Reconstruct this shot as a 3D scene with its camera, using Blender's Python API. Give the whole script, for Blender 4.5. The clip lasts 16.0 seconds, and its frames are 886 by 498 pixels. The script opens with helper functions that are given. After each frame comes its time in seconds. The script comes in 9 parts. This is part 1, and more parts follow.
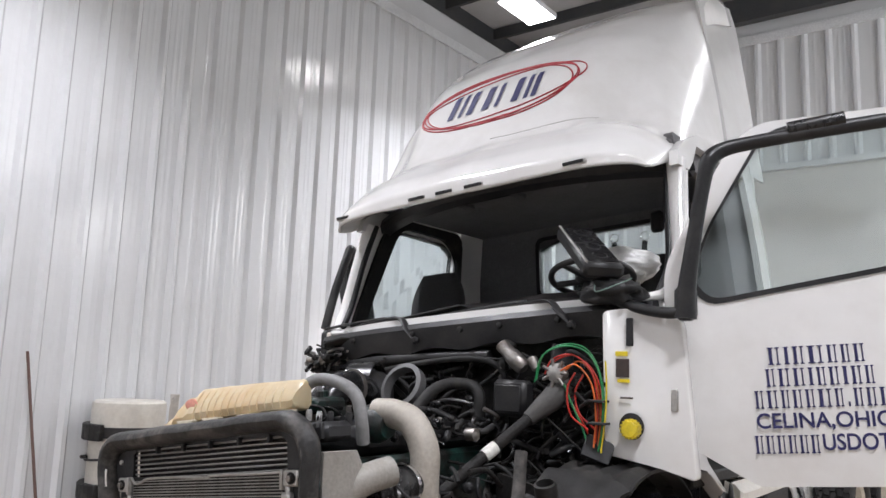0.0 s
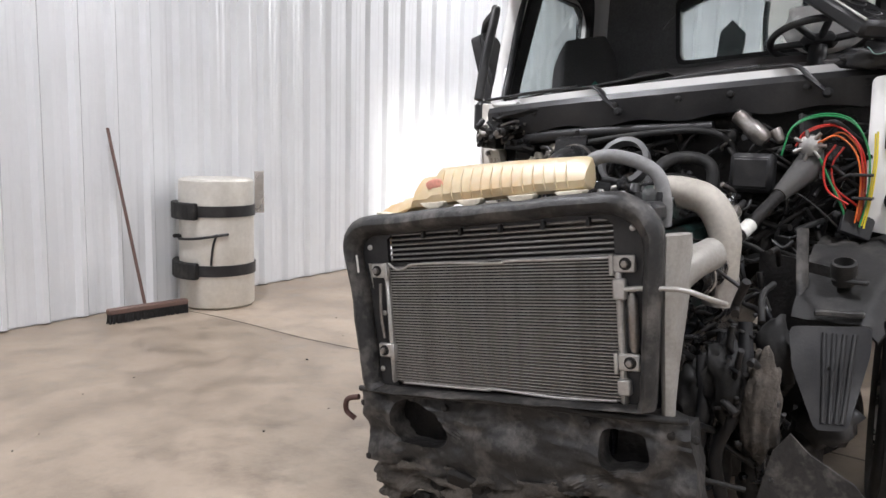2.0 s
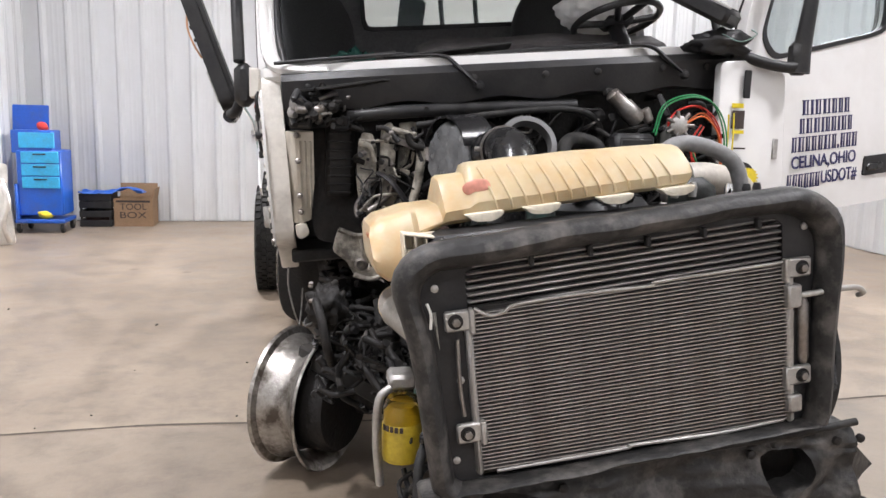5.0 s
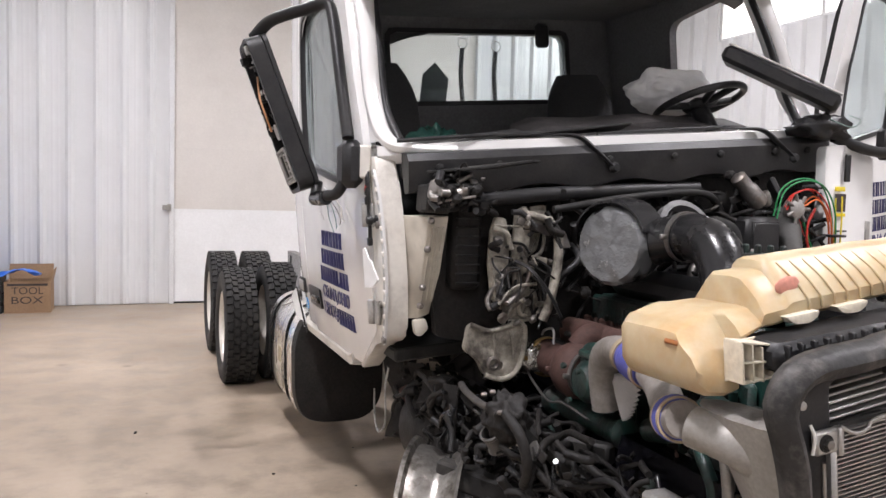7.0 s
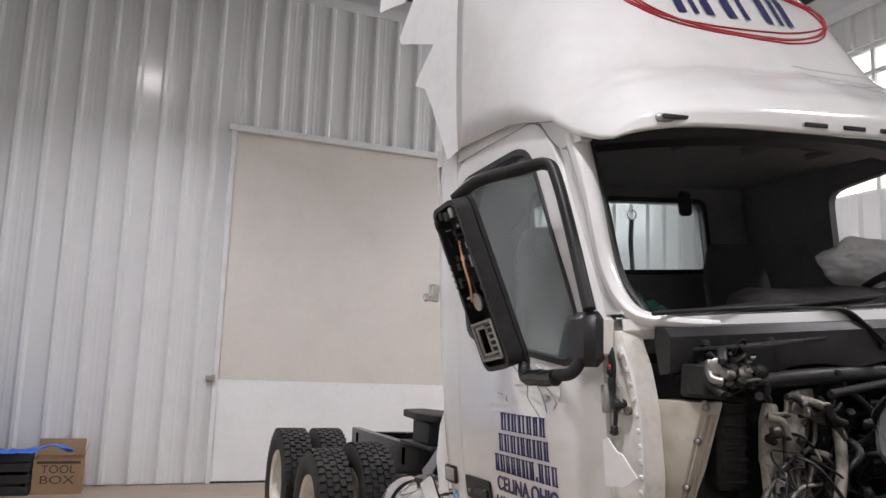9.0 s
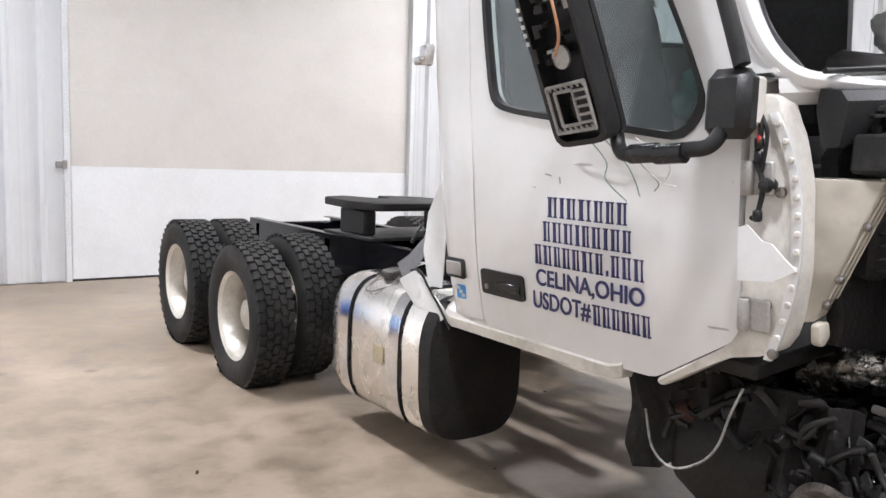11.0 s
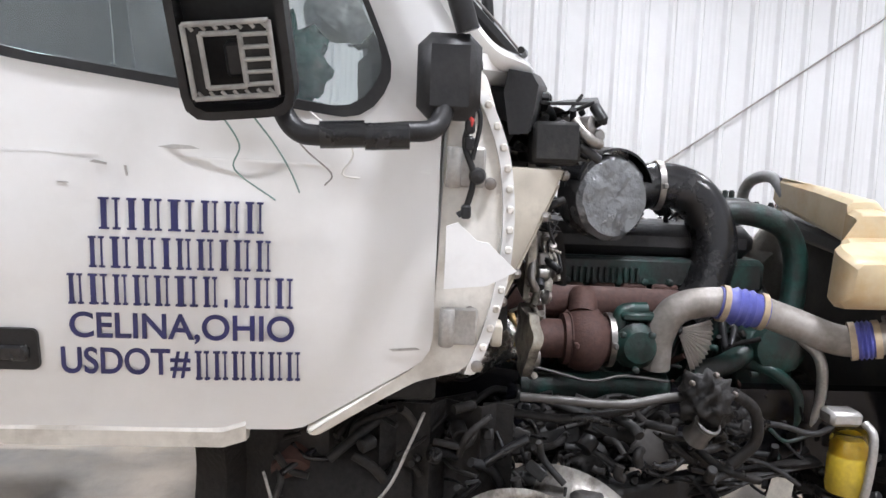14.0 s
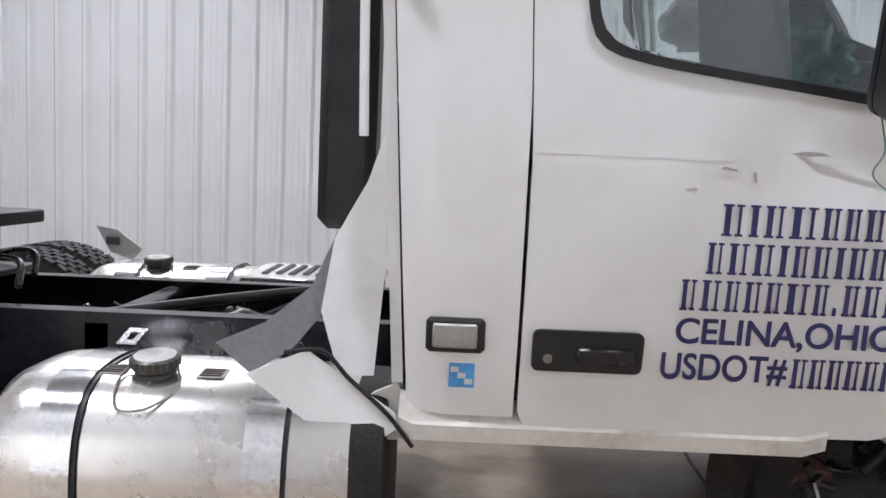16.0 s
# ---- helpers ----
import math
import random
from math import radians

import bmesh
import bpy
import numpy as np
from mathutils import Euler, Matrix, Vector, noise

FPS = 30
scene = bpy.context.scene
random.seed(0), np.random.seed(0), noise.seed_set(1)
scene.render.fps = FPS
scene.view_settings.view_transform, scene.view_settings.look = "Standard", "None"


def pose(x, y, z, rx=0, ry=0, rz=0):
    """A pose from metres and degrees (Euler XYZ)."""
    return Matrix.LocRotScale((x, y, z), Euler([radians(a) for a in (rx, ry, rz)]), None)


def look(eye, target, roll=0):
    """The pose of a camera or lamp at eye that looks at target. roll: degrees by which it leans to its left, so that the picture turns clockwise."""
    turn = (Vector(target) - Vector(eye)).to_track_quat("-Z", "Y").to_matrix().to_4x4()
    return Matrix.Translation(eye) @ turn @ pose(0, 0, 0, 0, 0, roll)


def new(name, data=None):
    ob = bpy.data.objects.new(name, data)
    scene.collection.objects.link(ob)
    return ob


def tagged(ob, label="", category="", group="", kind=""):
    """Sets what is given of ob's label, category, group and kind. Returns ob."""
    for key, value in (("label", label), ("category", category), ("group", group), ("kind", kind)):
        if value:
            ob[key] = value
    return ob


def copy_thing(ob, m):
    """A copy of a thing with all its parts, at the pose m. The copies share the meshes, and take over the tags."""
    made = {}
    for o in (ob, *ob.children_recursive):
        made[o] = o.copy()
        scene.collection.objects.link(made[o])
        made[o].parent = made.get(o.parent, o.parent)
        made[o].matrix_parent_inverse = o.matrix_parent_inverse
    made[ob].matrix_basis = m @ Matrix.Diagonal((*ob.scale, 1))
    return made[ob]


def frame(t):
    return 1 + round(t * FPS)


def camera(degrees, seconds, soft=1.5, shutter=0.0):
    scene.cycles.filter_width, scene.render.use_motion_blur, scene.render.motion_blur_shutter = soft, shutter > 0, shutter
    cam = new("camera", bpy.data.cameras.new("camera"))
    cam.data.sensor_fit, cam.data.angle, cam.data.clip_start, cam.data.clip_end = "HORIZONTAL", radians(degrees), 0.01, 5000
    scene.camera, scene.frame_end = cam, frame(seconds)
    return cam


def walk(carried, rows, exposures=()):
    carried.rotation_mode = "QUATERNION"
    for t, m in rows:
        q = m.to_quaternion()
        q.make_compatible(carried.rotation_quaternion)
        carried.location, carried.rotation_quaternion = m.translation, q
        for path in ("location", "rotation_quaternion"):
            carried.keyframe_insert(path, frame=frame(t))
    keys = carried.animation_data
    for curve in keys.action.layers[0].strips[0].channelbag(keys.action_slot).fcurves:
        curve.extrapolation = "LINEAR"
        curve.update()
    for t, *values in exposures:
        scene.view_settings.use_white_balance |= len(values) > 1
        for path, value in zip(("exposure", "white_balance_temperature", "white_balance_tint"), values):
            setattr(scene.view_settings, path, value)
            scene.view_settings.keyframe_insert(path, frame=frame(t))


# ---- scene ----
cam = camera(59.0, 16.0)
PATH = [
    (0, (2.609, -3.505, 1.602), (1.413, -1.93, 1.904), 2.1),
    (0.5, (2.289, -3.642, 1.599), (1.126, -2.029, 1.814), 2.0),
    (1, (2.032, -3.755, 1.578), (0.871, -2.131, 1.458), 1.6),
    (1.5, (1.731, -3.903, 1.614), (0.586, -2.283, 1.362), 1.5),
    (2, (1.406, -3.949, 1.582), (0.288, -2.313, 1.308), 1.4),
    (2.5, (1.061, -3.946, 1.598), (0.133, -2.197, 1.319), 1.4),
    (3, (0.665, -3.965, 1.591), (-0.014, -2.108, 1.293), 1.4),
    (3.5, (0.259, -3.936, 1.572), (-0.201, -2.016, 1.256), 1.6),
    (4, (-0.179, -3.817, 1.572), (-0.345, -1.849, 1.254), 1.8),
    (6.5, (-1.812, -3.089, 1.617), (-1.102, -1.244, 1.312), 1.7),
    (7, (-2.041, -2.888, 1.607), (-1.313, -1.03, 1.476), 1.6),
    (7.5, (-2.245, -2.648, 1.62), (-1.519, -0.79, 1.768), 1.9),
    (8, (-2.433, -2.451, 1.613), (-1.722, -0.613, 1.951), 2.2),
    (8.5, (-2.654, -2.303, 1.649), (-1.936, -0.468, 1.991), 2.1),
    (9, (-2.781, -2.143, 1.616), (-2.043, -0.308, 1.914), 2.1),
    (9.5, (-2.902, -1.908, 1.611), (-2.145, -0.058, 1.531), 1.8),
    (12, (-3.276, -0.599, 1.512), (-1.73, 0.654, 1.316), 2.5),
    (12.5, (-3.28, -0.372, 1.527), (-1.52, 0.56, 1.336), 2.3),
    (13, (-3.186, -0.11, 1.519), (-1.277, 0.451, 1.317), 2.1),
    (13.5, (-3.098, 0.144, 1.541), (-1.119, 0.342, 1.329), 2.2),
    (14, (-3.086, 0.429, 1.522), (-1.101, 0.301, 1.317), 2.2),
    (14.5, (-3.1, 0.785, 1.55), (-1.12, 0.613, 1.332), 2.4),
    (15, (-3.066, 1.14, 1.52), (-1.083, 0.992, 1.302), 2.3),
    (15.5, (-3.019, 1.503, 1.517), (-1.036, 1.407, 1.281), 2.2),
    (16, (-3.056, 1.804, 1.463), (-1.065, 1.821, 1.275), 2.4),
]
EXPOSURES = [(0, -0.42, 6380, 12), (0.5, -0.45, 6380, 12), (1.0, -0.25, 6390, 12), (1.6, -0.25, 6400, 12), (2.5, -0.12, 6400, 11), (4.1, -0.15, 6450, 11), (6.5, 0.08, 6600, 15), (7.4, -0.45, 6600, 15), (8.2, -0.8, 6600, 14), (9.0, -0.7, 6600, 14), (9.6, -0.3, 6500, 13),
             (12, 0.0, 6300, 11), (13.3, 0.15, 6250, 11), (14.2, 0.2, 6200, 11), (16, -0.33, 6150, 12)]
walk(cam, [(t, look(eye, target, roll)) for t, eye, target, roll in PATH], EXPOSURES)

# ---- world and lamps ----
world = bpy.data.worlds.new("world")
scene.world = world
world.use_nodes = True
sky = world.node_tree.nodes.new("ShaderNodeTexSky")
sky.sky_type, sky.sun_disc = "NISHITA", False
sky.sun_elevation, sky.sun_rotation = radians(20), radians(88)
world.node_tree.links.new(sky.outputs[0], world.node_tree.nodes["Background"].inputs[0])
world.node_tree.nodes["Background"].inputs[1].default_value = 0.15
sun = bpy.data.lights.new("sun", "SUN")
sun.energy, sun.angle, sun.color = 5.0, radians(4), (1, 0.97, 0.93)
new("sun", sun).matrix_world = Vector((1, -0.03, 0.366)).to_track_quat("Z", "Y").to_matrix().to_4x4()

WEST, EAST, NORTH, SOUTH, TOP = -4.87, 6.6, 8.8, -9.0, 7.0
LEAN = Matrix.Translation((0, 0, 1)) @ Matrix.Rotation(radians(-4.8), 4, "Y") @ Matrix.Translation((0, 0, -1))
LAMPS = [(-2.7, 5.2), (3.4, 5.2), (-2.7, -1.3), (3.4, -2.0), (-2.7, -6.6), (3.4, -6.6)]
LAMP_POWER = 220
WINDOW_POWER = 260


# ---- materials ----
def nodes_of(name):
    m = bpy.data.materials.new(name)
    m.use_nodes = True
    return m, m.node_tree, m.node_tree.nodes["Principled BSDF"]


def surface(name, color, rough=0.5, metal=0.0, dirt=(0.1, 0.09, 0.08), dirt_amount=0.3, scale=6.0, grain=60.0, bump=0.15,
            spread=0.12, coat=0.0, rough_var=0.15, dist=0.004, dirt_edge=(0.45, 0.7), spec=0.5):
    """Paint, metal or plastic with stains at one scale and grain at another."""
    m, tree, bsdf = nodes_of(name)
    n, l = tree.nodes, tree.links
    co = n.new("ShaderNodeTexCoord")
    big = n.new("ShaderNodeTexNoise")
    big.inputs["Scale"].default_value, big.inputs["Detail"].default_value, big.inputs["Roughness"].default_value = scale, 8, 0.65
    small = n.new("ShaderNodeTexNoise")
    small.inputs["Scale"].default_value, small.inputs["Detail"].default_value = grain, 4
    l.new(co.outputs["Object"], big.inputs["Vector"])
    l.new(co.outputs["Object"], small.inputs["Vector"])
    ramp = n.new("ShaderNodeMapRange")
    ramp.inputs[1].default_value, ramp.inputs[2].default_value = dirt_edge
    ramp.inputs[3].default_value, ramp.inputs[4].default_value = 0, dirt_amount
    l.new(big.outputs[0], ramp.inputs[0])
    grainy = n.new("ShaderNodeMapRange")
    grainy.inputs[1].default_value, grainy.inputs[2].default_value = 0.3, 0.7
    grainy.inputs[3].default_value, grainy.inputs[4].default_value = 1 - spread, 1 + spread
    l.new(small.outputs[0], grainy.inputs[0])
    rand = n.new("ShaderNodeObjectInfo")
    vary = n.new("ShaderNodeMapRange")
    vary.inputs[3].default_value, vary.inputs[4].default_value = 0.97, 1.03
    l.new(rand.outputs["Random"], vary.inputs[0])
    times = n.new("ShaderNodeMath")
    times.operation = "MULTIPLY"
    l.new(grainy.outputs[0], times.inputs[0])
    l.new(vary.outputs[0], times.inputs[1])
    base = n.new("ShaderNodeMix")
    base.data_type, base.blend_type = "RGBA", "MULTIPLY"
    base.inputs[0].default_value = 1
    base.inputs[6].default_value = (*color, 1)
    l.new(times.outputs[0], base.inputs[7])
    mix = n.new("ShaderNodeMix")
    mix.data_type = "RGBA"
    l.new(ramp.outputs[0], mix.inputs[0])
    l.new(base.outputs[2], mix.inputs[6])
    mix.inputs[7].default_value = (*dirt, 1)
    l.new(mix.outputs[2], bsdf.inputs["Base Color"])
    rr = n.new("ShaderNodeMapRange")
    rr.inputs[3].default_value, rr.inputs[4].default_value = max(0.03, rough - rough_var), min(1, rough + rough_var)
    l.new(big.outputs[0], rr.inputs[0])
    l.new(rr.outputs[0], bsdf.inputs["Roughness"])
    bsdf.inputs["Metallic"].default_value = metal
    bsdf.inputs["Specular IOR Level"].default_value = spec
    bsdf.inputs["Coat Weight"].default_value = coat
    bsdf.inputs["Coat Roughness"].default_value = 0.08
    bp = n.new("ShaderNodeBump")
    bp.inputs["Strength"].default_value, bp.inputs["Distance"].default_value = bump, dist
    l.new(small.outputs[0], bp.inputs["Height"])
    l.new(bp.outputs[0], bsdf.inputs["Normal"])
    return m


def glow(name, color, strength):
    m, tree, bsdf = nodes_of(name)
    bsdf.inputs["Base Color"].default_value = (*color, 1)
    bsdf.inputs["Emission Color"].default_value = (*color, 1)
    bsdf.inputs["Emission Strength"].default_value = strength
    return m


def glass(name, color=(0.8, 0.88, 0.87), rough=0.02, clear=1.0):
    m, tree, bsdf = nodes_of(name)
    bsdf.inputs["Base Color"].default_value = (*color, 1)
    bsdf.inputs["Transmission Weight"].default_value = clear
    bsdf.inputs["Roughness"].default_value = rough
    bsdf.inputs["IOR"].default_value = 1.42
    return m


def concrete(name, tone=1.0):
    m, tree, bsdf = nodes_of(name)
    n, l = tree.nodes, tree.links
    co = n.new("ShaderNodeTexCoord")
    outs = []
    for scale, detail, rough in ((0.55, 6, 0.6), (3.5, 9, 0.7), (45, 5, 0.6)):
        t = n.new("ShaderNodeTexNoise")
        t.inputs["Scale"].default_value, t.inputs["Detail"].default_value, t.inputs["Roughness"].default_value = scale, detail, rough
        l.new(co.outputs["Object"], t.inputs["Vector"])
        outs.append(t.outputs[0])
    r1 = n.new("ShaderNodeValToRGB")
    r1.color_ramp.elements[0].position, r1.color_ramp.elements[0].color = 0.3, (0.255 * tone, 0.2 * tone, 0.15 * tone, 1)
    r1.color_ramp.elements[1].position, r1.color_ramp.elements[1].color = 0.7, (0.4 * tone, 0.325 * tone, 0.25 * tone, 1)
    l.new(outs[0], r1.inputs[0])
    r2 = n.new("ShaderNodeValToRGB")
    r2.color_ramp.elements[0].position, r2.color_ramp.elements[0].color = 0.3, (0.42, 0.4, 0.37, 1)
    r2.color_ramp.elements[1].position, r2.color_ramp.elements[1].color = 0.55, (1, 1, 1, 1)
    l.new(outs[1], r2.inputs[0])
    mul = n.new("ShaderNodeMix")
    mul.data_type, mul.blend_type = "RGBA", "MULTIPLY"
    mul.inputs[0].default_value = 0.85
    l.new(r1.outputs[0], mul.inputs[6])
    l.new(r2.outputs[0], mul.inputs[7])
    # oil spots
    v = n.new("ShaderNodeTexVoronoi")
    v.inputs["Scale"].default_value = 1.6
    l.new(co.outputs["Object"], v.inputs["Vector"])
    spot = n.new("ShaderNodeMapRange")
    spot.inputs[1].default_value, spot.inputs[2].default_value = 0.03, 0.1
    spot.inputs[3].default_value, spot.inputs[4].default_value = 0.55, 0
    l.new(v.outputs["Distance"], spot.inputs[0])
    oil = n.new("ShaderNodeMix")
    oil.data_type = "RGBA"
    l.new(spot.outputs[0], oil.inputs[0])
    l.new(mul.outputs[2], oil.inputs[6])
    oil.inputs[7].default_value = (0.12, 0.095, 0.07, 1)
    l.new(oil.outputs[2], bsdf.inputs["Base Color"])
    rr = n.new("ShaderNodeMapRange")
    rr.inputs[1].default_value, rr.inputs[2].default_value = 0.3, 0.7
    rr.inputs[3].default_value, rr.inputs[4].default_value = 0.28, 0.62
    l.new(outs[1], rr.inputs[0])
    l.new(rr.outputs[0], bsdf.inputs["Roughness"])
    bp = n.new("ShaderNodeBump")
    bp.inputs["Strength"].default_value, bp.inputs["Distance"].default_value = 0.25, 0.003
    l.new(outs[2], bp.inputs["Height"])
    bp2 = n.new("ShaderNodeBump")
    bp2.inputs["Strength"].default_value, bp2.inputs["Distance"].default_value = 0.35, 0.02
    l.new(outs[1], bp2.inputs["Height"])
    l.new(bp.outputs[0], bp2.inputs["Normal"])
    l.new(bp2.outputs[0], bsdf.inputs["Normal"])
    return m


WALL = surface("white_wall_steel", (0.68, 0.69, 0.7), 0.18, 0, (0.52, 0.52, 0.51), 0.25, 1.2, 30, 0.02, 0.01, rough_var=0.05, spec=0.7)
TRIM = surface("white_trim", (0.7, 0.71, 0.72), 0.4, 0, (0.4, 0.4, 0.4), 0.2, 3)
DOORWHITE = surface("overhead_white", (0.8, 0.81, 0.82), 0.45, 0, (0.55, 0.55, 0.53), 0.2, 2, 40, 0.1, 0.03)
DOORGREY = surface("overhead_beige", (0.68, 0.65, 0.615), 0.5, 0, (0.5, 0.47, 0.44), 0.3, 1.2, 40, 0.1, 0.03)
CONCRETE = concrete("concrete")
# The same concrete at 0.8 of its tone, for the south bay.
DARKCONCRETE = concrete("darker_concrete_bay", 0.8)
JOINT = surface("joint_filler", (0.12, 0.1, 0.08), 0.9)
STEELDARK = surface("dark_roof_steel", (0.045, 0.047, 0.05), 0.6)
CEILING = surface("roof_sheet", (0.5, 0.5, 0.5), 0.5, 0, (0.3, 0.3, 0.3), 0.3, 1)
LEDGLOW = glow("led_lens", (1, 0.99, 0.98), 30)
PAINT = surface("white_truck_paint", (0.79, 0.785, 0.77), 0.2, 0, (0.45, 0.41, 0.35), 0.2, 2.2, 9, 0.04, 0.012, coat=0.8, rough_var=0.08, dist=0.006)
PAINTIN = surface("dirty_white_metal", (0.72, 0.69, 0.63), 0.38, 0, (0.2, 0.165, 0.12), 0.7, 4, 40, 0.15, 0.05, dirt_edge=(0.5, 0.78))
PRIMER = surface("torn_white_fibreglass", (0.8, 0.8, 0.79), 0.5, 0, (0.4, 0.38, 0.35), 0.25, 4, 30, 0.05, 0.02, dirt_edge=(0.5, 0.75))
# Grime on cream metal; the firewall's shade is put into the colour too.
SHADEGRIME = surface("grimy_shade_toned_cream_metal", (0.4, 0.37, 0.31), 0.45, 0, (0.045, 0.037, 0.03), 0.9, 9, 60, 0.4, 0.15, dirt_edge=(0.42, 0.62), dist=0.008)
BLACK = surface("black_plastic", (0.019, 0.019, 0.02), 0.42, 0, (0.07, 0.065, 0.06), 0.3, 7, 90, 0.2, 0.15, spec=0.32)
BLACKDIRT = surface("dirty_black_plastic", (0.017, 0.0165, 0.016), 0.6, 0, (0.1, 0.092, 0.083), 0.6, 5, 70, 0.3, 0.2, dirt_edge=(0.52, 0.72), spec=0.32)
SIDEWHITE = surface("grimy_cream_panel", (0.56, 0.52, 0.44), 0.42, 0, (0.16, 0.125, 0.09), 0.6, 5, 40, 0.25, 0.1, dirt_edge=(0.5, 0.75))
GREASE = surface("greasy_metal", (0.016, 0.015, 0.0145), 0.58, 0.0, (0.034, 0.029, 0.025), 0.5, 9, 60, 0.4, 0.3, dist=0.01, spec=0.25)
RUBBER = surface("tyre_rubber", (0.018, 0.0175, 0.017), 0.75, 0, (0.085, 0.078, 0.07), 0.45, 5, 80, 0.3, 0.2, spec=0.32)
HOSE = surface("black_rubber_hose", (0.012, 0.012, 0.013), 0.26, 0, (0.05, 0.045, 0.04), 0.25, 8, bump=0.06)
ALU = surface("polished_tank_aluminium", (0.82, 0.8, 0.77), 0.27, 1, (0.45, 0.4, 0.33), 0.45, 3.5, 30, 0.06, 0.05)
CAST = surface("cast_aluminium", (0.46, 0.45, 0.43), 0.48, 0.75, (0.24, 0.21, 0.18), 0.55, 7, 90, 0.3, 0.1)
ENDTANK = surface("cast_cooler_tank", (0.32, 0.305, 0.28), 0.55, 0.3, (0.2, 0.18, 0.15), 0.5, 6, 80, 0.25, 0.1)
FIN = surface("condenser_fins", (0.4, 0.39, 0.38), 0.45, 0.8, (0.2, 0.17, 0.14), 0.6, 4, 50, 0.2, 0.15)
# Near-black: the dark of the gaps between fins is put into this colour.
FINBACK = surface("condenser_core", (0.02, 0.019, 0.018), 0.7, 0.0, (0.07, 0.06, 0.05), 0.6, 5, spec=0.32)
STEEL = surface("bare_steel", (0.3, 0.285, 0.27), 0.42, 0.9, (0.15, 0.1, 0.07), 0.6, 8, 70, 0.3, 0.15)
FRAMEBLACK = surface("glossy_black_frame_paint", (0.006, 0.006, 0.009), 0.2, 0, (0.02, 0.019, 0.018), 0.4, 5, 60, 0.1, 0.1, spec=0.35, rough_var=0.1)
CAPDARK = surface("dark_cap_metal", (0.09, 0.085, 0.08), 0.4, 0.6, (0.04, 0.036, 0.03), 0.6, 14)
LABELGREY = surface("worn_grey_label", (0.3, 0.285, 0.27), 0.5, 0, (0.12, 0.11, 0.1), 0.6, 30)
CHROME = surface("chrome", (0.85, 0.85, 0.86), 0.12, 1, (0.4, 0.38, 0.36), 0.15, 6, rough_var=0.05)
RUST = surface("rusty_iron", (0.07, 0.034, 0.027), 0.75, 0.1, (0.09, 0.05, 0.04), 0.6, 9, 60, 0.5, 0.25)
GREEN = surface("green_engine_paint", (0.012, 0.052, 0.042), 0.45, 0, (0.016, 0.015, 0.014), 0.94, 8, 50, 0.4, 0.25, dirt_edge=(0.36, 0.56), dist=0.008)
RESERV = surface("yellowed_plastic", (0.52, 0.425, 0.27), 0.38, 0, (0.47, 0.27, 0.1), 0.65, 5.0, 25, 0.08, 0.05)
PALEPL = surface("pale_moulded_plastic", (0.68, 0.62, 0.5), 0.4, 0, (0.5, 0.4, 0.26), 0.4, 9)
AMBER = surface("amber_plastic", (0.38, 0.13, 0.03), 0.4)
RESERV.node_tree.nodes["Principled BSDF"].inputs["Subsurface Weight"].default_value = 0.25
RESERV.node_tree.nodes["Principled BSDF"].inputs["Subsurface Radius"].default_value = (0.03, 0.02, 0.01)
REDSPOT = surface("pink_residue", (0.75, 0.33, 0.25), 0.5)
WHITEPL = surface("white_plastic", (0.78, 0.77, 0.72), 0.4)
BLUEHOSE = surface("blue_silicone_hose", (0.09, 0.1, 0.36), 0.5, 0, (0.2, 0.2, 0.3), 0.3, 12)
TAPE = surface("grey_duct_tape", (0.2, 0.205, 0.21), 0.24, 0.45, (0.1, 0.1, 0.1), 0.3, 9, 9, 0.9, 0.04, dist=0.035)
FOIL = surface("crumpled_foil", (0.7, 0.68, 0.64), 0.25, 1, (0.4, 0.35, 0.28), 0.4, 9, 22, 1.0, 0.15, dist=0.03)
SILVER = surface("dull_silver_sheet", (0.74, 0.72, 0.7), 0.42, 0.85, (0.5, 0.46, 0.4), 0.3, 4, 12, 0.3, 0.1, dist=0.02)
SHROUD = surface("dust_smeared_black_plastic", (0.02, 0.0195, 0.019), 0.52, 0, (0.15, 0.137, 0.125), 0.6, 9, 45, 0.4, 0.3, dirt_edge=(0.48, 0.66), spec=0.4, dist=0.008)
GRIMYRIM = surface("grimy_steel_rim", (0.4, 0.38, 0.35), 0.34, 0.85, (0.06, 0.045, 0.032), 0.85, 9, 45, 0.35, 0.2, dirt_edge=(0.46, 0.62), dist=0.006)
RIMPAINT = surface("dull_rim_metal", (0.66, 0.63, 0.57), 0.42, 0.35, (0.3, 0.26, 0.21), 0.5, 6, 50, 0.15, 0.08, dirt_edge=(0.45, 0.72))
RAGGED = surface("dirty_brown_felt", (0.05, 0.043, 0.036), 0.9, 0, (0.15, 0.13, 0.11), 0.6, 8, 60, 0.8, 0.3, dist=0.01)
FABRIC = surface("black_seat_cloth", (0.04, 0.04, 0.041), 0.9, 0, (0.04, 0.04, 0.04), 0.4, 5, 120, 0.3, 0.2, spec=0.32)
HEADLINER = surface("grey_headliner", (0.16, 0.157, 0.16), 0.9, 0, (0.07, 0.07, 0.07), 0.4, 2, spec=0.32)
AIRBAG = surface("white_airbag_cloth", (0.84, 0.84, 0.83), 0.85, 0, (0.45, 0.44, 0.42), 0.3, 4, 12, 0.6, 0.08, dist=0.02)
NAVY = surface("navy_lettering", (0.022, 0.022, 0.1), 0.4, bump=0.02, dirt_amount=0.05)
RED = surface("red_decal", (0.42, 0.03, 0.04), 0.4, bump=0.02, dirt_amount=0.05)
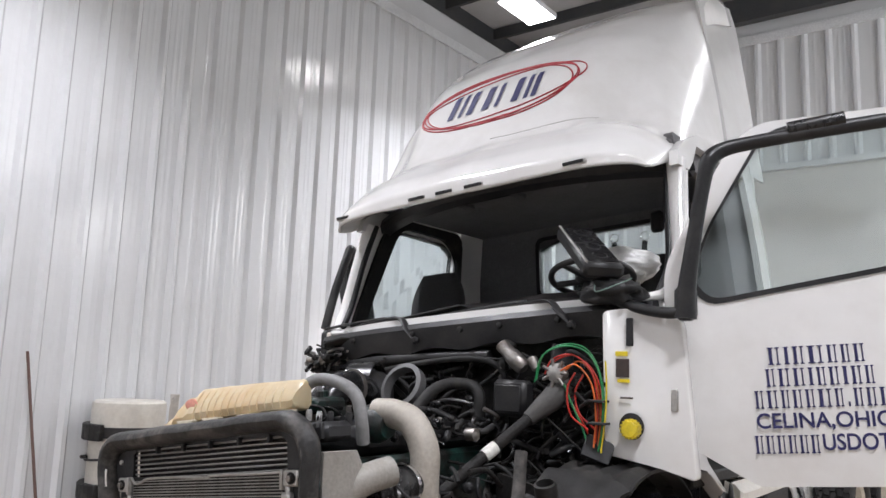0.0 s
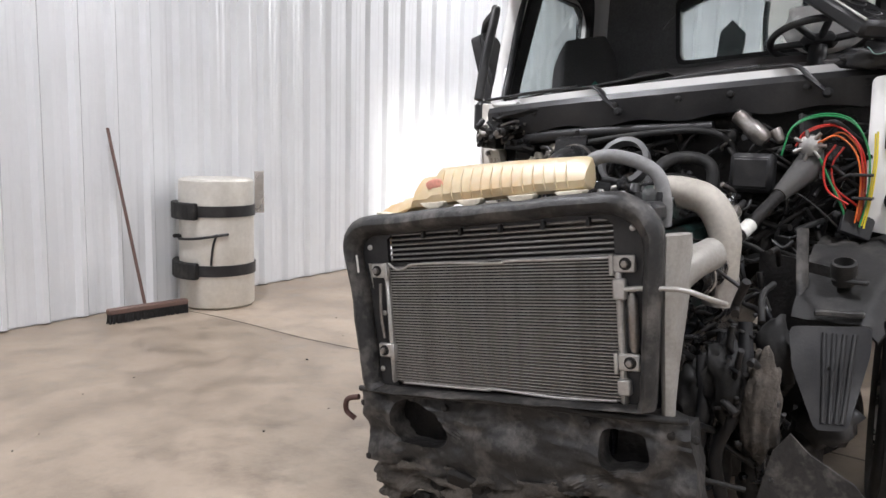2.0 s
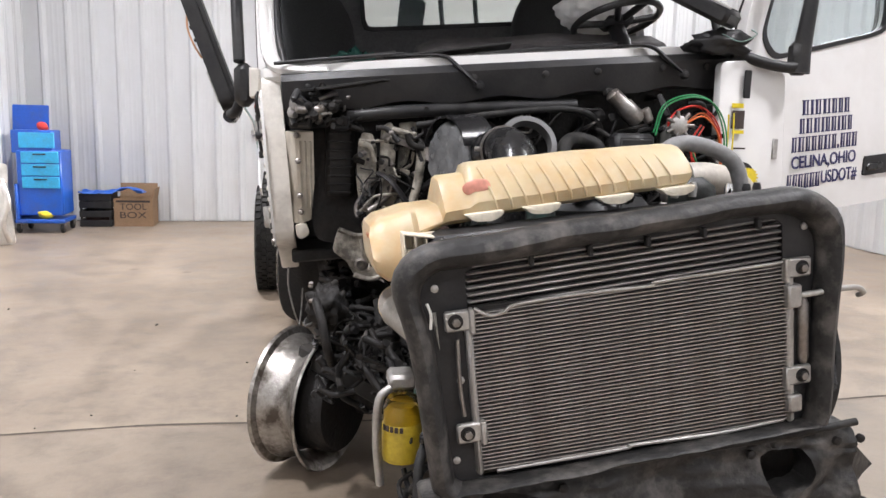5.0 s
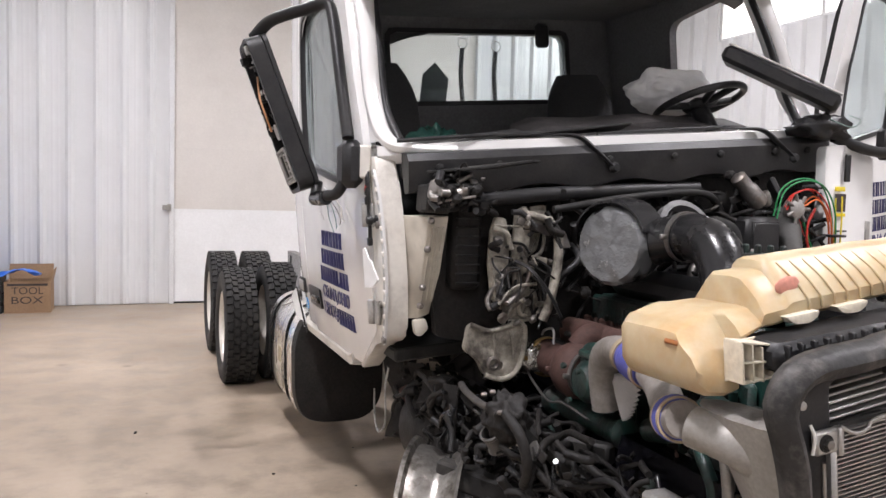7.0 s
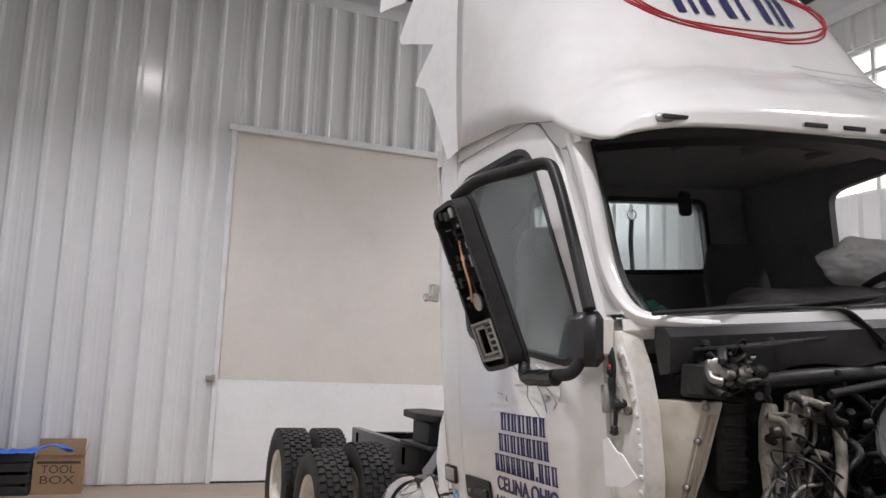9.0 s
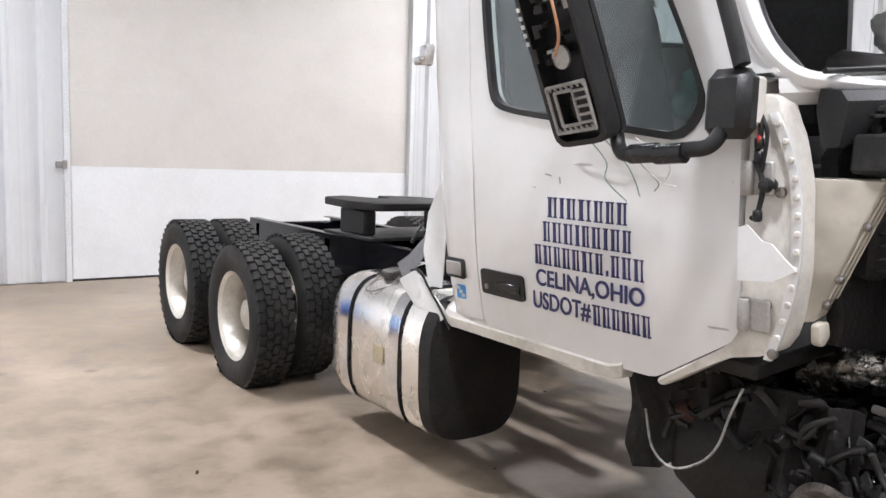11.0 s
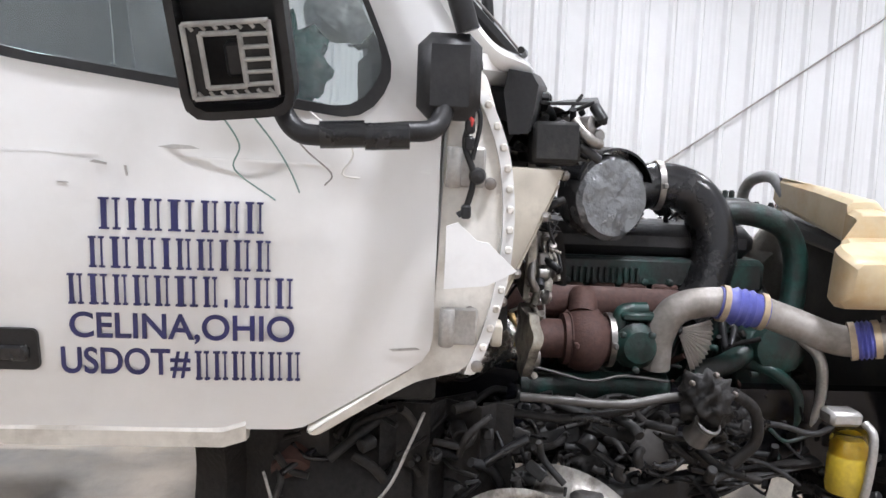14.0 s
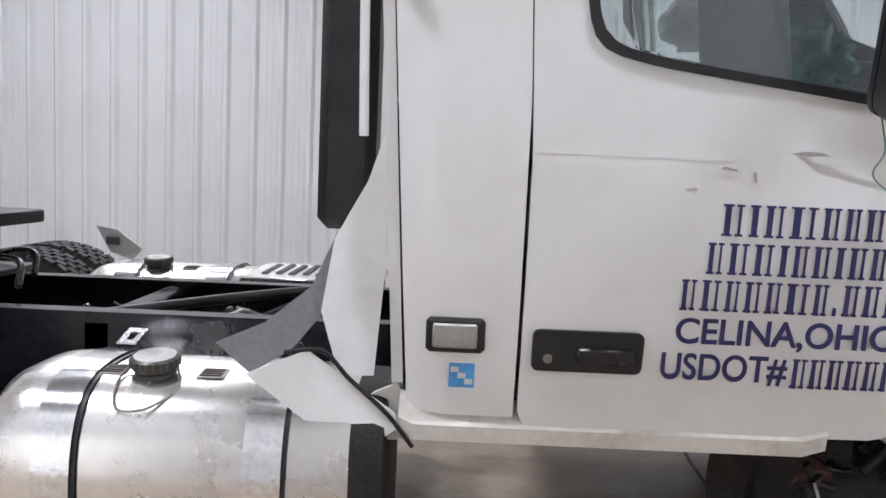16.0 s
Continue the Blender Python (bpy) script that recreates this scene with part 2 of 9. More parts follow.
STICKER = surface("blue_sticker", (0.09, 0.36, 0.75), 0.4, bump=0.02, dirt_amount=0.05)
YELLOW = surface("yellow_plastic", (0.8, 0.62, 0.02), 0.35)
FILTER = surface("yellow_filter_paint", (0.5, 0.36, 0.03), 0.4, 0, (0.1, 0.08, 0.03), 0.4, 9)
WREDS = surface("red_air_line", (0.6, 0.03, 0.02), 0.35)
WGREEN = surface("green_air_line", (0.02, 0.24, 0.08), 0.35)
TEALWIRE = surface("grey_green_wire", (0.16, 0.24, 0.21), 0.5)
WYELLOW = surface("yellow_air_line", (0.75, 0.6, 0.03), 0.35)
WORANGE = surface("orange_line", (0.75, 0.16, 0.03), 0.35)
OIL = glass("pale_yellow_bowl", (0.9, 0.75, 0.25), 0.1)
GLASS = glass("window_glass", (0.72, 0.8, 0.8), 0.02, 0.93)
FROSTED, frost_tree, _ = nodes_of("translucent_panel")
frost = frost_tree.nodes.new("ShaderNodeBsdfTranslucent")
frost.inputs["Color"].default_value = (0.95, 0.96, 0.97, 1)
frost_tree.links.new(frost.outputs[0], frost_tree.nodes["Material Output"].inputs[0])
CARTBLUE = surface("blue_cabinet_paint", (0.012, 0.1, 0.5), 0.35)
CARTCYAN = surface("bright_blue_drawer", (0.03, 0.4, 0.72), 0.4)
TARP = surface("blue_plastic_sheet", (0.02, 0.14, 0.6), 0.35)
CARD = surface("brown_cardboard", (0.3, 0.19, 0.11), 0.85, 0, (0.2, 0.12, 0.07), 0.4, 3)
INK = surface("dark_print", (0.05, 0.035, 0.03), 0.8)
WOOD = surface("dark_broom_wood", (0.13, 0.075, 0.06), 0.6)
BARREL = surface("dull_aluminium_tank", (0.66, 0.63, 0.57), 0.42, 0.45, (0.45, 0.4, 0.32), 0.5, 2.5, 30, 0.1, 0.05)


# ---- mesh helpers ----
def link_mesh(name, bm, mats, parent=None, label="", smooth=True, m=None, recalc=True):
    if m is not None:
        bm.transform(m)
    if recalc:
        bmesh.ops.recalc_face_normals(bm, faces=bm.faces)
    me = bpy.data.meshes.new(name)
    bm.to_mesh(me)
    bm.free()
    for mat in (mats if isinstance(mats, (list, tuple)) else [mats]):
        me.materials.append(mat)
    ob = new(name, me)
    if smooth:
        for p in me.polygons:
            p.use_smooth = True
        me.set_sharp_from_angle(angle=radians(38))
    if parent is not None:
        ob.parent = parent
    if label:
        ob["label"] = label
    return ob


def part(name, bm, material, parent, label="", m=None, smooth=True):
    return link_mesh(name, bm, material, parent, label, smooth, m)


def add_box(bm, cx, cy, cz, sx, sy, sz, bevel=0.0, rot=None, mat=0):
    r = bmesh.ops.create_cube(bm, size=1)
    vs = r["verts"]
    bmesh.ops.scale(bm, vec=(sx, sy, sz), verts=vs)
    fs = {f for v in vs for f in v.link_faces}
    if bevel > 0:
        es = list({e for v in vs for e in v.link_edges})
        out = bmesh.ops.bevel(bm, geom=es, offset=bevel, segments=1, affect="EDGES", profile=0.5)
        vs = list({v for f in out["faces"] for v in f.verts} | {v for v in vs if v.is_valid})
        fs = {f for v in vs for f in v.link_faces}
    if rot is not None:
        bmesh.ops.rotate(bm, cent=(0, 0, 0), matrix=Euler([radians(a) for a in rot]).to_matrix(), verts=vs)
    bmesh.ops.translate(bm, vec=(cx, cy, cz), verts=vs)
    for f in fs:
        f.material_index = mat
    return vs


def box(cx, cy, cz, sx, sy, sz, bevel=0.008, rot=None):
    bm = bmesh.new()
    add_box(bm, cx, cy, cz, sx, sy, sz, bevel, rot)
    return bm


def smooth_path(points, steps=8):
    """Catmull-Rom through the points."""
    p = [Vector(q) for q in points]
    p = [2 * p[0] - p[1]] + p + [2 * p[-1] - p[-2]]
    out = []
    for i in range(1, len(p) - 2):
        for k in range(steps):
            t = k / steps
            a, b, c, d = p[i - 1], p[i], p[i + 1], p[i + 2]
            out.append(0.5 * ((2 * b) + (c - a) * t + (2 * a - 5 * b + 4 * c - d) * t * t + (3 * b - a - 3 * c + d) * t ** 3))
    out.append(p[-2])
    return out


def add_tube(bm, points, radius, sides=12, steps=6, radii=None, curved=True, flat=1.0, cap=True, mat=0):
    """A tube along the points; radii vary from point to point, flat squashes its section."""
    sides = max(sides, 10)
    path = smooth_path(points, steps) if curved and len(points) > 2 else [Vector(q) for q in points]
    count = len(path)
    rings, up = [], None
    for i, p in enumerate(path):
        d = (path[min(i + 1, count - 1)] - path[max(i - 1, 0)]).normalized()
        if up is None:
            up = d.orthogonal().normalized() if abs(d.z) > 0.9 else d.cross(Vector((0, 0, 1))).normalized()
        up = (up - d * up.dot(d)).normalized()
        side = d.cross(up)
        r = radius
        if radii:
            s = i / max(1, count - 1) * (len(radii) - 1)
            k = min(int(s), len(radii) - 2)
            r = radii[k] + (radii[k + 1] - radii[k]) * (s - k)
        rings.append([bm.verts.new(p + up * (r * math.cos(2 * math.pi * j / sides)) + side * (r * flat * math.sin(2 * math.pi * j / sides))) for j in range(sides)])
    for a, b in zip(rings, rings[1:]):
        for j in range(sides):
            bm.faces.new((a[j], a[(j + 1) % sides], b[(j + 1) % sides], b[j])).material_index = mat
    if cap:
        for ring in (rings[0], rings[-1]):
            bm.faces.new(ring).material_index = mat
    return bm


def tube(points, radius, sides=12, steps=6, **more):
    return add_tube(bmesh.new(), points, radius, sides, steps, **more)


def add_lathe(bm, profile, sides=32, close=False, m=None, mat=0):
    """Turns a profile of (radius, height) about z."""
    rings = []
    for r, z in profile:
        rings.append([bm.verts.new((r * math.cos(2 * math.pi * j / sides), r * math.sin(2 * math.pi * j / sides), z)) for j in range(sides)])
    pairs = list(zip(rings, rings[1:])) + ([(rings[-1], rings[0])] if close else [])
    for a, b in pairs:
        for j in range(sides):
            bm.faces.new((a[j], a[(j + 1) % sides], b[(j + 1) % sides], b[j])).material_index = mat
    if not close:
        for ring, (r, z) in ((rings[0], profile[0]), (rings[-1], profile[-1])):
            if r > 1e-4:
                bm.faces.new(ring).material_index = mat
    if m is not None:
        bmesh.ops.transform(bm, matrix=m, verts=[v for ring in rings for v in ring])
    return bm


def lathe(profile, sides=32, close=False, m=None):
    return add_lathe(bmesh.new(), profile, sides, close, m)


ALONG_X = Matrix.Rotation(radians(90), 4, "Y")
ALONG_Y = Matrix.Rotation(radians(-90), 4, "X")


def at(x, y, z, turn=None):
    m = Matrix.Translation((x, y, z))
    return m @ turn if turn is not None else m


def plate(outline, thickness, to3d, bevel=0.0):
    """A flat piece: an outline of (u, v), made thick; to3d turns u, v, w into a place."""
    bm = bmesh.new()
    front = [bm.verts.new(to3d(u, v, 0)) for u, v in outline]
    back = [bm.verts.new(to3d(u, v, thickness)) for u, v in outline]
    bm.faces.new(front)
    bm.faces.new(list(reversed(back)))
    k = len(outline)
    for i in range(k):
        bm.faces.new((front[i], back[i], back[(i + 1) % k], front[(i + 1) % k]))
    if bevel:
        bmesh.ops.bevel(bm, geom=list(bm.edges), offset=bevel, segments=2, affect="EDGES", profile=0.5)
    return bm


def resample(points, count):
    """Evenly spaced points round a closed outline, starting at its first point."""
    p = [Vector((*q, 0)) for q in points]
    seg = [(p[i], p[(i + 1) % len(p)]) for i in range(len(p))]
    total = sum((b - a).length for a, b in seg)
    out, want, run = [], 0.0, 0.0
    for a, b in seg:
        length = (b - a).length
        while len(out) < count and want <= run + length + 1e-9:
            t = (want - run) / max(length, 1e-9)
            q = a.lerp(b, t)
            out.append((q.x, q.y))
            want += total / count
        run += length
    return out


def rounded(points, radius, steps=4):
    """An outline with rounded corners; radius one number or one a corner."""
    out, k = [], len(points)
    for i in range(k):
        r = radius[i] if isinstance(radius, (list, tuple)) else radius
        a, b, c = (Vector((*points[j % k], 0)) for j in (i - 1, i, i + 1))
        d1, d2 = (a - b), (c - b)
        r1 = min(r, d1.length * 0.48, d2.length * 0.48)
        p, q = b + d1.normalized() * r1, b + d2.normalized() * r1
        for s in range(steps + 1):
            t = s / steps
            v = p * (1 - t) ** 2 + b * 2 * t * (1 - t) + q * t * t
            out.append((v.x, v.y))
    return out


def framed(outer, inner, to3d, thickness, rings=6, count=72):
    """A panel with an opening: rings of points from the outer outline to the inner one, made thick."""
    a, b = resample(outer, count), resample(inner, count)
    bm = bmesh.new()
    sheets = []
    for w in (0, thickness):
        sheet = []
        for i in range(rings + 1):
            t = i / rings
            sheet.append([bm.verts.new(to3d(p[0] * (1 - t) + q[0] * t, p[1] * (1 - t) + q[1] * t, w)) for p, q in zip(a, b)])
        sheets.append(sheet)
        for r, s in zip(sheet, sheet[1:]):
            for j in range(count):
                bm.faces.new((r[j], r[(j + 1) % count], s[(j + 1) % count], s[j]))
    for i in (0, rings):
        r, s = sheets[0][i], sheets[1][i]
        for j in range(count):
            bm.faces.new((r[j], r[(j + 1) % count], s[(j + 1) % count], s[j]))
    return bm


def thing(name, label, category, place=(0, 0, 0), group="", kind="", turn=None):
    ob = new(name)
    ob.empty_display_size = 0.2
    ob.matrix_basis = at(*place, turn)
    return tagged(ob, label, category, group, kind)


# ---- the hall ----
PITCH = 0.342        # spacing of the wall's main ribs
PANEL = 3 * PITCH


def rib_profile(width=PANEL, phase=0.5):
    """Points (along, depth) across one wall panel: three main ribs with low flutes between them."""
    pts = [(0.0, 0.0)]
    for i in range(3):
        c = (i + phase) * PITCH
        pts += [(c - 0.058, 0), (c - 0.02, 0.05), (c + 0.02, 0.05), (c + 0.058, 0)]
        for k in (0.4, 0.6):
            f = c + k * PITCH
            pts += [(f - 0.022, 0), (f - 0.008, 0.003), (f + 0.008, 0.003), (f + 0.022, 0)]
    pts = [p for p in pts if -1e-6 <= p[0] < width - 0.002]
    return pts + [(width, 0)]


def panel_mesh(name, z0, z1, width=PANEL, phase=0.5):
    bm = bmesh.new()
    pts = rib_profile(width, phase)
    low, high = [bm.verts.new((a, d, z0)) for a, d in pts], [bm.verts.new((a, d, z1)) for a, d in pts]
    for i in range(len(pts) - 1):
        bm.faces.new((low[i], low[i + 1], high[i + 1], high[i]))
    me = bpy.data.meshes.new(name)
    bm.to_mesh(me)
    bm.free()
    me.materials.append(WALL)
    return me


def ribbed_wall(name, label, start, direction, length, boxes, skip=None, phase=0.5):
    """A wall of backing boxes with panels in front; direction is the unit way along, the inside to its left."""
    bm = bmesh.new()
    for b in boxes:
        add_box(bm, *b)
    wall = link_mesh(name, bm, WALL, smooth=False)
    tagged(wall, label, "wall", kind="structure")
    d = Vector((*direction, 0))
    inward = Vector((-d.y, d.x, 0))
    meshes = {}
    s = 0.0
    while s < length - 0.01:
        w = min(PANEL, length - s)
        spans = [(0.015, TOP - 0.02)]
        if skip and skip[0] - 0.01 <= s and s + w <= skip[1] + 0.01:
            spans = [(0.015, skip[2]), (skip[3], TOP - 0.02)]
        for span in spans:
            key = (round(w, 3), span)
            if key not in meshes:
                meshes[key] = panel_mesh("wall_panel", span[0], span[1], w, phase)
            ob = new("panel", meshes[key])
            ob.parent = wall
            m = Matrix.Identity(4)
            m.col[0][:3], m.col[1][:3] = d, inward
            m.translation = Vector((*start, 0)) + d * s + inward * 0.004
            ob.matrix_basis = m
        s += w
    return wall


DOOR_L, DOOR_R, DOOR_TOP = -1.57, 3.0, 4.77
WINDOW = (SOUTH + 12 * PANEL, SOUTH + 16 * PANEL, 4.2, 6.35)   # high window in the east wall: y from, to, z from, to


def high_window():
    y0, y1, z0, z1 = WINDOW
    win = thing("window_1", "large high window full of daylight with white frame bars", "window", (0, 0, 0), kind="structure")
    for y in (y0 + 0.03, (y0 + y1) / 2, y1 - 0.03):
        part("upright", box(EAST + 0.1, y, (z0 + z1) / 2, 0.1, 0.06, z1 - z0, 0.005), TRIM, win, "white window upright")
    for z in (z0 + 0.03, 5.95, z1 - 0.03):
        part("bar", box(EAST + 0.1, (y0 + y1) / 2, z, 0.08, y1 - y0, 0.06, 0.005), TRIM, win, "white window bar")
    for a, b in ((y0, (y0 + y1) / 2), ((y0 + y1) / 2, y1)):
        for c, d in ((z0, 5.95), (5.95, z1)):
            pane = part("pane", box(EAST + 0.1, (a + b) / 2, (c + d) / 2, 0.006, b - a - 0.05, d - c - 0.05, 0), FROSTED, win, "translucent white pane", None, False)
            pane.visible_shadow = False
    data = bpy.data.lights.new("sky_light", "AREA")
    data.shape, data.size, data.size_y, data.energy, data.color = "RECTANGLE", y1 - y0 - 0.2, z1 - z0 - 0.2, WINDOW_POWER, (0.96, 0.98, 1.0)
    new("sky_light", data).matrix_world = at(EAST - 0.01, (y0 + y1) / 2, (z0 + z1) / 2, Matrix.Rotation(radians(90), 4, "Z") @ Matrix.Rotation(radians(-90), 4, "X") @ Matrix.Rotation(radians(180), 4, "X"))


def hall():
    cx, cy = (WEST + EAST) / 2, (NORTH + SOUTH) / 2
    # floor of cast bays with saw joints
    bm = bmesh.new()
    add_box(bm, cx, (0.47 + NORTH + 0.5) / 2, -0.1, EAST - WEST + 1, NORTH + 0.5 - 0.47, 0.2)
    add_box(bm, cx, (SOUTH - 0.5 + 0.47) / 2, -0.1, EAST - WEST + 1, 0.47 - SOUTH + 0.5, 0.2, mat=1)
    tagged(link_mesh("floor", bm, [CONCRETE, DARKCONCRETE], smooth=False), "smooth tan concrete workshop floor with stains and joints", "floor", kind="structure")
    bm = bmesh.new()
    rnd = random.Random(4)
    pts = []
    for i in range(60):
        s = i / 59
        pts.append((WEST + 0.3 + s * (EAST - WEST - 0.6), 0.47 + 0.03 * math.sin(s * 30) + rnd.uniform(-0.006, 0.006)))
    for (x0, y0), (x1, y1) in zip(pts, pts[1:]):
        w = 0.009 + rnd.uniform(0, 0.005)
        bm.faces.new([bm.verts.new(p) for p in ((x0, y0 - w, 0.0025), (x1, y1 - w, 0.0025), (x1, y1 + w, 0.0025), (x0, y0 + w, 0.0025))])
    tagged(link_mesh("floor_joint", bm, JOINT, smooth=False), "dark cracked joint across the concrete floor", "joint", kind="structure")
    h = TOP + 0.4
    ribbed_wall("wall_west", "white ribbed steel liner wall", (WEST, NORTH), (0, -1), NORTH - SOUTH, [(WEST - 0.13, cy, h / 2, 0.24, NORTH - SOUTH + 0.5, h)], None, 0.44)
    y0, y1, z0, z1 = WINDOW
    x = EAST + 0.13
    ribbed_wall("wall_east", "white ribbed steel liner wall with a high window", (EAST, SOUTH), (0, 1), NORTH - SOUTH,
                [(x, (SOUTH - 0.25 + y0) / 2, h / 2, 0.24, y0 - SOUTH + 0.25, h), (x, (y1 + NORTH + 0.25) / 2, h / 2, 0.24, NORTH + 0.25 - y1, h),
                 (x, (y0 + y1) / 2, z0 / 2, 0.24, y1 - y0, z0), (x, (y0 + y1) / 2, (z1 + h) / 2, 0.24, y1 - y0, h - z1)], (y0 - SOUTH, y1 - SOUTH, z0, z1), 0.79)
    high_window()
    ribbed_wall("wall_south", "white ribbed steel liner wall", (WEST, SOUTH), (1, 0), EAST - WEST, [(cx, SOUTH - 0.13, h / 2, EAST - WEST, 0.24, h)])
    # the north wall, in stretches round the overhead door
    y = NORTH + 0.13
    boxes = [((WEST + DOOR_L) / 2, y, h / 2, DOOR_L - WEST, 0.24, h), ((DOOR_R + EAST) / 2, y, h / 2, EAST - DOOR_R, 0.24, h),
             ((DOOR_L + DOOR_R) / 2, y, (DOOR_TOP + h) / 2, DOOR_R - DOOR_L, 0.24, h - DOOR_TOP)]
    wall = ribbed_wall("wall_north", "white ribbed steel end wall round a large overhead door", (EAST, NORTH), (-1, 0), EAST - DOOR_R, boxes)
    for x0, x1, z0, phase in ((DOOR_R, DOOR_L, DOOR_TOP + 0.06, 0.62), (DOOR_L, WEST, 0.015, 0.84)):
        s, total = 0.0, x0 - x1
        while s < total - 0.01:
            w = min(PANEL, total - s)
            ob = new("panel", panel_mesh("wall_panel", z0, TOP - 0.02, w, phase))
            ob.parent = wall
            m = Matrix.Identity(4)
            m.col[0][:3], m.col[1][:3] = Vector((-1, 0, 0)), Vector((0, -1, 0))
            m.translation = Vector((x0 - s, NORTH - 0.004, 0))
            ob.matrix_basis = m
            s += w
    # trim round the overhead door, and along the eaves
    bm = bmesh.new()
    for x in (DOOR_L - 0.02, DOOR_R + 0.05):
        add_box(bm, x, NORTH - 0.03, DOOR_TOP / 2, 0.07, 0.075, DOOR_TOP, 0.006)
    add_box(bm, (DOOR_L + DOOR_R) / 2, NORTH - 0.045, DOOR_TOP + 0.04, DOOR_R - DOOR_L + 0.2, 0.09, 0.09, 0.006)
    add_box(bm, DOOR_L - 0.01, NORTH - 0.034, (DOOR_TOP + TOP) / 2 + 0.04, 0.03, 0.012, TOP - DOOR_TOP - 0.1, 0.003)
    tagged(link_mesh("trim", bm, TRIM), "white steel trim round the overhead door", "trim", kind="structure")
    bm = bmesh.new()
    for x0, x1, y0, y1 in ((WEST, EAST, NORTH - 0.06, NORTH - 0.03), (WEST + 0.03, WEST + 0.06, SOUTH, NORTH - 0.06), (EAST - 0.06, EAST - 0.03, SOUTH, NORTH - 0.06)):
        add_box(bm, (x0 + x1) / 2, (y0 + y1) / 2, TOP - 0.07, x1 - x0, y1 - y0, 0.16, 0.004)
    tagged(link_mesh("eaves_trim", bm, TRIM), "white steel trim along the top of the walls", "trim", kind="structure")
    # overhead door: a white bottom section under beige ones
    door = thing("door_1", "closed overhead sectional door, beige above a white bottom section", "overhead door", (0, 0, 0), kind="structure")
    z, first = 0.02, True
    while z < DOOR_TOP - 0.05:
        height = 1.325 if first else 0.87
        top = min(z + height, DOOR_TOP + 0.02)
        bm = box((DOOR_L + DOOR_R) / 2, NORTH + 0.035, (z + top) / 2, DOOR_R - DOOR_L + 0.1, 0.05, top - z - 0.0008, 0)
        part("bottom_section" if first else "section", bm, DOORWHITE if first else DOORGREY, door, "white bottom section" if first else "")
        z, first = top, False
    bm = box((DOOR_L + DOOR_R) / 2, NORTH + 0.02, 0.012, DOOR_R - DOOR_L, 0.06, 0.024, 0.008)
    part("bottom_seal", bm, BLACK, door, "black rubber seal")
    bm = box(DOOR_L - 0.09, NORTH - 0.05, 1.36, 0.1, 0.05, 0.07, 0.006)
    add_box(bm, DOOR_L - 0.05, NORTH - 0.085, 1.36, 0.05, 0.03, 0.1, 0.006)
    tagged(link_mesh("door_sensor", bm, CAST), "grey metal latch box beside the overhead door", "latch")
    # roof with purlins and a main beam
    bm = bmesh.new()
    add_box(bm, cx, cy, TOP + 0.75, EAST - WEST + 1, NORTH - SOUTH + 1, 0.1)
    y = SOUTH + 0.7
    while y < NORTH:
        add_box(bm, cx, y, TOP + 0.59, EAST - WEST, 0.06, 0.2, mat=1)
        y += 1.45
    for y in (NORTH - 0.35, 2.4, -4.0):
        add_box(bm, cx, y, TOP + 0.3, EAST - WEST, 0.16, 0.4, mat=1)
    tagged(link_mesh("ceiling", bm, [CEILING, STEELDARK], smooth=False), "grey roof sheet on dark steel purlins and beams", "ceiling", kind="structure")
    bm = bmesh.new()
    for x, y, sx, sy in ((WEST - 0.13, cy, 0.24, NORTH - SOUTH + 0.5), (EAST + 0.13, cy, 0.24, NORTH - SOUTH + 0.5), (cx, NORTH + 0.13, EAST - WEST, 0.24), (cx, SOUTH - 0.13, EAST - WEST, 0.24)):
        add_box(bm, x, y, TOP + 0.6, sx, sy, 0.42)
    tagged(link_mesh("gable", bm, STEELDARK, smooth=False), "dark steel above the wall lining", "wall", kind="structure")


def ceiling_lamps():
    bm = bmesh.new()
    add_box(bm, 0, 0, 0.05, 0.46, 0.86, 0.07, 0.01)
    for s in (-0.36, 0.36):
        add_tube(bm, [(0, s, 0.08), (0, s, 1.21)], 0.006, 6)
    lens = bmesh.new()
    add_box(lens, 0, 0, 0.009, 0.42, 0.82, 0.012, 0.004)
    lamp = thing("ceiling_lamp", "bright white LED high-bay lamp hung from the roof", "lamp", (*LAMPS[0], 6.5), "high-bay lamps")
    part("housing", bm, TRIM, lamp, "white steel housing")
    part("diffuser", lens, LEDGLOW, lamp, "glowing white lens")
    for i, (x, y) in enumerate(LAMPS):
        if i:
            copy_thing(lamp, at(x, y, 6.5))
        data = bpy.data.lights.new("led_light", "AREA")
        data.shape, data.size, data.size_y, data.energy, data.color = "RECTANGLE", 0.4, 0.8, LAMP_POWER, (0.955, 0.955, 1.0)
        data.spread = radians(126)
        new("led_light", data).matrix_world = at(x, y, 6.49)


hall()
ceiling_lamps()


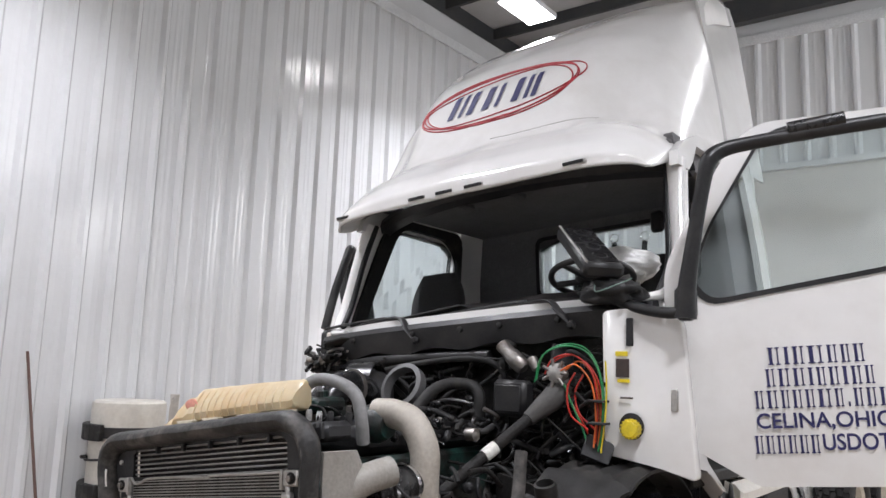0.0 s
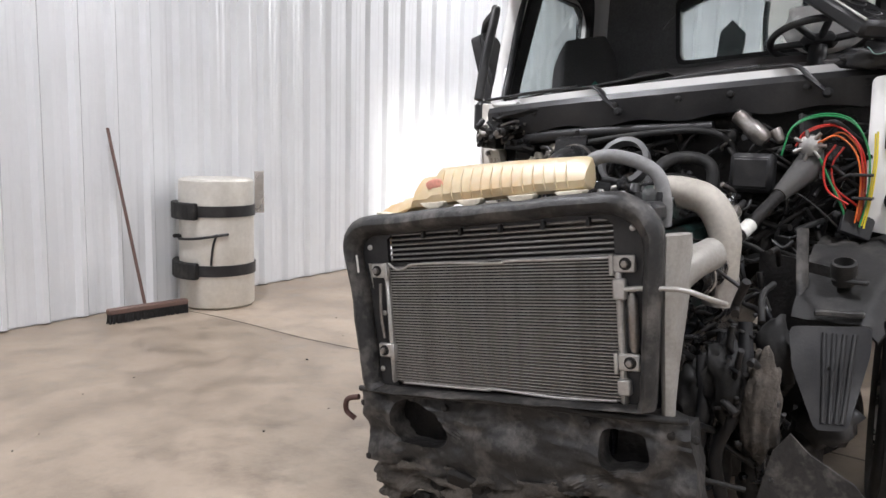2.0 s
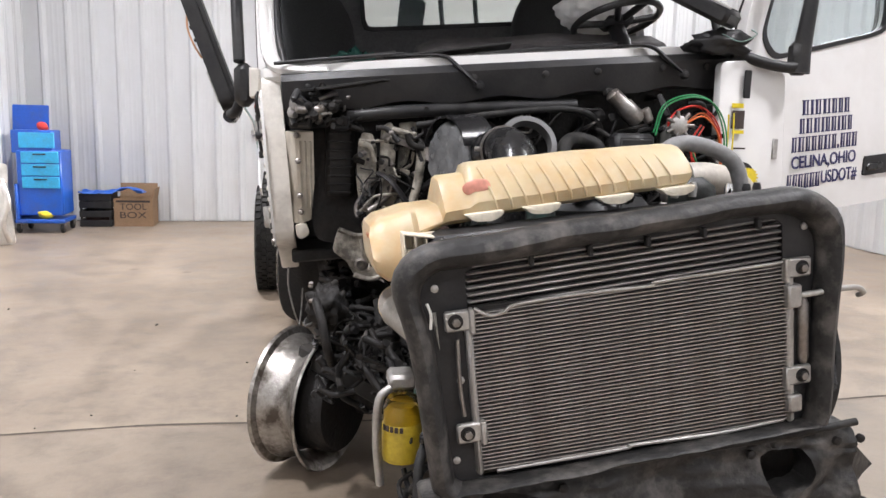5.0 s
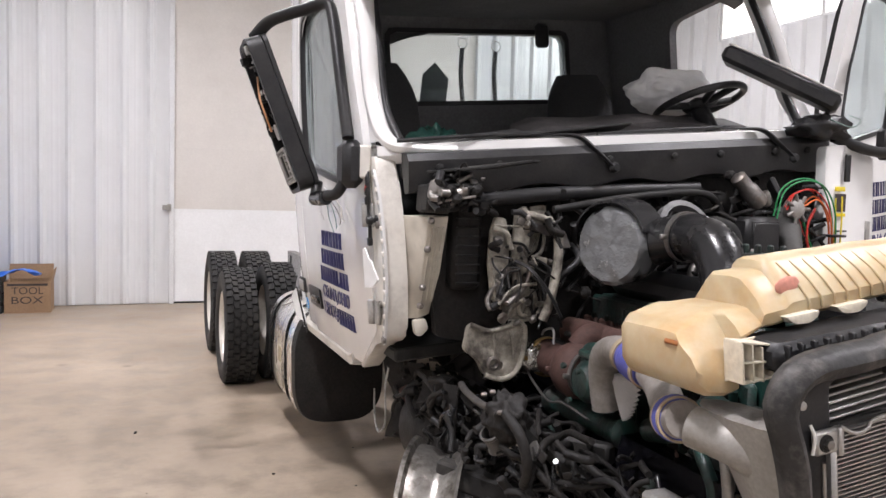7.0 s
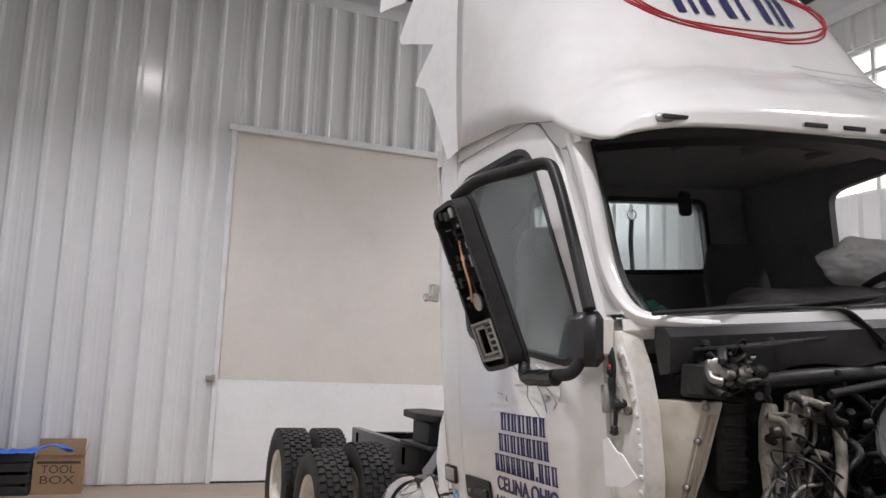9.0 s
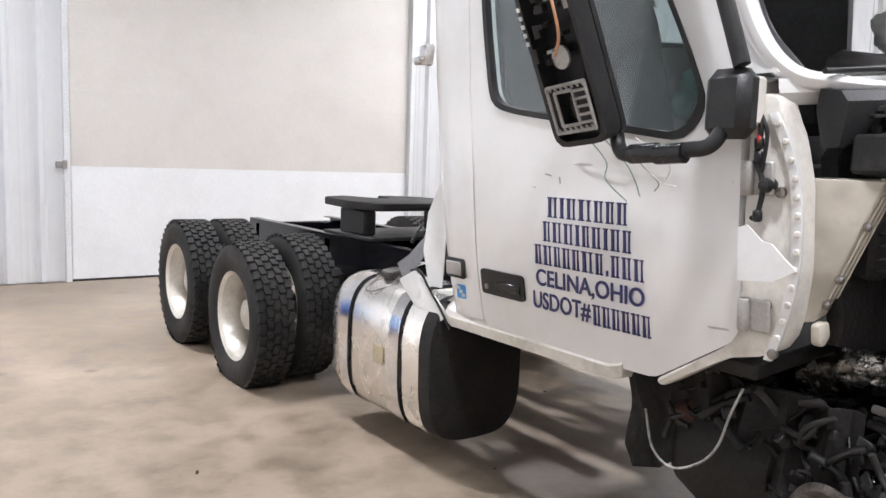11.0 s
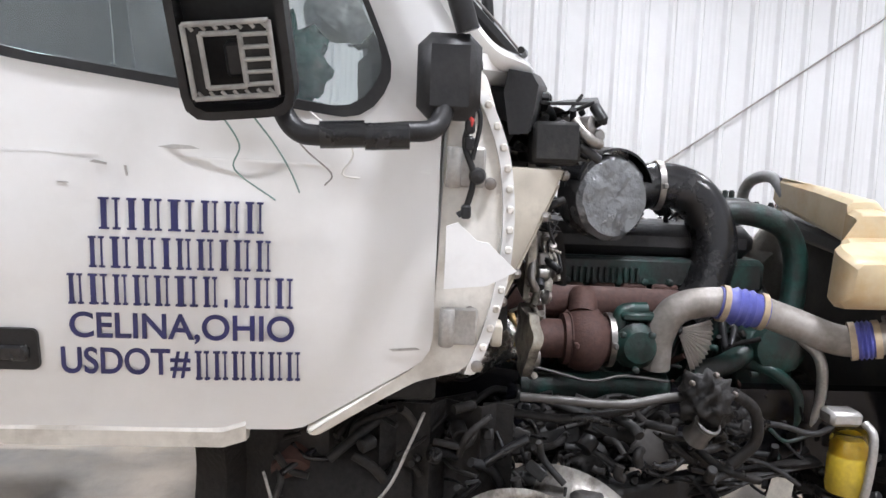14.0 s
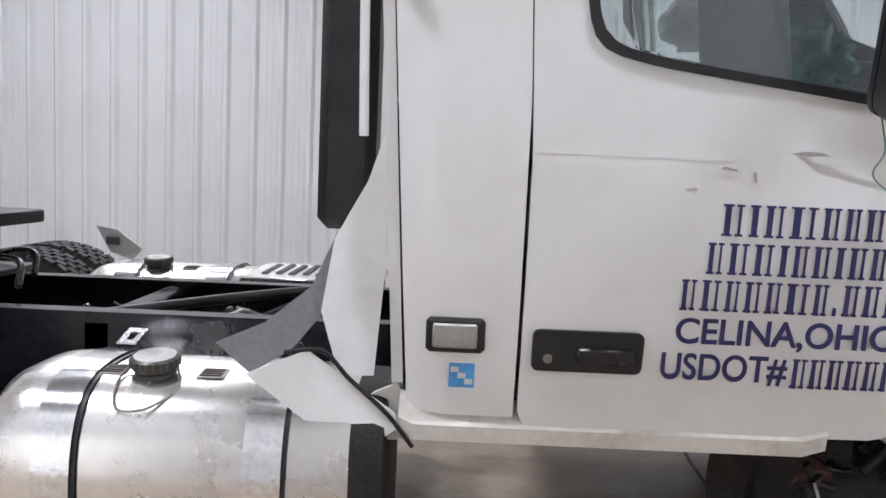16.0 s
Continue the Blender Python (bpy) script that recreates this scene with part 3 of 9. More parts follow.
# ---- loose things along the walls ----
def upright_tank():
    """A cylinder tank stood on end, with strapped brackets round it."""
    tank = thing("fuel_tank", "dented aluminium cylinder tank stood upright with black strap brackets", "tank", (-4.47, 0.88, 0))
    r = 0.34
    part("body", lathe([(0.05, 0.012), (r - 0.03, 0.0), (r - 0.005, 0.02), (r, 0.05), (r, 1.14), (r - 0.005, 1.17), (r - 0.03, 1.19), (0.05, 1.18)], 48), BARREL, tank)
    for z in (0.36, 0.9):
        part("strap", lathe([(r + 0.002, z - 0.05), (r + 0.012, z - 0.05), (r + 0.012, z + 0.05), (r + 0.002, z + 0.05)], 48, True), BLACK, tank, "black rubber strap")
        for k in range(9):
            a = radians(215 + k * 9)
            part("bracket_block", box((r + 0.035) * math.cos(a), (r + 0.035) * math.sin(a), z, 0.06, 0.075, 0.15, 0.008, (0, 0, math.degrees(a))), BLACKDIRT, tank, "black moulded saddle block")
    bm = bmesh.new()
    add_box(bm, 0, 0, 0, 0.012, 0.09, 0.4, 0.003)
    for i in range(3):
        for j in range(10):
            add_box(bm, 0.007, -0.03 + 0.03 * i, -0.17 + 0.037 * j, 0.004, 0.012, 0.02, 0.0)
    part("perforated_rail", bm, ALU, tank, "perforated steel rail", at(0.14, 0.40, 1.05, Matrix.Rotation(radians(-40), 4, "Z")))
    bm = tube([(-0.1, -0.35, 0.64), (0.05, -0.36, 0.65), (0.2, -0.31, 0.67), (0.33, -0.14, 0.7)], 0.012, 8)
    add_tube(bm, [(0.27, -0.22, 0.7), (0.25, -0.25, 0.6), (0.24, -0.27, 0.42)], 0.01, 8)
    part("cable", bm, BLACK, tank, "black cable")
    for x, z in ((-0.17, 0.66), (-0.11, 0.66)):
        part("fitting", lathe([(0.018, 0), (0.018, 0.05), (0.008, 0.06)], 12, m=at(x, -0.30, z, ALONG_Y.inverted())), GREASE, tank, "dark pipe fitting")


def broom():
    b = thing("push_broom", "dark wooden push broom leaning on the wall", "broom", (-4.55, 0.1, 0))
    part("handle", tube([(0.04, 0.02, 0.1), (-0.245, -0.1, 1.62)], 0.014, 10, curved=False), WOOD, b, "dark wooden handle")
    head = bmesh.new()
    add_box(head, 0, 0, 0.1, 0.075, 0.72, 0.05, 0.01)
    part("head", head, WOOD, b, "dark wooden block", at(0.12, 0, 0, Matrix.Rotation(radians(-8), 4, "Z")))
    bm = bmesh.new()
    rnd = random.Random(2)
    for i in range(48):
        for j in range(4):
            add_tube(bm, [(-0.027 + j * 0.018, -0.35 + i * 0.0149, 0.08), (-0.03 + j * 0.02 + rnd.uniform(-0.01, 0.01), -0.352 + i * 0.015 + rnd.uniform(-0.01, 0.01), 0.0)], 0.006, 4, curved=False)
    part("bristles", bm, BLACK, b, "black bristles", at(0.12, 0, 0, Matrix.Rotation(radians(-8), 4, "Z")))


def tool_cart():
    c = thing("tool_cart", "blue steel tool cabinet with bright drawers and a raised lid", "tool cabinet", (-4.36, 7.75, 0))
    part("body", box(0, 0.05, 0.66, 0.55, 0.5, 0.86, 0.015), CARTBLUE, c)
    part("base", box(0, 0.0, 0.16, 0.62, 0.56, 0.05, 0.01), CARTBLUE, c)
    part("shelf_side", box(-0.28, 0, 0.4, 0.03, 0.52, 0.5, 0.006), CARTBLUE, c)
    part("top_box", box(-0.09, 0.05, 1.2, 0.5, 0.42, 0.3, 0.012), CARTBLUE, c)
    part("lid", box(-0.2, 0.24, 1.5, 0.46, 0.03, 0.36, 0.008, (-8, 0, 0)), CARTBLUE, c, "raised blue lid")
    for i in range(3):
        d = part("drawer", box(0.02, -0.21, 1.0 - 0.165 * i, 0.46, 0.03, 0.15, 0.006), CARTCYAN, c, "bright blue drawer")
        part("handle", box(0.02, -0.233, 1.04 - 0.165 * i, 0.16, 0.018, 0.018, 0.004), BLACK, d, "black handle")
    d = part("top_drawer", box(-0.02, -0.17, 1.22, 0.44, 0.025, 0.2, 0.006), CARTCYAN, c, "bright blue drawer")
    for x in (-0.27, 0.27):
        for y in (-0.22, 0.22):
            part("caster", lathe([(0.02, -0.02), (0.06, -0.02), (0.065, 0), (0.06, 0.02), (0.02, 0.02)], 16, m=at(x, y, 0.066, ALONG_X)), BLACK, c, "black caster wheel")
            part("fork", box(x, y, 0.1, 0.07, 0.05, 0.085, 0.005), STEEL, c, "steel caster fork")
    rag = bmesh.new()
    bmesh.ops.create_icosphere(rag, subdivisions=3, radius=0.1)
    for v in rag.verts:
        v.co = Vector((v.co.x * 1.1, v.co.y * 0.8, v.co.z * 0.6)) * (1 + 0.25 * noise.noise(v.co * 14))
    tagged(link_mesh("cloth", rag, YELLOW, m=at(-4.31, 7.6, 0.247)), "crumpled yellow cloth on the cabinet's lower shelf", "cloth")
    rag = bmesh.new()
    bmesh.ops.create_icosphere(rag, subdivisions=2, radius=0.06)
    for v in rag.verts:
        v.co = Vector((v.co.x * 1.3, v.co.y * 0.8, v.co.z)) * (1 + 0.3 * noise.noise(v.co * 20))
    tagged(link_mesh("rag", rag, WREDS, m=at(-4.33, 7.7, 1.4)), "crumpled red rag on top of the tool cabinet", "rag")


def silver_part():
    p = thing("heat_shield", "bent silver metal heat shield stood against the wall", "vehicle part", (-4.5, 6.45, 0))
    outline = rounded([(-0.17, 0), (0.17, 0.02), (0.15, 0.55), (0.19, 0.98), (-0.13, 1.02), (-0.18, 0.6)], 0.05)
    part("sheet", plate(outline, 0.02, lambda u, v, w: (u + 0.03 * math.sin(v * 6), w - 0.12 * v, v), 0.004), SILVER, p)
    part("side", plate(rounded([(0, 0), (0.22, 0.02), (0.2, 0.95), (0, 1.0)], 0.03), 0.015, lambda u, v, w: (-0.19 + w, u - 0.1 * v, v + 0.003)), CAST, p, "grey side flange")
    part("pipe", tube([(0.12, -0.03, 0.06), (0.1, -0.14, 0.3), (0.17, -0.16, 0.55), (0.1, -0.14, 0.8)], 0.035, 10), SILVER, p, "crumpled foil-wrapped pipe")


def cardboard_boxes():
    c = thing("cardboard_box", "open brown cardboard box with dark printing beside the wall", "box", (-3.33, 8.4, 0))
    w, d, h = 0.52, 0.42, 0.4
    bm = bmesh.new()
    add_box(bm, 0, 0, 0.008, w, d, 0.012)
    for x in (-w / 2, w / 2):
        add_box(bm, x, 0, h / 2, 0.008, d, h)
    for y in (-d / 2, d / 2):
        add_box(bm, 0, y, h / 2, w + 0.008, 0.008, h)
    part("body", bm, CARD, c)
    part("flap", box(0.0, d / 2 + 0.03, h + 0.09, w, 0.008, 0.2, 0, (-14, 0, 0)), CARD, c)
    part("flap", box(w / 2 + 0.02, 0, h + 0.07, 0.008, d, 0.15, 0, (0, 12, 0)), CARD, c)
    for i, word in enumerate(("TOOL", "BOX")):
        lettering(word, c, "printed_word", INK, at(-0.18, -d / 2 - 0.0055, 0.24 - i * 0.12, Matrix.Rotation(radians(90), 4, "X")), 0.36, 0.09)
    part("stripe", box(0, -d / 2 - 0.005, 0.36, 0.46, 0.003, 0.03, 0), INK, c, "dark printed stripe")
    b = thing("crate", "dark crate of red-brown parts beside the boxes", "crate", (-3.83, 8.35, 0))
    bm = bmesh.new()
    for z in (0.05, 0.18, 0.31, 0.42):
        for y in (-0.2, 0.2):
            add_box(bm, 0, y, z, 0.42, 0.015, 0.09, 0.003)
        for x in (-0.21, 0.21):
            add_box(bm, x, 0, z, 0.015, 0.4, 0.09, 0.003)
    for x in (-0.19, 0.19):
        for y in (-0.18, 0.18):
            add_box(bm, x, y, 0.233, 0.03, 0.03, 0.466, 0.003)
    add_box(bm, 0, 0, 0.02, 0.4, 0.38, 0.02)
    part("slats", bm, BLACK, b)
    part("load", box(0, 0, 0.1, 0.3, 0.3, 0.14, 0.03), RUST, b, "rusty brown parts")
    # plastic sheet over crate and box
    bm = bmesh.new()
    nx, ny = 28, 16
    grid = []
    for i in range(nx):
        row = []
        for j in range(ny):
            u, v = i / (nx - 1), j / (ny - 1)
            x, y = -4.05 + 0.86 * u, 8.12 + 0.34 * v
            z = 0.485 + 0.05 * noise.noise(Vector((x * 5, y * 6, 0))) + 0.03 * noise.noise(Vector((x * 14, y * 15, 3)))
            z += 0.07 * math.exp(-((u - 0.75) / 0.15) ** 2)
            row.append(bm.verts.new((x, y - 0.02 * math.sin(8 * u), max(z, 0.475))))
        grid.append(row)
    for i in range(nx - 1):
        for j in range(ny - 1):
            bm.faces.new((grid[i][j], grid[i + 1][j], grid[i + 1][j + 1], grid[i][j + 1]))
    ob = tagged(link_mesh("plastic_sheet", bm, TARP), "crumpled blue plastic sheet over the crate and box", "sheet")
    mod = ob.modifiers.new("thick", "SOLIDIFY")
    mod.thickness = 0.003


def lettering(text, parent, name, material, m, width, height, depth=0.002, bold=0.0):
    """Raised letters of the built-in font, fitted to a width and height, on the plane x, y of m."""
    cu = bpy.data.curves.new(name, "FONT")
    cu.body, cu.extrude, cu.offset = text, 0.5, bold
    tmp = new("tmp_text", cu)
    bpy.context.view_layer.update()
    me = bpy.data.meshes.new_from_object(tmp.evaluated_get(bpy.context.evaluated_depsgraph_get()))
    bpy.data.objects.remove(tmp)
    co = np.array([v.co[:] for v in me.vertices])
    lo, hi = co.min(0), co.max(0)
    for v in me.vertices:
        v.co = m @ Vector(((v.co.x - lo[0]) / (hi[0] - lo[0]) * width, (v.co.y - lo[1]) / (hi[1] - lo[1]) * height, (v.co.z - lo[2]) / (hi[2] - lo[2]) * depth))
    me.materials.clear()
    me.materials.append(material)
    ob = new(name, me)
    ob.parent = parent
    return ob


upright_tank()
broom()
tool_cart()
silver_part()
cardboard_boxes()


def debris():
    """Crumbs of plastic and dirt fallen round the truck."""
    rnd = random.Random(19)
    bm = bmesh.new()
    for k in range(40):
        x, y = rnd.uniform(-3.6, 0.6), rnd.uniform(-3.0, 3.2)
        s = rnd.uniform(0.004, 0.014)
        add_box(bm, x, y, s * 0.3, s * rnd.uniform(0.6, 2), s, s * 0.6, 0, (rnd.uniform(-15, 15), rnd.uniform(-15, 15), rnd.uniform(0, 180)))
    tagged(link_mesh("floor_debris", bm, BLACKDIRT, smooth=False), "dark crumbs of plastic and dirt on the concrete", "debris", kind="stuff")


debris()


# ---- the truck ----
TRUCK = thing("semi_truck", "wrecked white day-cab semi truck tractor with its hood and bumper gone", "truck", (0, 0, 0))
CX = 0.13            # middle of the cab, in its own leaning frame
HALF = 1.235         # half its width


def side_x(z, sign, y=1.0):
    """The cab's side in its own frame: bulged at the belt line, drawn in above it and towards the front."""
    bulge = -0.05 * ((z - 1.45) / 0.6) ** 2 if z < 1.45 else -0.014 * ((z - 1.45) / 0.6) ** 2
    taper = -0.03 * max(0.0, 0.9 - y)
    return CX + sign * (HALF + max(bulge, -0.2) + taper)


def on_side(sign, inset=0.0):
    return lambda u, v, w: Vector((side_x(v, sign, u) - sign * (w + inset), u, v))


def cab():
    # rear quarter of each side
    for sign in (-1, 1):
        outline = [(1.625, 0.93), (1.90, 0.93), (1.925, 1.1), (1.95, 1.9), (2.03, 2.9), (1.68, 2.86), (1.64, 2.3), (1.625, 1.6)]
        pts = rounded(outline, 0.03, 2)
        bm = bmesh.new()
        rows, cols = 26, 6
        grid = []
        for i in range(rows + 1):
            z = 0.93 + (2.98 - 0.93) * i / rows
            y0 = 1.622 + 0.05 * max(0, z - 1.75)
            y1 = 1.905 + 0.06 * max(0, z - 1.0) * 0.9
            grid.append([bm.verts.new((side_x(z, sign, 1.7) - sign * (0.05 * max(0, (j / cols - 0.6) / 0.4) ** 2), y0 + (y1 - y0) * j / cols, z)) for j in range(cols + 1)])
        for i in range(rows):
            for j in range(cols):
                bm.faces.new((grid[i][j], grid[i][j + 1], grid[i + 1][j + 1], grid[i + 1][j]))
        ext = bmesh.ops.extrude_face_region(bm, geom=list(bm.faces))
        bmesh.ops.translate(bm, vec=(-sign * 0.04, 0, 0), verts=[v for v in ext["geom"] if isinstance(v, bmesh.types.BMVert)])
        quarter = part("rear_quarter_panel", bm, PAINT, TRUCK, "white painted rear quarter of the cab", LEAN)
        if sign < 0:
            bm = box(0, 0, 0, 0.02, 0.15, 0.092, 0.01)
            part("side_marker_lamp", bm, BLACKDIRT, quarter, "grey rectangular side lamp with a dirty lens", LEAN @ at(side_x(1.15, -1) - 0.006, 1.78, 1.155))
            bm = box(0, 0, 0, 0.012, 0.115, 0.066, 0.006)
            part("lamp_lens", bm, CAST, quarter, "dirty clear lens", LEAN @ at(side_x(1.15, -1) - 0.015, 1.782, 1.155))
            bm = box(0, 0, 0, 0.004, 0.065, 0.065, 0.001)
            part("sticker", bm, STICKER, quarter, "square blue sticker", LEAN @ at(side_x(1.04, -1) - 0.003, 1.76, 1.045))
            for k in range(3):
                part("sticker_mark", box(0, 0.018 - 0.018 * k, 0.016 - 0.016 * k, 0.002, 0.02, 0.014, 0), WHITEPL, quarter, "plain white shape", LEAN @ at(side_x(1.04, -1) - 0.006, 1.76, 1.045))
    # sills under the doors
    for sign in (-1, 1):
        bm = bmesh.new()
        prof = [(-0.02, 0.0), (0.005, -0.03), (0.0, -0.075), (-0.05, -0.085), (-0.08, -0.03), (-0.07, 0.02)]
        rings = []
        for i, y in enumerate((0.80, 0.86, 1.1, 1.4, 1.7, 1.88, 1.92)):
            drop = 0.0 if i not in (0, 6) else 0.02
            rings.append([bm.verts.new((side_x(0.93, sign) + sign * a, y, 0.93 + b + drop)) for a, b in prof])
        for a, b in zip(rings, rings[1:]):
            for j in range(len(prof)):
                bm.faces.new((a[j], a[(j + 1) % len(prof)], b[(j + 1) % len(prof)], b[j]))
        bm.faces.new(rings[0])
        bm.faces.new(rings[-1])
        part("sill", bm, PAINTIN, TRUCK, "dirty white rocker sill", LEAN)
    # roof rails over the doors
    for sign in (-1, 1):
        rail = [(0.45, 2.62), (0.60, 2.62), (0.68, 2.68), (0.80, 2.808), (1.66, 2.808), (1.98, 2.85), (2.0, 2.95), (1.3, 2.92), (0.85, 2.89), (0.62, 2.80), (0.48, 2.71)]
        part("roof_rail", plate(rail, 0.05, on_side(sign, 0.006)), PAINT, TRUCK, "white roof rail over the door", LEAN)
    # floor pan and rear wall with its window
    part("cab_floor", box(CX, 1.1, 1.0, 2 * HALF - 0.2, 1.6, 0.06, 0.01), BLACKDIRT, TRUCK, "dark cab floor", LEAN)
    outer = rounded([(CX - HALF + 0.1, 0.93), (CX + HALF - 0.1, 0.93), (CX + HALF - 0.1, 2.98), (CX - HALF + 0.1, 2.98)], 0.06)
    inner = rounded([(-0.42, 2.245), (0.85, 2.245), (0.85, 2.685), (-0.42, 2.685)], 0.05)
    back = framed(outer, inner, lambda u, v, w: Vector((u, 1.9 - w + 0.05 * (v - 1), v)), 0.03, 4)
    wall = part("back_wall", back, HEADLINER, TRUCK, "dark lined back wall of the cab", LEAN)
    back = framed(outer, inner, lambda u, v, w: Vector((u, 1.945 - w + 0.05 * (v - 1), v)), 0.03, 4)
    part("back_wall_skin", back, PAINT, TRUCK, "white outer back wall of the cab", LEAN)
    frame = framed(rounded([(-0.45, 2.215), (0.88, 2.215), (0.88, 2.715), (-0.45, 2.715)], 0.06), inner, lambda u, v, w: Vector((u, 1.875 - w + 0.05 * (v - 1), v)), 0.02, 1)
    part("window_seal", frame, BLACK, wall, "black rubber window seal", LEAN)
    back_pane = part("window_pane", plate(inner, 0.005, lambda u, v, w: Vector((u, 1.885 - w + 0.05 * (v - 1), v))), GLASS, wall, "tinted rear window glass", LEAN, False)
    back_pane.visible_shadow = False
    # header over the windscreen, roof lining
    bm = bmesh.new()
    rows = []
    for i in range(25):
        u = i / 24 * 2 - 1
        x = CX + u * (HALF - 0.1)
        y = 0.38 + 0.3 * abs(u) ** 2.5
        rows.append([bm.verts.new((x, y + dy, 2.70 + dz - 0.03 * u * u)) for dy, dz in ((0.0, 0.06), (-0.02, 0.02), (0.0, -0.03), (0.07, -0.05), (0.12, 0.0), (0.1, 0.06))])
    for a, b in zip(rows, rows[1:]):
        for j in range(6):
            bm.faces.new((a[j], a[(j + 1) % 6], b[(j + 1) % 6], b[j]))
    part("windscreen_header", bm, BLACK, TRUCK, "black trimmed header rail over the missing windscreen", LEAN)
    lining = part("headliner", box(CX, 1.25, 2.80, 2 * HALF - 0.3, 1.35, 0.04, 0.01), HEADLINER, TRUCK, "dark grey roof lining", LEAN)
    for x in (-0.62, -0.2, 0.25, 0.68):
        part("locker", box(CX + x, 0.76, 2.755, 0.34, 0.3, 0.06, 0.02), HEADLINER, lining, "grey overhead locker", LEAN)
    for x in (-0.45, 0.0, 0.45, 0.85):
        locker = part("locker_door", box(x, 0.60, 2.72, 0.3, 0.02, 0.06, 0.006), BLACK, TRUCK, "black overhead locker door", LEAN)
        part("pull", box(x, 0.585, 2.71, 0.18, 0.02, 0.02, 0.003), BLACK, locker, "black pull", LEAN)
    # windscreen pillars
    for sign in (-1, 1):
        p = [(CX + sign * (HALF - 0.34), 0.06, 1.868), (CX + sign * (HALF - 0.2), 0.115, 1.88), (CX + sign * (HALF - 0.105), 0.23, 1.92), (CX + sign * (HALF - 0.085), 0.34, 2.08), (CX + sign * (HALF - 0.105), 0.45, 2.4), (CX + sign * (HALF - 0.125), 0.56, 2.66)]
        bm = tube(p, 0.055, 12, 6, radii=[0.02, 0.032, 0.042, 0.046, 0.05, 0.066], flat=0.75)
        pillar = part("windscreen_pillar", bm, PAINT, TRUCK, "white painted windscreen pillar", LEAN)
        q = [(a - sign * 0.045, b - 0.005, c) for a, b, c in p[2:]]
        part("seal", tube(q, 0.02, 8, 6), BLACK, pillar, "black windscreen seal", LEAN)
        edge = [(p[k][1], p[k][2]) for k in (2, 3, 4, 5)]
        part("pillar_flange", plate([(a, c) for a, c in edge] + [(a + 0.1, c) for a, c in reversed(edge)], 0.03, on_side(sign, 0.03)), PAINT, pillar, "white flange behind the pillar", LEAN)
        # hinge post below the pillar
        x = CX + sign * (HALF - 0.035)
        d = 0.075 if sign < 0 else 0.0
        outline = [(0.30, 1.86), (0.14 + d, 1.86), (0.095 + d, 1.72), (0.07 + d, 1.6), (0.065 + d, 1.35), (0.085 + d, 1.2), (0.11 + d, 1.12), (0.15 + d, 1.085), (0.36, 1.05), (0.62, 0.885), (0.65, 0.905), (0.37, 1.083), (0.31, 1.15), (0.31, 1.5)]
        bm = plate(rounded(outline, 0.025, 2), 0.09, lambda u, v, w: (x - sign * w, u, v), 0.01)
        post = part("hinge_post", bm, PAINTIN if sign < 0 else PAINT, TRUCK, "dirty bare white hinge post" if sign < 0 else "white hinge post", LEAN)
        if sign < 0:
            edge = lambda z: d + 0.047 + 0.55 * (z - 1.46) ** 2 + (0.5 * (z - 1.6) ** 2 if z > 1.6 else 0.0)  # noqa: E731
            heights = [1.075 + 0.0385 * k for k in range(20)]
            strip = [(edge(z), z) for z in heights] + [(edge(z) + 0.03, z) for z in reversed(heights)]
            part("flange", plate(strip, 0.012, lambda u, v, w: (x + 0.002 - w, u, v), 0.003), PAINT, post, "white weld flange", LEAN)
            for k in range(14):
                z = 1.1 + 0.052 * k
                part("weld", box(x - 0.012, edge(z) + 0.012, z, 0.01, 0.018, 0.02, 0.004), PAINTIN, post, "pressed weld notch", LEAN)
            for z in (1.21, 1.62):
                bm = lathe([(0.017, -0.05), (0.02, -0.045), (0.02, 0.045), (0.017, 0.05)], 14, m=at(x - 0.03, 0.285, z))
                add_box(bm, x - 0.02, 0.25, z, 0.012, 0.09, 0.1, 0.006)
                part("door_hinge", bm, CAST, post, "steel door hinge", LEAN)
            for y, z in ((0.225, 1.245), (0.19, 1.58), (0.2, 1.1)):
                part("bolt", lathe([(0.016, 0), (0.016, 0.012), (0.008, 0.016)], 10, m=at(x - 0.004, y, z, ALONG_X.inverted())), STEEL, post, "steel bolt", LEAN)
            part("stop_knob", lathe([(0.02, 0), (0.022, 0.03), (0.016, 0.045), (0.0, 0.05)], 16, m=at(x, 0.225, 1.6, ALONG_X.inverted())), BLACK, post, "black rubber knob", LEAN)
            torn = [(0.298, 1.475), (0.27, 1.485), (0.22, 1.44), (0.19, 1.435), (0.165, 1.41), (0.115, 1.365), (0.16, 1.34), (0.19, 1.325), (0.298, 1.315)]
            bm = plate(torn, 0.006, lambda u, v, w: (x - 0.045 - w + 0.1 * (0.3 - u) * 0.3, u, v))
            part("torn_panel", bm, PRIMER, post, "torn white fender remnant", LEAN)
            bm = tube([(x - 0.02, 0.27, 1.83), (x - 0.03, 0.245, 1.76), (x - 0.025, 0.26, 1.68), (x - 0.03, 0.235, 1.6), (x - 0.028, 0.25, 1.52), (x - 0.03, 0.27, 1.5)], 0.008, 8)
            add_tube(bm, [(x - 0.02, 0.25, 1.8), (x - 0.03, 0.225, 1.74), (x - 0.03, 0.24, 1.64)], 0.006, 6)
            for z in (1.72, 1.68, 1.51):
                add_box(bm, x - 0.03, 0.25, z, 0.022, 0.025, 0.035, 0.005)
            part("wiring", bm, BLACK, post, "black wiring with plug connectors", LEAN)
            bm = tube([(x - 0.03, 0.25, 1.745), (x - 0.035, 0.246, 1.73), (x - 0.033, 0.249, 1.715)], 0.007, 6)
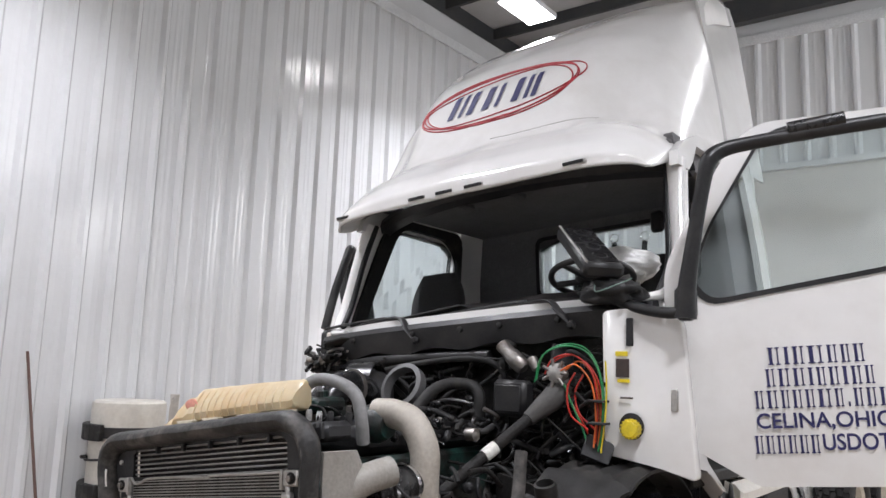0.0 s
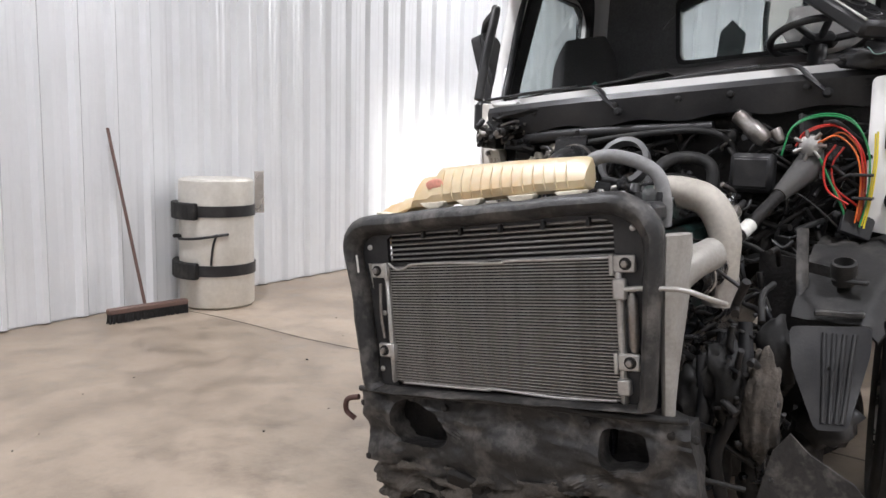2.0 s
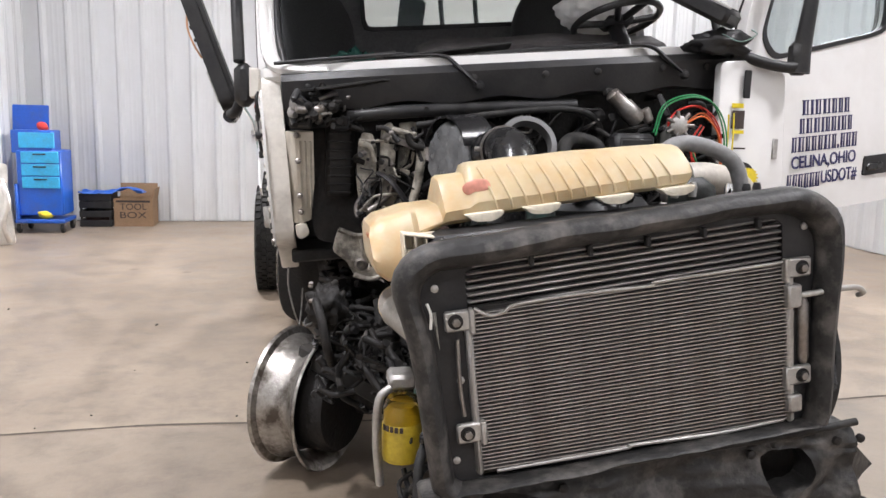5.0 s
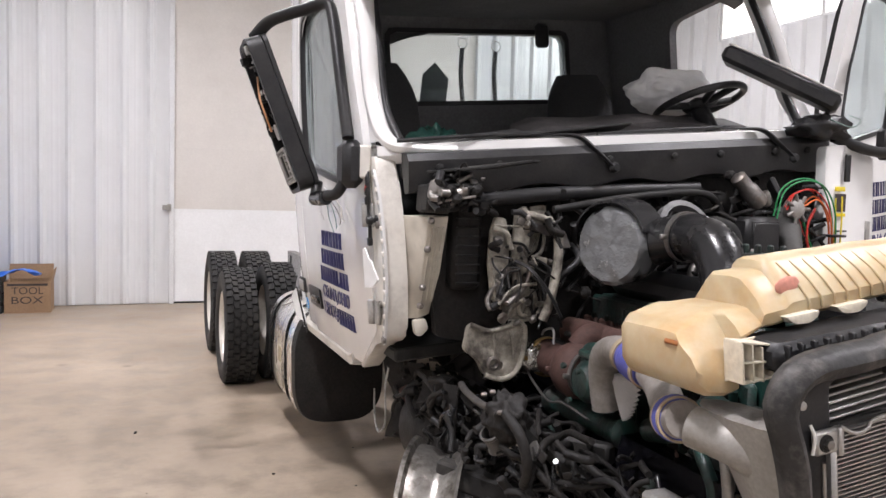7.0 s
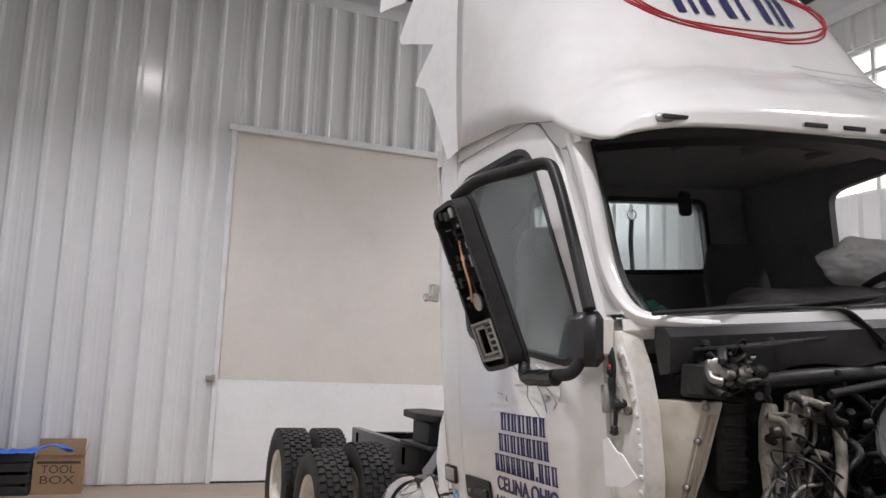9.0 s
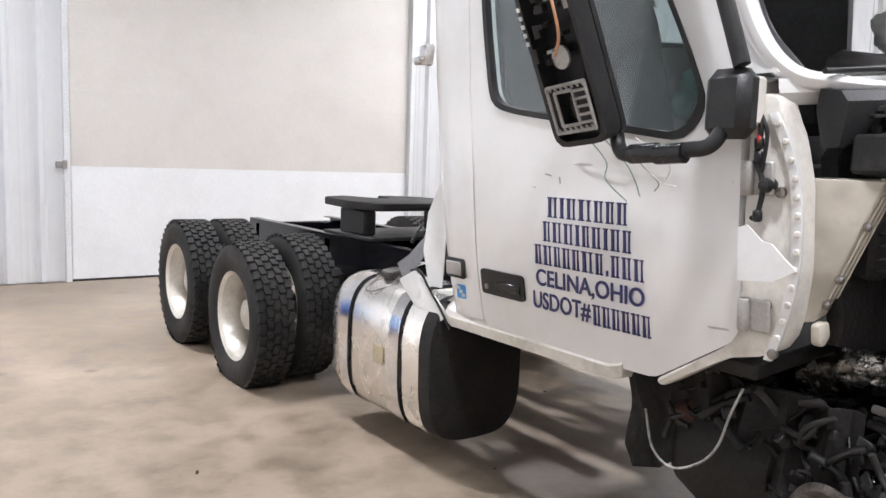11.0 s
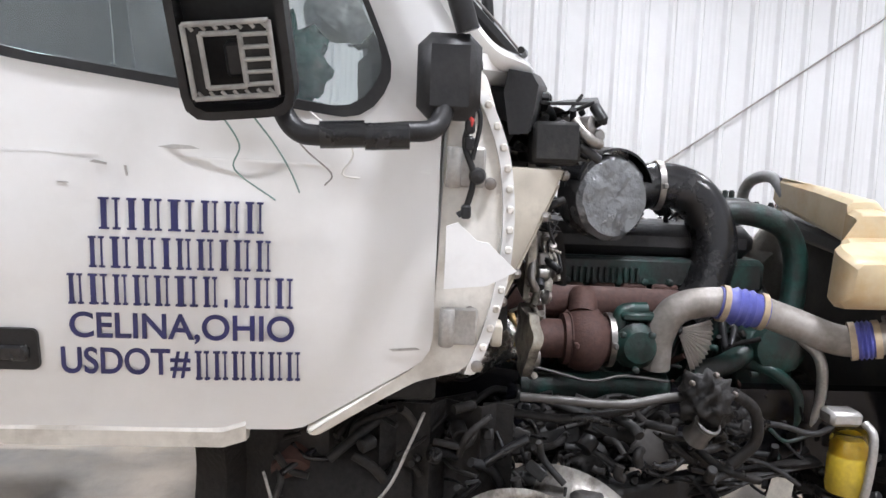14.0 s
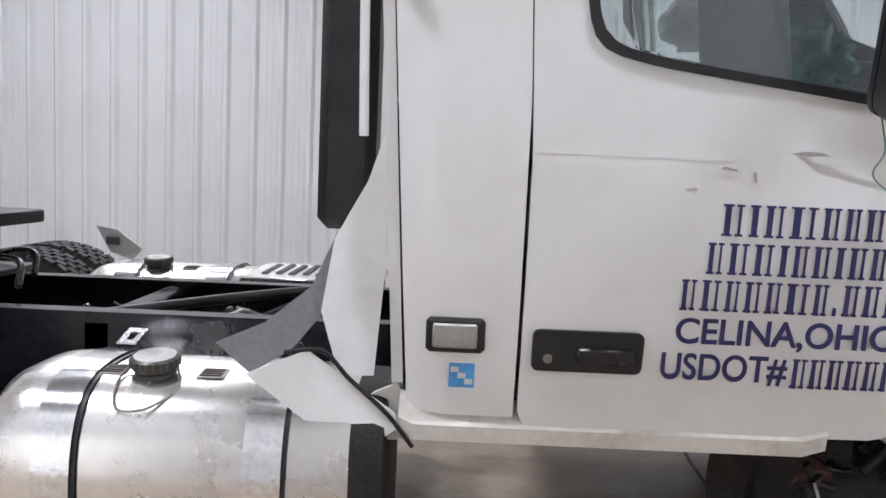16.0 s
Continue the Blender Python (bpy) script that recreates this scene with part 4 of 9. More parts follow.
            part("wire", bm, WREDS, post, "red wire", LEAN)
    # windscreen base rail and the black cowl panel below
    bm = bmesh.new()
    rows = []
    for i in range(29):
        u = i / 28 * 2 - 1
        x, y = CX + u * (HALF - 0.05), 0.0 + 0.24 * abs(u) ** 3
        rows.append([bm.verts.new((x, y + dy, 1.885 + dz)) for dy, dz in ((-0.02, -0.025), (-0.015, 0.015), (0.03, 0.022), (0.1, 0.01), (0.1, -0.05), (0.02, -0.06))])
    for a, b in zip(rows, rows[1:]):
        for j in range(6):
            bm.faces.new((a[j], a[(j + 1) % 6], b[(j + 1) % 6], b[j]))
    part("windscreen_base_rail", bm, PAINT, TRUCK, "white windscreen base rail", LEAN)
    bm = bmesh.new()
    rows = []
    for i in range(37):
        u = i / 36 * 2 - 1
        x, y = CX + u * (HALF - 0.13), -0.045 + 0.13 * abs(u) ** 3
        sag = 0.012 * math.sin(i * 0.9)
        rows.append([bm.verts.new((x, y + dy, 1.86 + dz + (sag if k == 4 else 0))) for k, (dy, dz) in enumerate(((0.06, 0.008), (0.0, 0.0), (-0.02, -0.03), (-0.012, -0.1), (0.0, -0.155), (0.05, -0.16), (0.07, -0.05)))])
    for a, b in zip(rows, rows[1:]):
        for j in range(7):
            bm.faces.new((a[j], a[(j + 1) % 7], b[(j + 1) % 7], b[j]))
    bm.faces.new(rows[0])
    bm.faces.new(rows[-1])
    cowl = part("cowl_panel", bm, BLACK, TRUCK, "dirty black plastic cowl panel", LEAN)
    for x in (-0.86, -0.62, -0.13, 0.2, 0.45, 0.78, 1.02):
        u = (x - CX) / (HALF - 0.13)
        part("fastener", lathe([(0.016, 0), (0.016, 0.02), (0.008, 0.024)], 8, m=at(x, -0.057 + 0.13 * abs(u) ** 3, 1.80, ALONG_Y.inverted())), BLACKDIRT, cowl, "dusty cowl fastener", LEAN)
    # wipers across the cowl
    for dx in (0.0, 0.98):
        pts = [(-0.5 + dx, 0.045, 1.922), (-0.36 + dx, 0.01, 1.914), (-0.246 + dx, -0.019, 1.9), (-0.18 + dx, -0.05, 1.835), (-0.11 + dx, -0.075, 1.765)]
        bm = tube(pts, 0.02, 10, 6, radii=[0.007, 0.012, 0.024, 0.026, 0.014], flat=0.4)
        wiper = part("wiper", bm, BLACK, TRUCK, "black flat wiper arm", LEAN)
        part("blade", tube([(-1.0 + dx * 0.95, 0.12, 1.915), (-0.75 + dx, 0.07, 1.921), (-0.42 + dx, 0.035, 1.925)], 0.009, 8, 6), BLACK, wiper, "black wiper blade", LEAN)
        part("pivot", lathe([(0.02, 0), (0.024, 0.012), (0.014, 0.03), (0.0, 0.032)], 14, m=at(-0.11 + dx, -0.06, 1.765, ALONG_Y.inverted())), BLACK, wiper, "black wiper pivot", LEAN)
    # firewall under the cowl
    outer = [(CX - HALF + 0.2, 1.72), (CX - HALF + 0.22, 1.1), (CX - 0.55, 1.0), (CX + 0.55, 1.0), (CX + HALF - 0.18, 1.15), (CX + HALF - 0.12, 1.76)]
    bm = plate(rounded(outer, 0.05, 3), 0.05, lambda u, v, w: (u, 0.10 + w + 0.06 * math.sin(u * 9) * math.sin(v * 11), v), 0)
    part("firewall", bm, GREASE, TRUCK, "greasy black firewall", LEAN)


def cab_door(sign, m, open_door=False):
    """A cab door with its window; its own frame is that of the closed door."""
    top, head = (2.60, 0.72) if open_door else (2.80, 1.0)
    outer = rounded([(1.612, 0.905), (1.612, 1.6), (1.645, 2.3), (1.66, top), (0.80, top), (0.66, top - 0.14), (0.33, 1.93), (0.318, 1.72), (0.318, 1.12), (0.66, 0.905)], [0.05, 0.05, 0.1, 0.12, 0.1, 0.2, 0.1, 0.05, 0.05, 0.03], 4)
    inner = rounded([(1.475, 1.88), (1.53, 2.2), (1.585, 2.68), (0.86, 2.70), (0.52, 2.03), (0.44, 1.84), (0.52, 1.735), (1.34, 1.845)], [0.12, 0.2, 0.1, 0.14, 0.3, 0.1, 0.06, 0.1], 5)
    inner = [(a, b if b < 2.2 else 2.2 + (b - 2.2) * head) for a, b in inner]
    bm = framed(outer, inner, on_side(sign), 0.055, 14, 160)
    if not open_door:
        for v in bm.verts:
            near = math.exp(-((v.co.y - 0.78) / 0.36) ** 2 - ((v.co.z - 1.615) / 0.085) ** 2)
            v.co.x += near * (0.022 * noise.noise(v.co * 6) + 0.008 * noise.noise(v.co * 15)) + 0.003 * noise.noise(v.co * 3)
    label = "white cab door swung wide open with navy lettering" if open_door else "dented white cab door with navy lettering"
    door = part("door", bm, PAINT, TRUCK, label, m)
    small = [((a - 0.98) * 0.975 + 0.98, (b - 2.2) * 0.968 + 2.2) for a, b in inner]
    big = [((a - 0.98) * 1.02 + 0.98, (b - 2.2) * 1.026 + 2.2) for a, b in inner]
    part("window_seal", framed(big, small, on_side(sign, -0.008), 0.03, 2, 90), BLACK, door, "black rubber window seal", m)
    pane = part("window_pane", plate(small, 0.005, on_side(sign, 0.02)), GLASS, door, "clear window glass", m, False)
    pane.visible_shadow = False
    lining = framed([((a - 0.98) * 0.97 + 0.98, (b - 1.8) * 0.97 + 1.8) for a, b in outer], big, on_side(sign, 0.06), 0.03, 4, 90)
    part("lining", lining, BLACKDIRT, door, "dark door lining", m)
    # recessed handle
    y, z = 1.445, 1.125
    plate_bm = plate(rounded([(y - 0.14, z - 0.055), (y + 0.14, z - 0.055), (y + 0.14, z + 0.055), (y - 0.14, z + 0.055)], 0.02), 0.012, lambda u, v, w: on_side(sign, -0.012)(u, v, w))
    handle = part("door_handle", plate_bm, BLACK, door, "black recessed door handle", m)
    bm = box(0, 0, 0, 0.02, 0.15, 0.042, 0.008)
    part("grip", bm, HOSE, handle, "black handle grip", m @ at(side_x(z, sign) + sign * 0.015, y - 0.045, z - 0.008))
    part("lock", lathe([(0.012, 0), (0.012, 0.006), (0.0, 0.007)], 12, m=at(side_x(z, sign) + sign * 0.01, y + 0.1, z - 0.02, ALONG_X if sign > 0 else ALONG_X.inverted())), STEEL, handle, "key lock", m)
    # pressed body line, chips and scuffs
    if not open_door:
        strip = [(1.60, 1.622), (0.62, 1.612), (0.34, 1.60), (0.34, 1.606), (0.62, 1.6185), (1.60, 1.628)]
        part("body_line", plate(strip, 0.004, on_side(sign, -0.0035)), PAINT, door, "pressed body line", m)
        for pts in ([(1.0, 1.643), (0.96, 1.638), (0.9, 1.641), (0.92, 1.648), (0.96, 1.65)], [(1.16, 1.60), (1.12, 1.595), (1.12, 1.60), (1.15, 1.606)], [(0.42, 1.135), (0.30 + 0.05, 1.14), (0.36, 1.146), (0.43, 1.141)], [(1.08, 1.595), (1.075, 1.57), (1.07, 1.57), (1.074, 1.595)], [(1.24, 1.55), (1.21, 1.548), (1.215, 1.552)]):
            part("scuff", plate(pts, 0.002, on_side(sign, -0.0035)), CAST, door, "grey scuff in the paint", m)
    # lettering: bars where a name or number stands, letters where the rest can be read
    lines = [("bars", 0.945, 0.395, [1, 0.45, 0.9, 1.25, 0.8, 0.7, 0.85]), ("bars", 0.95, 0.44, [0.8, 1, 1, 0.45, 0.75, 0.85, 0.45, 0.85, 0.75]),
             ("bars", 0.95, 0.55, [0.8, 1, 0.75, 0.85, 0.8, 1.2, 0.75, 0.3, 0.8, 0.85, 0.95]), ("CELINA,OHIO", 0.95, 0.555, None), ("USDOT#", 1.095, 0.32, None), ("bars", 0.79, 0.265, [1, 1, 1, 1, 1, 1])]
    tops = [1.516, 1.420, 1.325, 1.226, 1.132, 1.128]
    for (text, mid, width, spans), top in zip(lines, tops):
        height = 0.078
        if text == "bars":
            bm = bmesh.new()
            total, s = sum(spans) + 0.28 * (len(spans) - 1), 0.0
            for w in spans:
                a = (s + w / 2) / total - 0.5
                ww = w / total * width
                yy = mid + (-a if sign < 0 else a) * width
                hh = height if w > 0.35 else 0.02
                zc = top - (height / 2 if w > 0.35 else height - 0.01)
                run = -1 if sign < 0 else 1

                def stroke(dy, z, wide, high):
                    add_box(bm, side_x(z, sign, yy) + sign * 0.002, yy + run * dy, z, 0.007, wide, high)
                if w > 0.5:
                    stroke(-0.27 * ww, zc, ww * 0.25, hh)
                    stroke(0.3 * ww, zc, ww * 0.1, hh)
                    for dz in (-0.5, 0.5):
                        stroke(-0.27 * ww, zc + dz * (hh - 0.005), ww * 0.46, 0.005)
                        stroke(0.3 * ww, zc + dz * (hh - 0.005), ww * 0.34, 0.005)
                elif hh > 0.03:
                    stroke(0, zc, ww * 0.55, hh)
                    for dz in (-0.5, 0.5):
                        stroke(0, zc + dz * (hh - 0.005), ww * 0.95, 0.005)
                else:
                    stroke(0, zc, ww * 0.5, hh)
                s += w + 0.28
            part("lettering", bm, NAVY, door, "navy bars of painted lettering", m, False)
        else:
            frame_m = Matrix.Identity(4)
            zc = top - height / 2
            x = side_x(zc, sign, mid) + sign * 0.001
            frame_m.col[0][:3] = Vector((0, -1, 0)) if sign < 0 else Vector((0, 1, 0))
            frame_m.col[1][:3] = Vector((0, 0, 1))
            frame_m.col[2][:3] = Vector((-1, 0, 0)) if sign < 0 else Vector((1, 0, 0))
            frame_m.translation = Vector((x, mid + (width / 2 if sign < 0 else -width / 2), top - height))
            lettering(text, door, "lettering", NAVY, m @ frame_m, width, height, 0.003, 0.014)
    return door


def fairing_sections():
    return [  # y, base z, top z, half width at the base, half width at the shoulder
        (0.075, 2.585, 2.60, 1.10, 1.08), (0.08, 2.585, 2.68, 1.11, 1.06), (0.16, 2.60, 2.79, 1.12, 1.02),
        (0.30, 2.65, 2.91, 1.14, 0.98), (0.42, 2.72, 2.99, 1.15, 0.92), (0.47, 2.75, 3.06, 1.15, 0.86), (0.58, 2.77, 3.24, 1.15, 0.84),
        (0.72, 2.80, 3.49, 1.15, 0.86), (0.95, 2.835, 3.75, 1.15, 0.93), (1.25, 2.85, 4.0, 1.15, 1.01), (1.6, 2.86, 4.22, 1.15, 1.07), (1.95, 2.93, 4.36, 1.15, 1.10), (2.25, 3.02, 4.46, 1.15, 1.11)]


def resample_line(points, count):
    out = []
    for k in range(count + 1):
        t = k / count * (len(points) - 1)
        i = min(int(t), len(points) - 2)
        a, b = points[i], points[i + 1]
        out.append((a[0] + (b[0] - a[0]) * (t - i), a[1] + (b[1] - a[1]) * (t - i)))
    return out


def roof_fairing():
    secs = fairing_sections()
    bm = bmesh.new()
    rings = []
    dense = []
    for a, b in zip(secs, secs[1:]):
        for k in range(4):
            dense.append([a[i] + (b[i] - a[i]) * k / 4 for i in range(5)])
    dense.append(list(secs[-1]))
    count = 20
    for y, zb, zt, wb, wt in dense:
        ring = []
        crown = min(1.0, (zt - zb) / 0.2)
        for j in range(2 * count + 1):
            u = j / count - 1
            a = abs(u)
            if a < 0.62:
                t = a / 0.62
                x, z = wt * (0.96 * t), zt - crown * (0.05 * t ** 2 + 0.02 * t ** 8)
            else:
                t = (a - 0.62) / 0.38
                x = wt * 0.96 + (wb - wt * 0.96) * (1 - (1 - t) ** 1.6)
                z = (zt - 0.07 * crown) + (zb - zt + 0.07 * crown) * (t ** 1.15)
            sweep = 0.27 * max(0.0, 1 - y / 1.2) * abs(x / 1.16) ** 8
            px = CX - 0.04 + math.copysign(x, u)
            if y > 0.42:
                proud = min(1.0, (y - 0.42) / 0.08) * max(0.0, 1 - (y - 0.47) / 1.35)
                shoulder = CX - 0.04 + math.copysign(min(x, wt * 0.96), u)
                fade = 1.0 if a < 0.62 else max(0.0, 1 - (a - 0.62) / 0.38)
                sweep += 1.15 * proud * fade * max(0.0, abs(shoulder - 0.03) - 0.6) ** 1.35
            ring.append(bm.verts.new((px, y + sweep, z)))
        rings.append(ring)
    for (a, b), (sec, _) in zip(zip(rings, rings[1:]), zip(dense, dense[1:])):
        for j in range(2 * count):
            if sec[0] < 1.56 or 0.33 * count < j < 1.67 * count:
                bm.faces.new((a[j], a[j + 1], b[j + 1], b[j]))
    bmesh.ops.delete(bm, geom=[v for v in bm.verts if not v.link_faces], context="VERTS")
    # dents on the struck side
    for v in bm.verts:
        if v.co.x < 0.2:
            v.co.y += 0.012 * noise.noise(v.co * 2.3)
            v.co.z += 0.010 * noise.noise(v.co * 3.1 + Vector((5, 0, 0)))
    shell = bm.copy()
    fairing = part("roof_fairing", bm, PAINT, TRUCK, "tall white roof fairing with a company oval", LEAN)
    mod = fairing.modifiers.new("thick", "SOLIDIFY")
    mod.thickness, mod.offset = 0.02, -1
    shell.transform(LEAN)
    from mathutils.bvhtree import BVHTree
    tree = BVHTree.FromBMesh(shell)
    shell.free()

    def on_shell(x, z, lift=0.004):
        """The fairing's front at a local x and z, seen along y."""
        p = LEAN @ Vector((x, -2, z))
        hit, normal, _, _ = tree.ray_cast(p, Vector((0, 1, 0)))
        if hit is None:
            return None
        return hit + (normal if normal.y < 0 else -normal) * lift

    # red ovals and navy marks
    cx, cz, a, b = 0.03, 3.415, 0.61, 0.205
    for k, (da, db, tilt, sx) in enumerate(((0, 0, 0.0, 0), (0.025, -0.035, 0.055, 0.015), (-0.025, 0.02, -0.055, -0.01), (0.01, 0.012, 0.02, -0.02))):
        pts = []
        for i in range(65):
            t = 2 * math.pi * i / 64
            u, v = (a + da) * math.cos(t), (b + db) * math.sin(t)
            p = on_shell(cx + sx + u * math.cos(tilt) - v * math.sin(tilt), cz + u * math.sin(tilt) + v * math.cos(tilt))
            if p is not None:
                pts.append(p)
        part("oval", tube(pts, 0.0045, 6, 1, curved=False, cap=False), RED, fairing, "red painted oval")
    def bar(x0, z0, x1, z1, w):
        bm = bmesh.new()
        rows = []
        for i in range(13):
            t = i / 12
            row = []
            for k in range(7):
                p = on_shell(x0 + (x1 - x0) * t + (k / 6 - 0.5) * w, z0 + (z1 - z0) * t, 0.006)
                row.append(bm.verts.new(p))
            rows.append(row)
        for a, b in zip(rows, rows[1:]):
            for k in range(6):
                bm.faces.new((a[k], a[k + 1], b[k + 1], b[k]))
        part("mark", bm, NAVY, fairing, "plain navy stroke within the oval", None, False)
    for off, w in ((-0.35, 0.05), (-0.27, 0.03), (-0.19, 0.05), (-0.06, 0.055), (0.03, 0.03), (0.17, 0.05), (0.25, 0.03), (0.31, 0.04)):
        bar(cx + off, cz - 0.1, cx + off + 0.02, cz + 0.1, w)
    # roof marker lamps
    for x in (-0.835, -0.19, 0.018, 0.226, 0.86):
        u = (x - CX) / 0.95
        bm = box(0, 0, 0, 0.15, 0.03, 0.032, 0.01)
        lamp = part("marker_lamp", bm, CAST, fairing, "empty rectangular roof marker lamp", LEAN @ at(x, 0.09 + 0.27 * abs((x - CX + 0.04) / 1.16) ** 8, 2.632))
        bm = box(0, 0, 0, 0.12, 0.01, 0.018, 0.003)
        part("recess", bm, BLACK, lamp, "dark lamp recess", LEAN @ at(x, 0.07 + 0.27 * abs((x - CX + 0.04) / 1.16) ** 8, 2.632))
    # side extensions behind the fairing, the struck one torn
    def side(sign):
        return lambda u, v, w: (CX - 0.04 + sign * (1.147 - 0.10 * max(0.0, (v - 2.95) / 1.2) ** 1.4 - w), u, v)
    bm = plate([(1.60, 2.9), (2.42, 2.95), (2.6, 4.3), (2.55, 4.46), (1.75, 4.2), (1.60, 4.12)], 0.02, side(1))
    part("side_extension", bm, PAINT, TRUCK, "white side extension of the fairing", LEAN)
    torn = [(1.585, 2.86), (1.75, 2.84), (1.84, 3.0), (1.97, 3.2), (2.1, 3.36), (2.28, 3.44), (2.2, 3.5), (2.06, 3.56), (1.99, 3.6), (2.3, 3.72), (2.62, 3.84), (2.66, 3.9), (2.52, 4.0), (2.36, 4.12), (2.44, 4.17), (2.6, 4.13), (2.95, 4.24), (3.2, 4.31), (3.22, 4.5), (3.1, 4.6), (2.4, 4.5), (1.75, 4.22), (1.585, 4.1)]
    bm = plate(torn, 0.008, side(-1))
    part("torn_extension", bm, PRIMER, TRUCK, "torn white side extension with a jagged edge", LEAN)
    # crease round the fairing and the rivets at its front corner
    for run in ([(0.12, 3.035), (0.3, 3.03), (0.6, 3.03), (0.80, 3.04)],):
        pts = [q for q in (on_shell(a, b, 0.0005) for a, b in resample_line(run, 30)) if q is not None]
        part("crease", tube(pts, 0.002, 6, 1, curved=False, cap=False), CAST, fairing, "dark crease line")


def radiator():
    """Radiator, condenser and charge cooler in one frame, leaning with the truck."""
    r = LEAN @ at(0.045, -1.52, 0.0, Matrix.Rotation(radians(1.0), 4, "Z") @ Matrix.Rotation(radians(-1.6), 4, "Y"))
    outer = rounded([(-0.655, 0.63), (-0.672, 0.9), (-0.682, 1.08), (-0.725, 1.25), (-0.65, 1.338), (0.0, 1.368), (0.5, 1.385), (0.612, 1.29), (0.588, 1.05), (0.552, 0.66)], [0.02, 0.2, 0.12, 0.07, 0.07, 0.3, 0.11, 0.1, 0.2, 0.02], 5)
    inner = rounded([(-0.592, 0.65), (-0.606, 0.9), (-0.618, 1.08), (-0.65, 1.215), (-0.6, 1.262), (0.0, 1.296), (0.45, 1.315), (0.542, 1.24), (0.528, 1.05), (0.5, 0.67)], [0.02, 0.2, 0.12, 0.05, 0.05, 0.3, 0.08, 0.1, 0.2, 0.02], 5)
    a, b = resample(outer, 110), resample(inner, 110)
    bm = bmesh.new()
    rings = []
    for t, y in ((0.0, 0.0), (0.0, -0.02), (0.08, -0.04), (0.25, -0.056), (0.45, -0.062), (0.65, -0.056), (0.85, -0.035), (1.0, -0.008), (1.0, 0.012)):
        ring = []
        for p, q in zip(a, b):
            u, v = p[0] + (q[0] - p[0]) * t, p[1] + (q[1] - p[1]) * t
            dent = 0.010 * noise.noise(Vector((u * 6, v * 6, 2.0))) + 0.004 * noise.noise(Vector((u * 21, v * 21, 5.0)))
            ring.append(bm.verts.new((u, y + dent, v + 0.5 * dent)))
        rings.append(ring)
    for p, q in zip(rings, rings[1:]):
        for j in range(110):
            bm.faces.new((p[j], p[(j + 1) % 110], q[(j + 1) % 110], q[j]))
    shroud = part("radiator_shroud", bm, SHROUD, TRUCK, "scuffed black plastic radiator shroud with a broad rounded lip", r)
    mod = shroud.modifiers.new("thick", "SOLIDIFY")
    mod.thickness, mod.offset = 0.004, 0
    opening = [(-0.508, 0.655), (-0.515, 1.245), (-0.49, 1.262), (0.40, 1.296), (0.432, 1.28), (0.44, 0.67)]
    bm = framed([(x * 1.0, z) for x, z in inner], opening, lambda u, v, w: Vector((u, 0.004 + w, v)), 0.02, 3, 110)
    part("shroud_face", bm, BLACK, shroud, "flat black inner face of the shroud", r)
    for k in range(5):
        part("clip", box(-0.33 + 0.17 * k, -0.004, 1.262 + 0.0062 * k, 0.014, 0.022, 0.03, 0.003), BLACK, shroud, "black clip", r)
    for x, z in ((-0.6, 1.215), (0.5, 1.262), (-0.55, 0.95), (0.52, 0.74), (-0.58, 0.72)):
        part("screw", lathe([(0.011, 0), (0.011, 0.006), (0.005, 0.009)], 10, m=at(x, 0.004, z, ALONG_Y.inverted())), CAST, shroud, "dusty screw", r)
    part("white_tie", tube([(-0.632, -0.05, 1.19), (-0.625, -0.055, 1.16), (-0.628, -0.05, 1.12)], 0.004, 8), WHITEPL, shroud, "broken white tie", r)
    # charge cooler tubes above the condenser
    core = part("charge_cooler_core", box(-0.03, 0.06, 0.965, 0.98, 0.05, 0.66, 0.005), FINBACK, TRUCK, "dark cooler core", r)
    for k in range(7):
        part("cooler_tube", box(-0.037, 0.024, 1.158 + 0.0196 * k, 0.945, 0.03, 0.0075, 0.003, (0, -1.9, 0)), FIN, core, "grey cooler tube", r)
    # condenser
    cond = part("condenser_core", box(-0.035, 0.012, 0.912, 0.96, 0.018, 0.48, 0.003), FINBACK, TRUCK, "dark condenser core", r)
    mesh_bm = box(0, 0, 0, 0.945, 0.02, 0.0036, 0.0)
    first = None
    for k in range(42):
        m = r @ at(-0.035, 0.0, 0.684 + 0.0112 * k, Matrix.Rotation(radians(-0.028 * k), 4, "Y"))
        if first is None:
            first = part("condenser_fin", mesh_bm, FIN, cond, "grey condenser fin", None, False)
            first.matrix_basis = m
            fin_mesh = first.data
        else:
            ob = new("condenser_fin", fin_mesh)
            ob.parent = cond
            ob.matrix_basis = m
    for x, sx in ((-0.518, 0.02), (0.446, 0.024)):
        part("header_tube", box(x, 0.0, 0.905, sx, 0.035, 0.47, 0.008), CAST, cond, "bright aluminium header tube", r)
    pts = [(-0.5, -0.012, 1.15), (-0.46, -0.02, 1.128), (-0.42, -0.02, 1.132), (-0.38, -0.014, 1.147), (-0.2, -0.012, 1.152), (0.0, -0.018, 1.15), (0.03, -0.012, 1.157), (0.2, -0.01, 1.16), (0.42, -0.012, 1.166)]
    part("top_lip", tube(pts, 0.0055, 8, 5), CAST, cond, "bent bright top lip", r)
    bm = tube([(-0.47, -0.008, 0.674), (-0.1, -0.01, 0.676), (-0.06, -0.014, 0.684), (0.2, -0.008, 0.673), (0.42, -0.01, 0.682)], 0.006, 8)
    part("bottom_lip", bm, CAST, cond, "bright bottom lip", r)
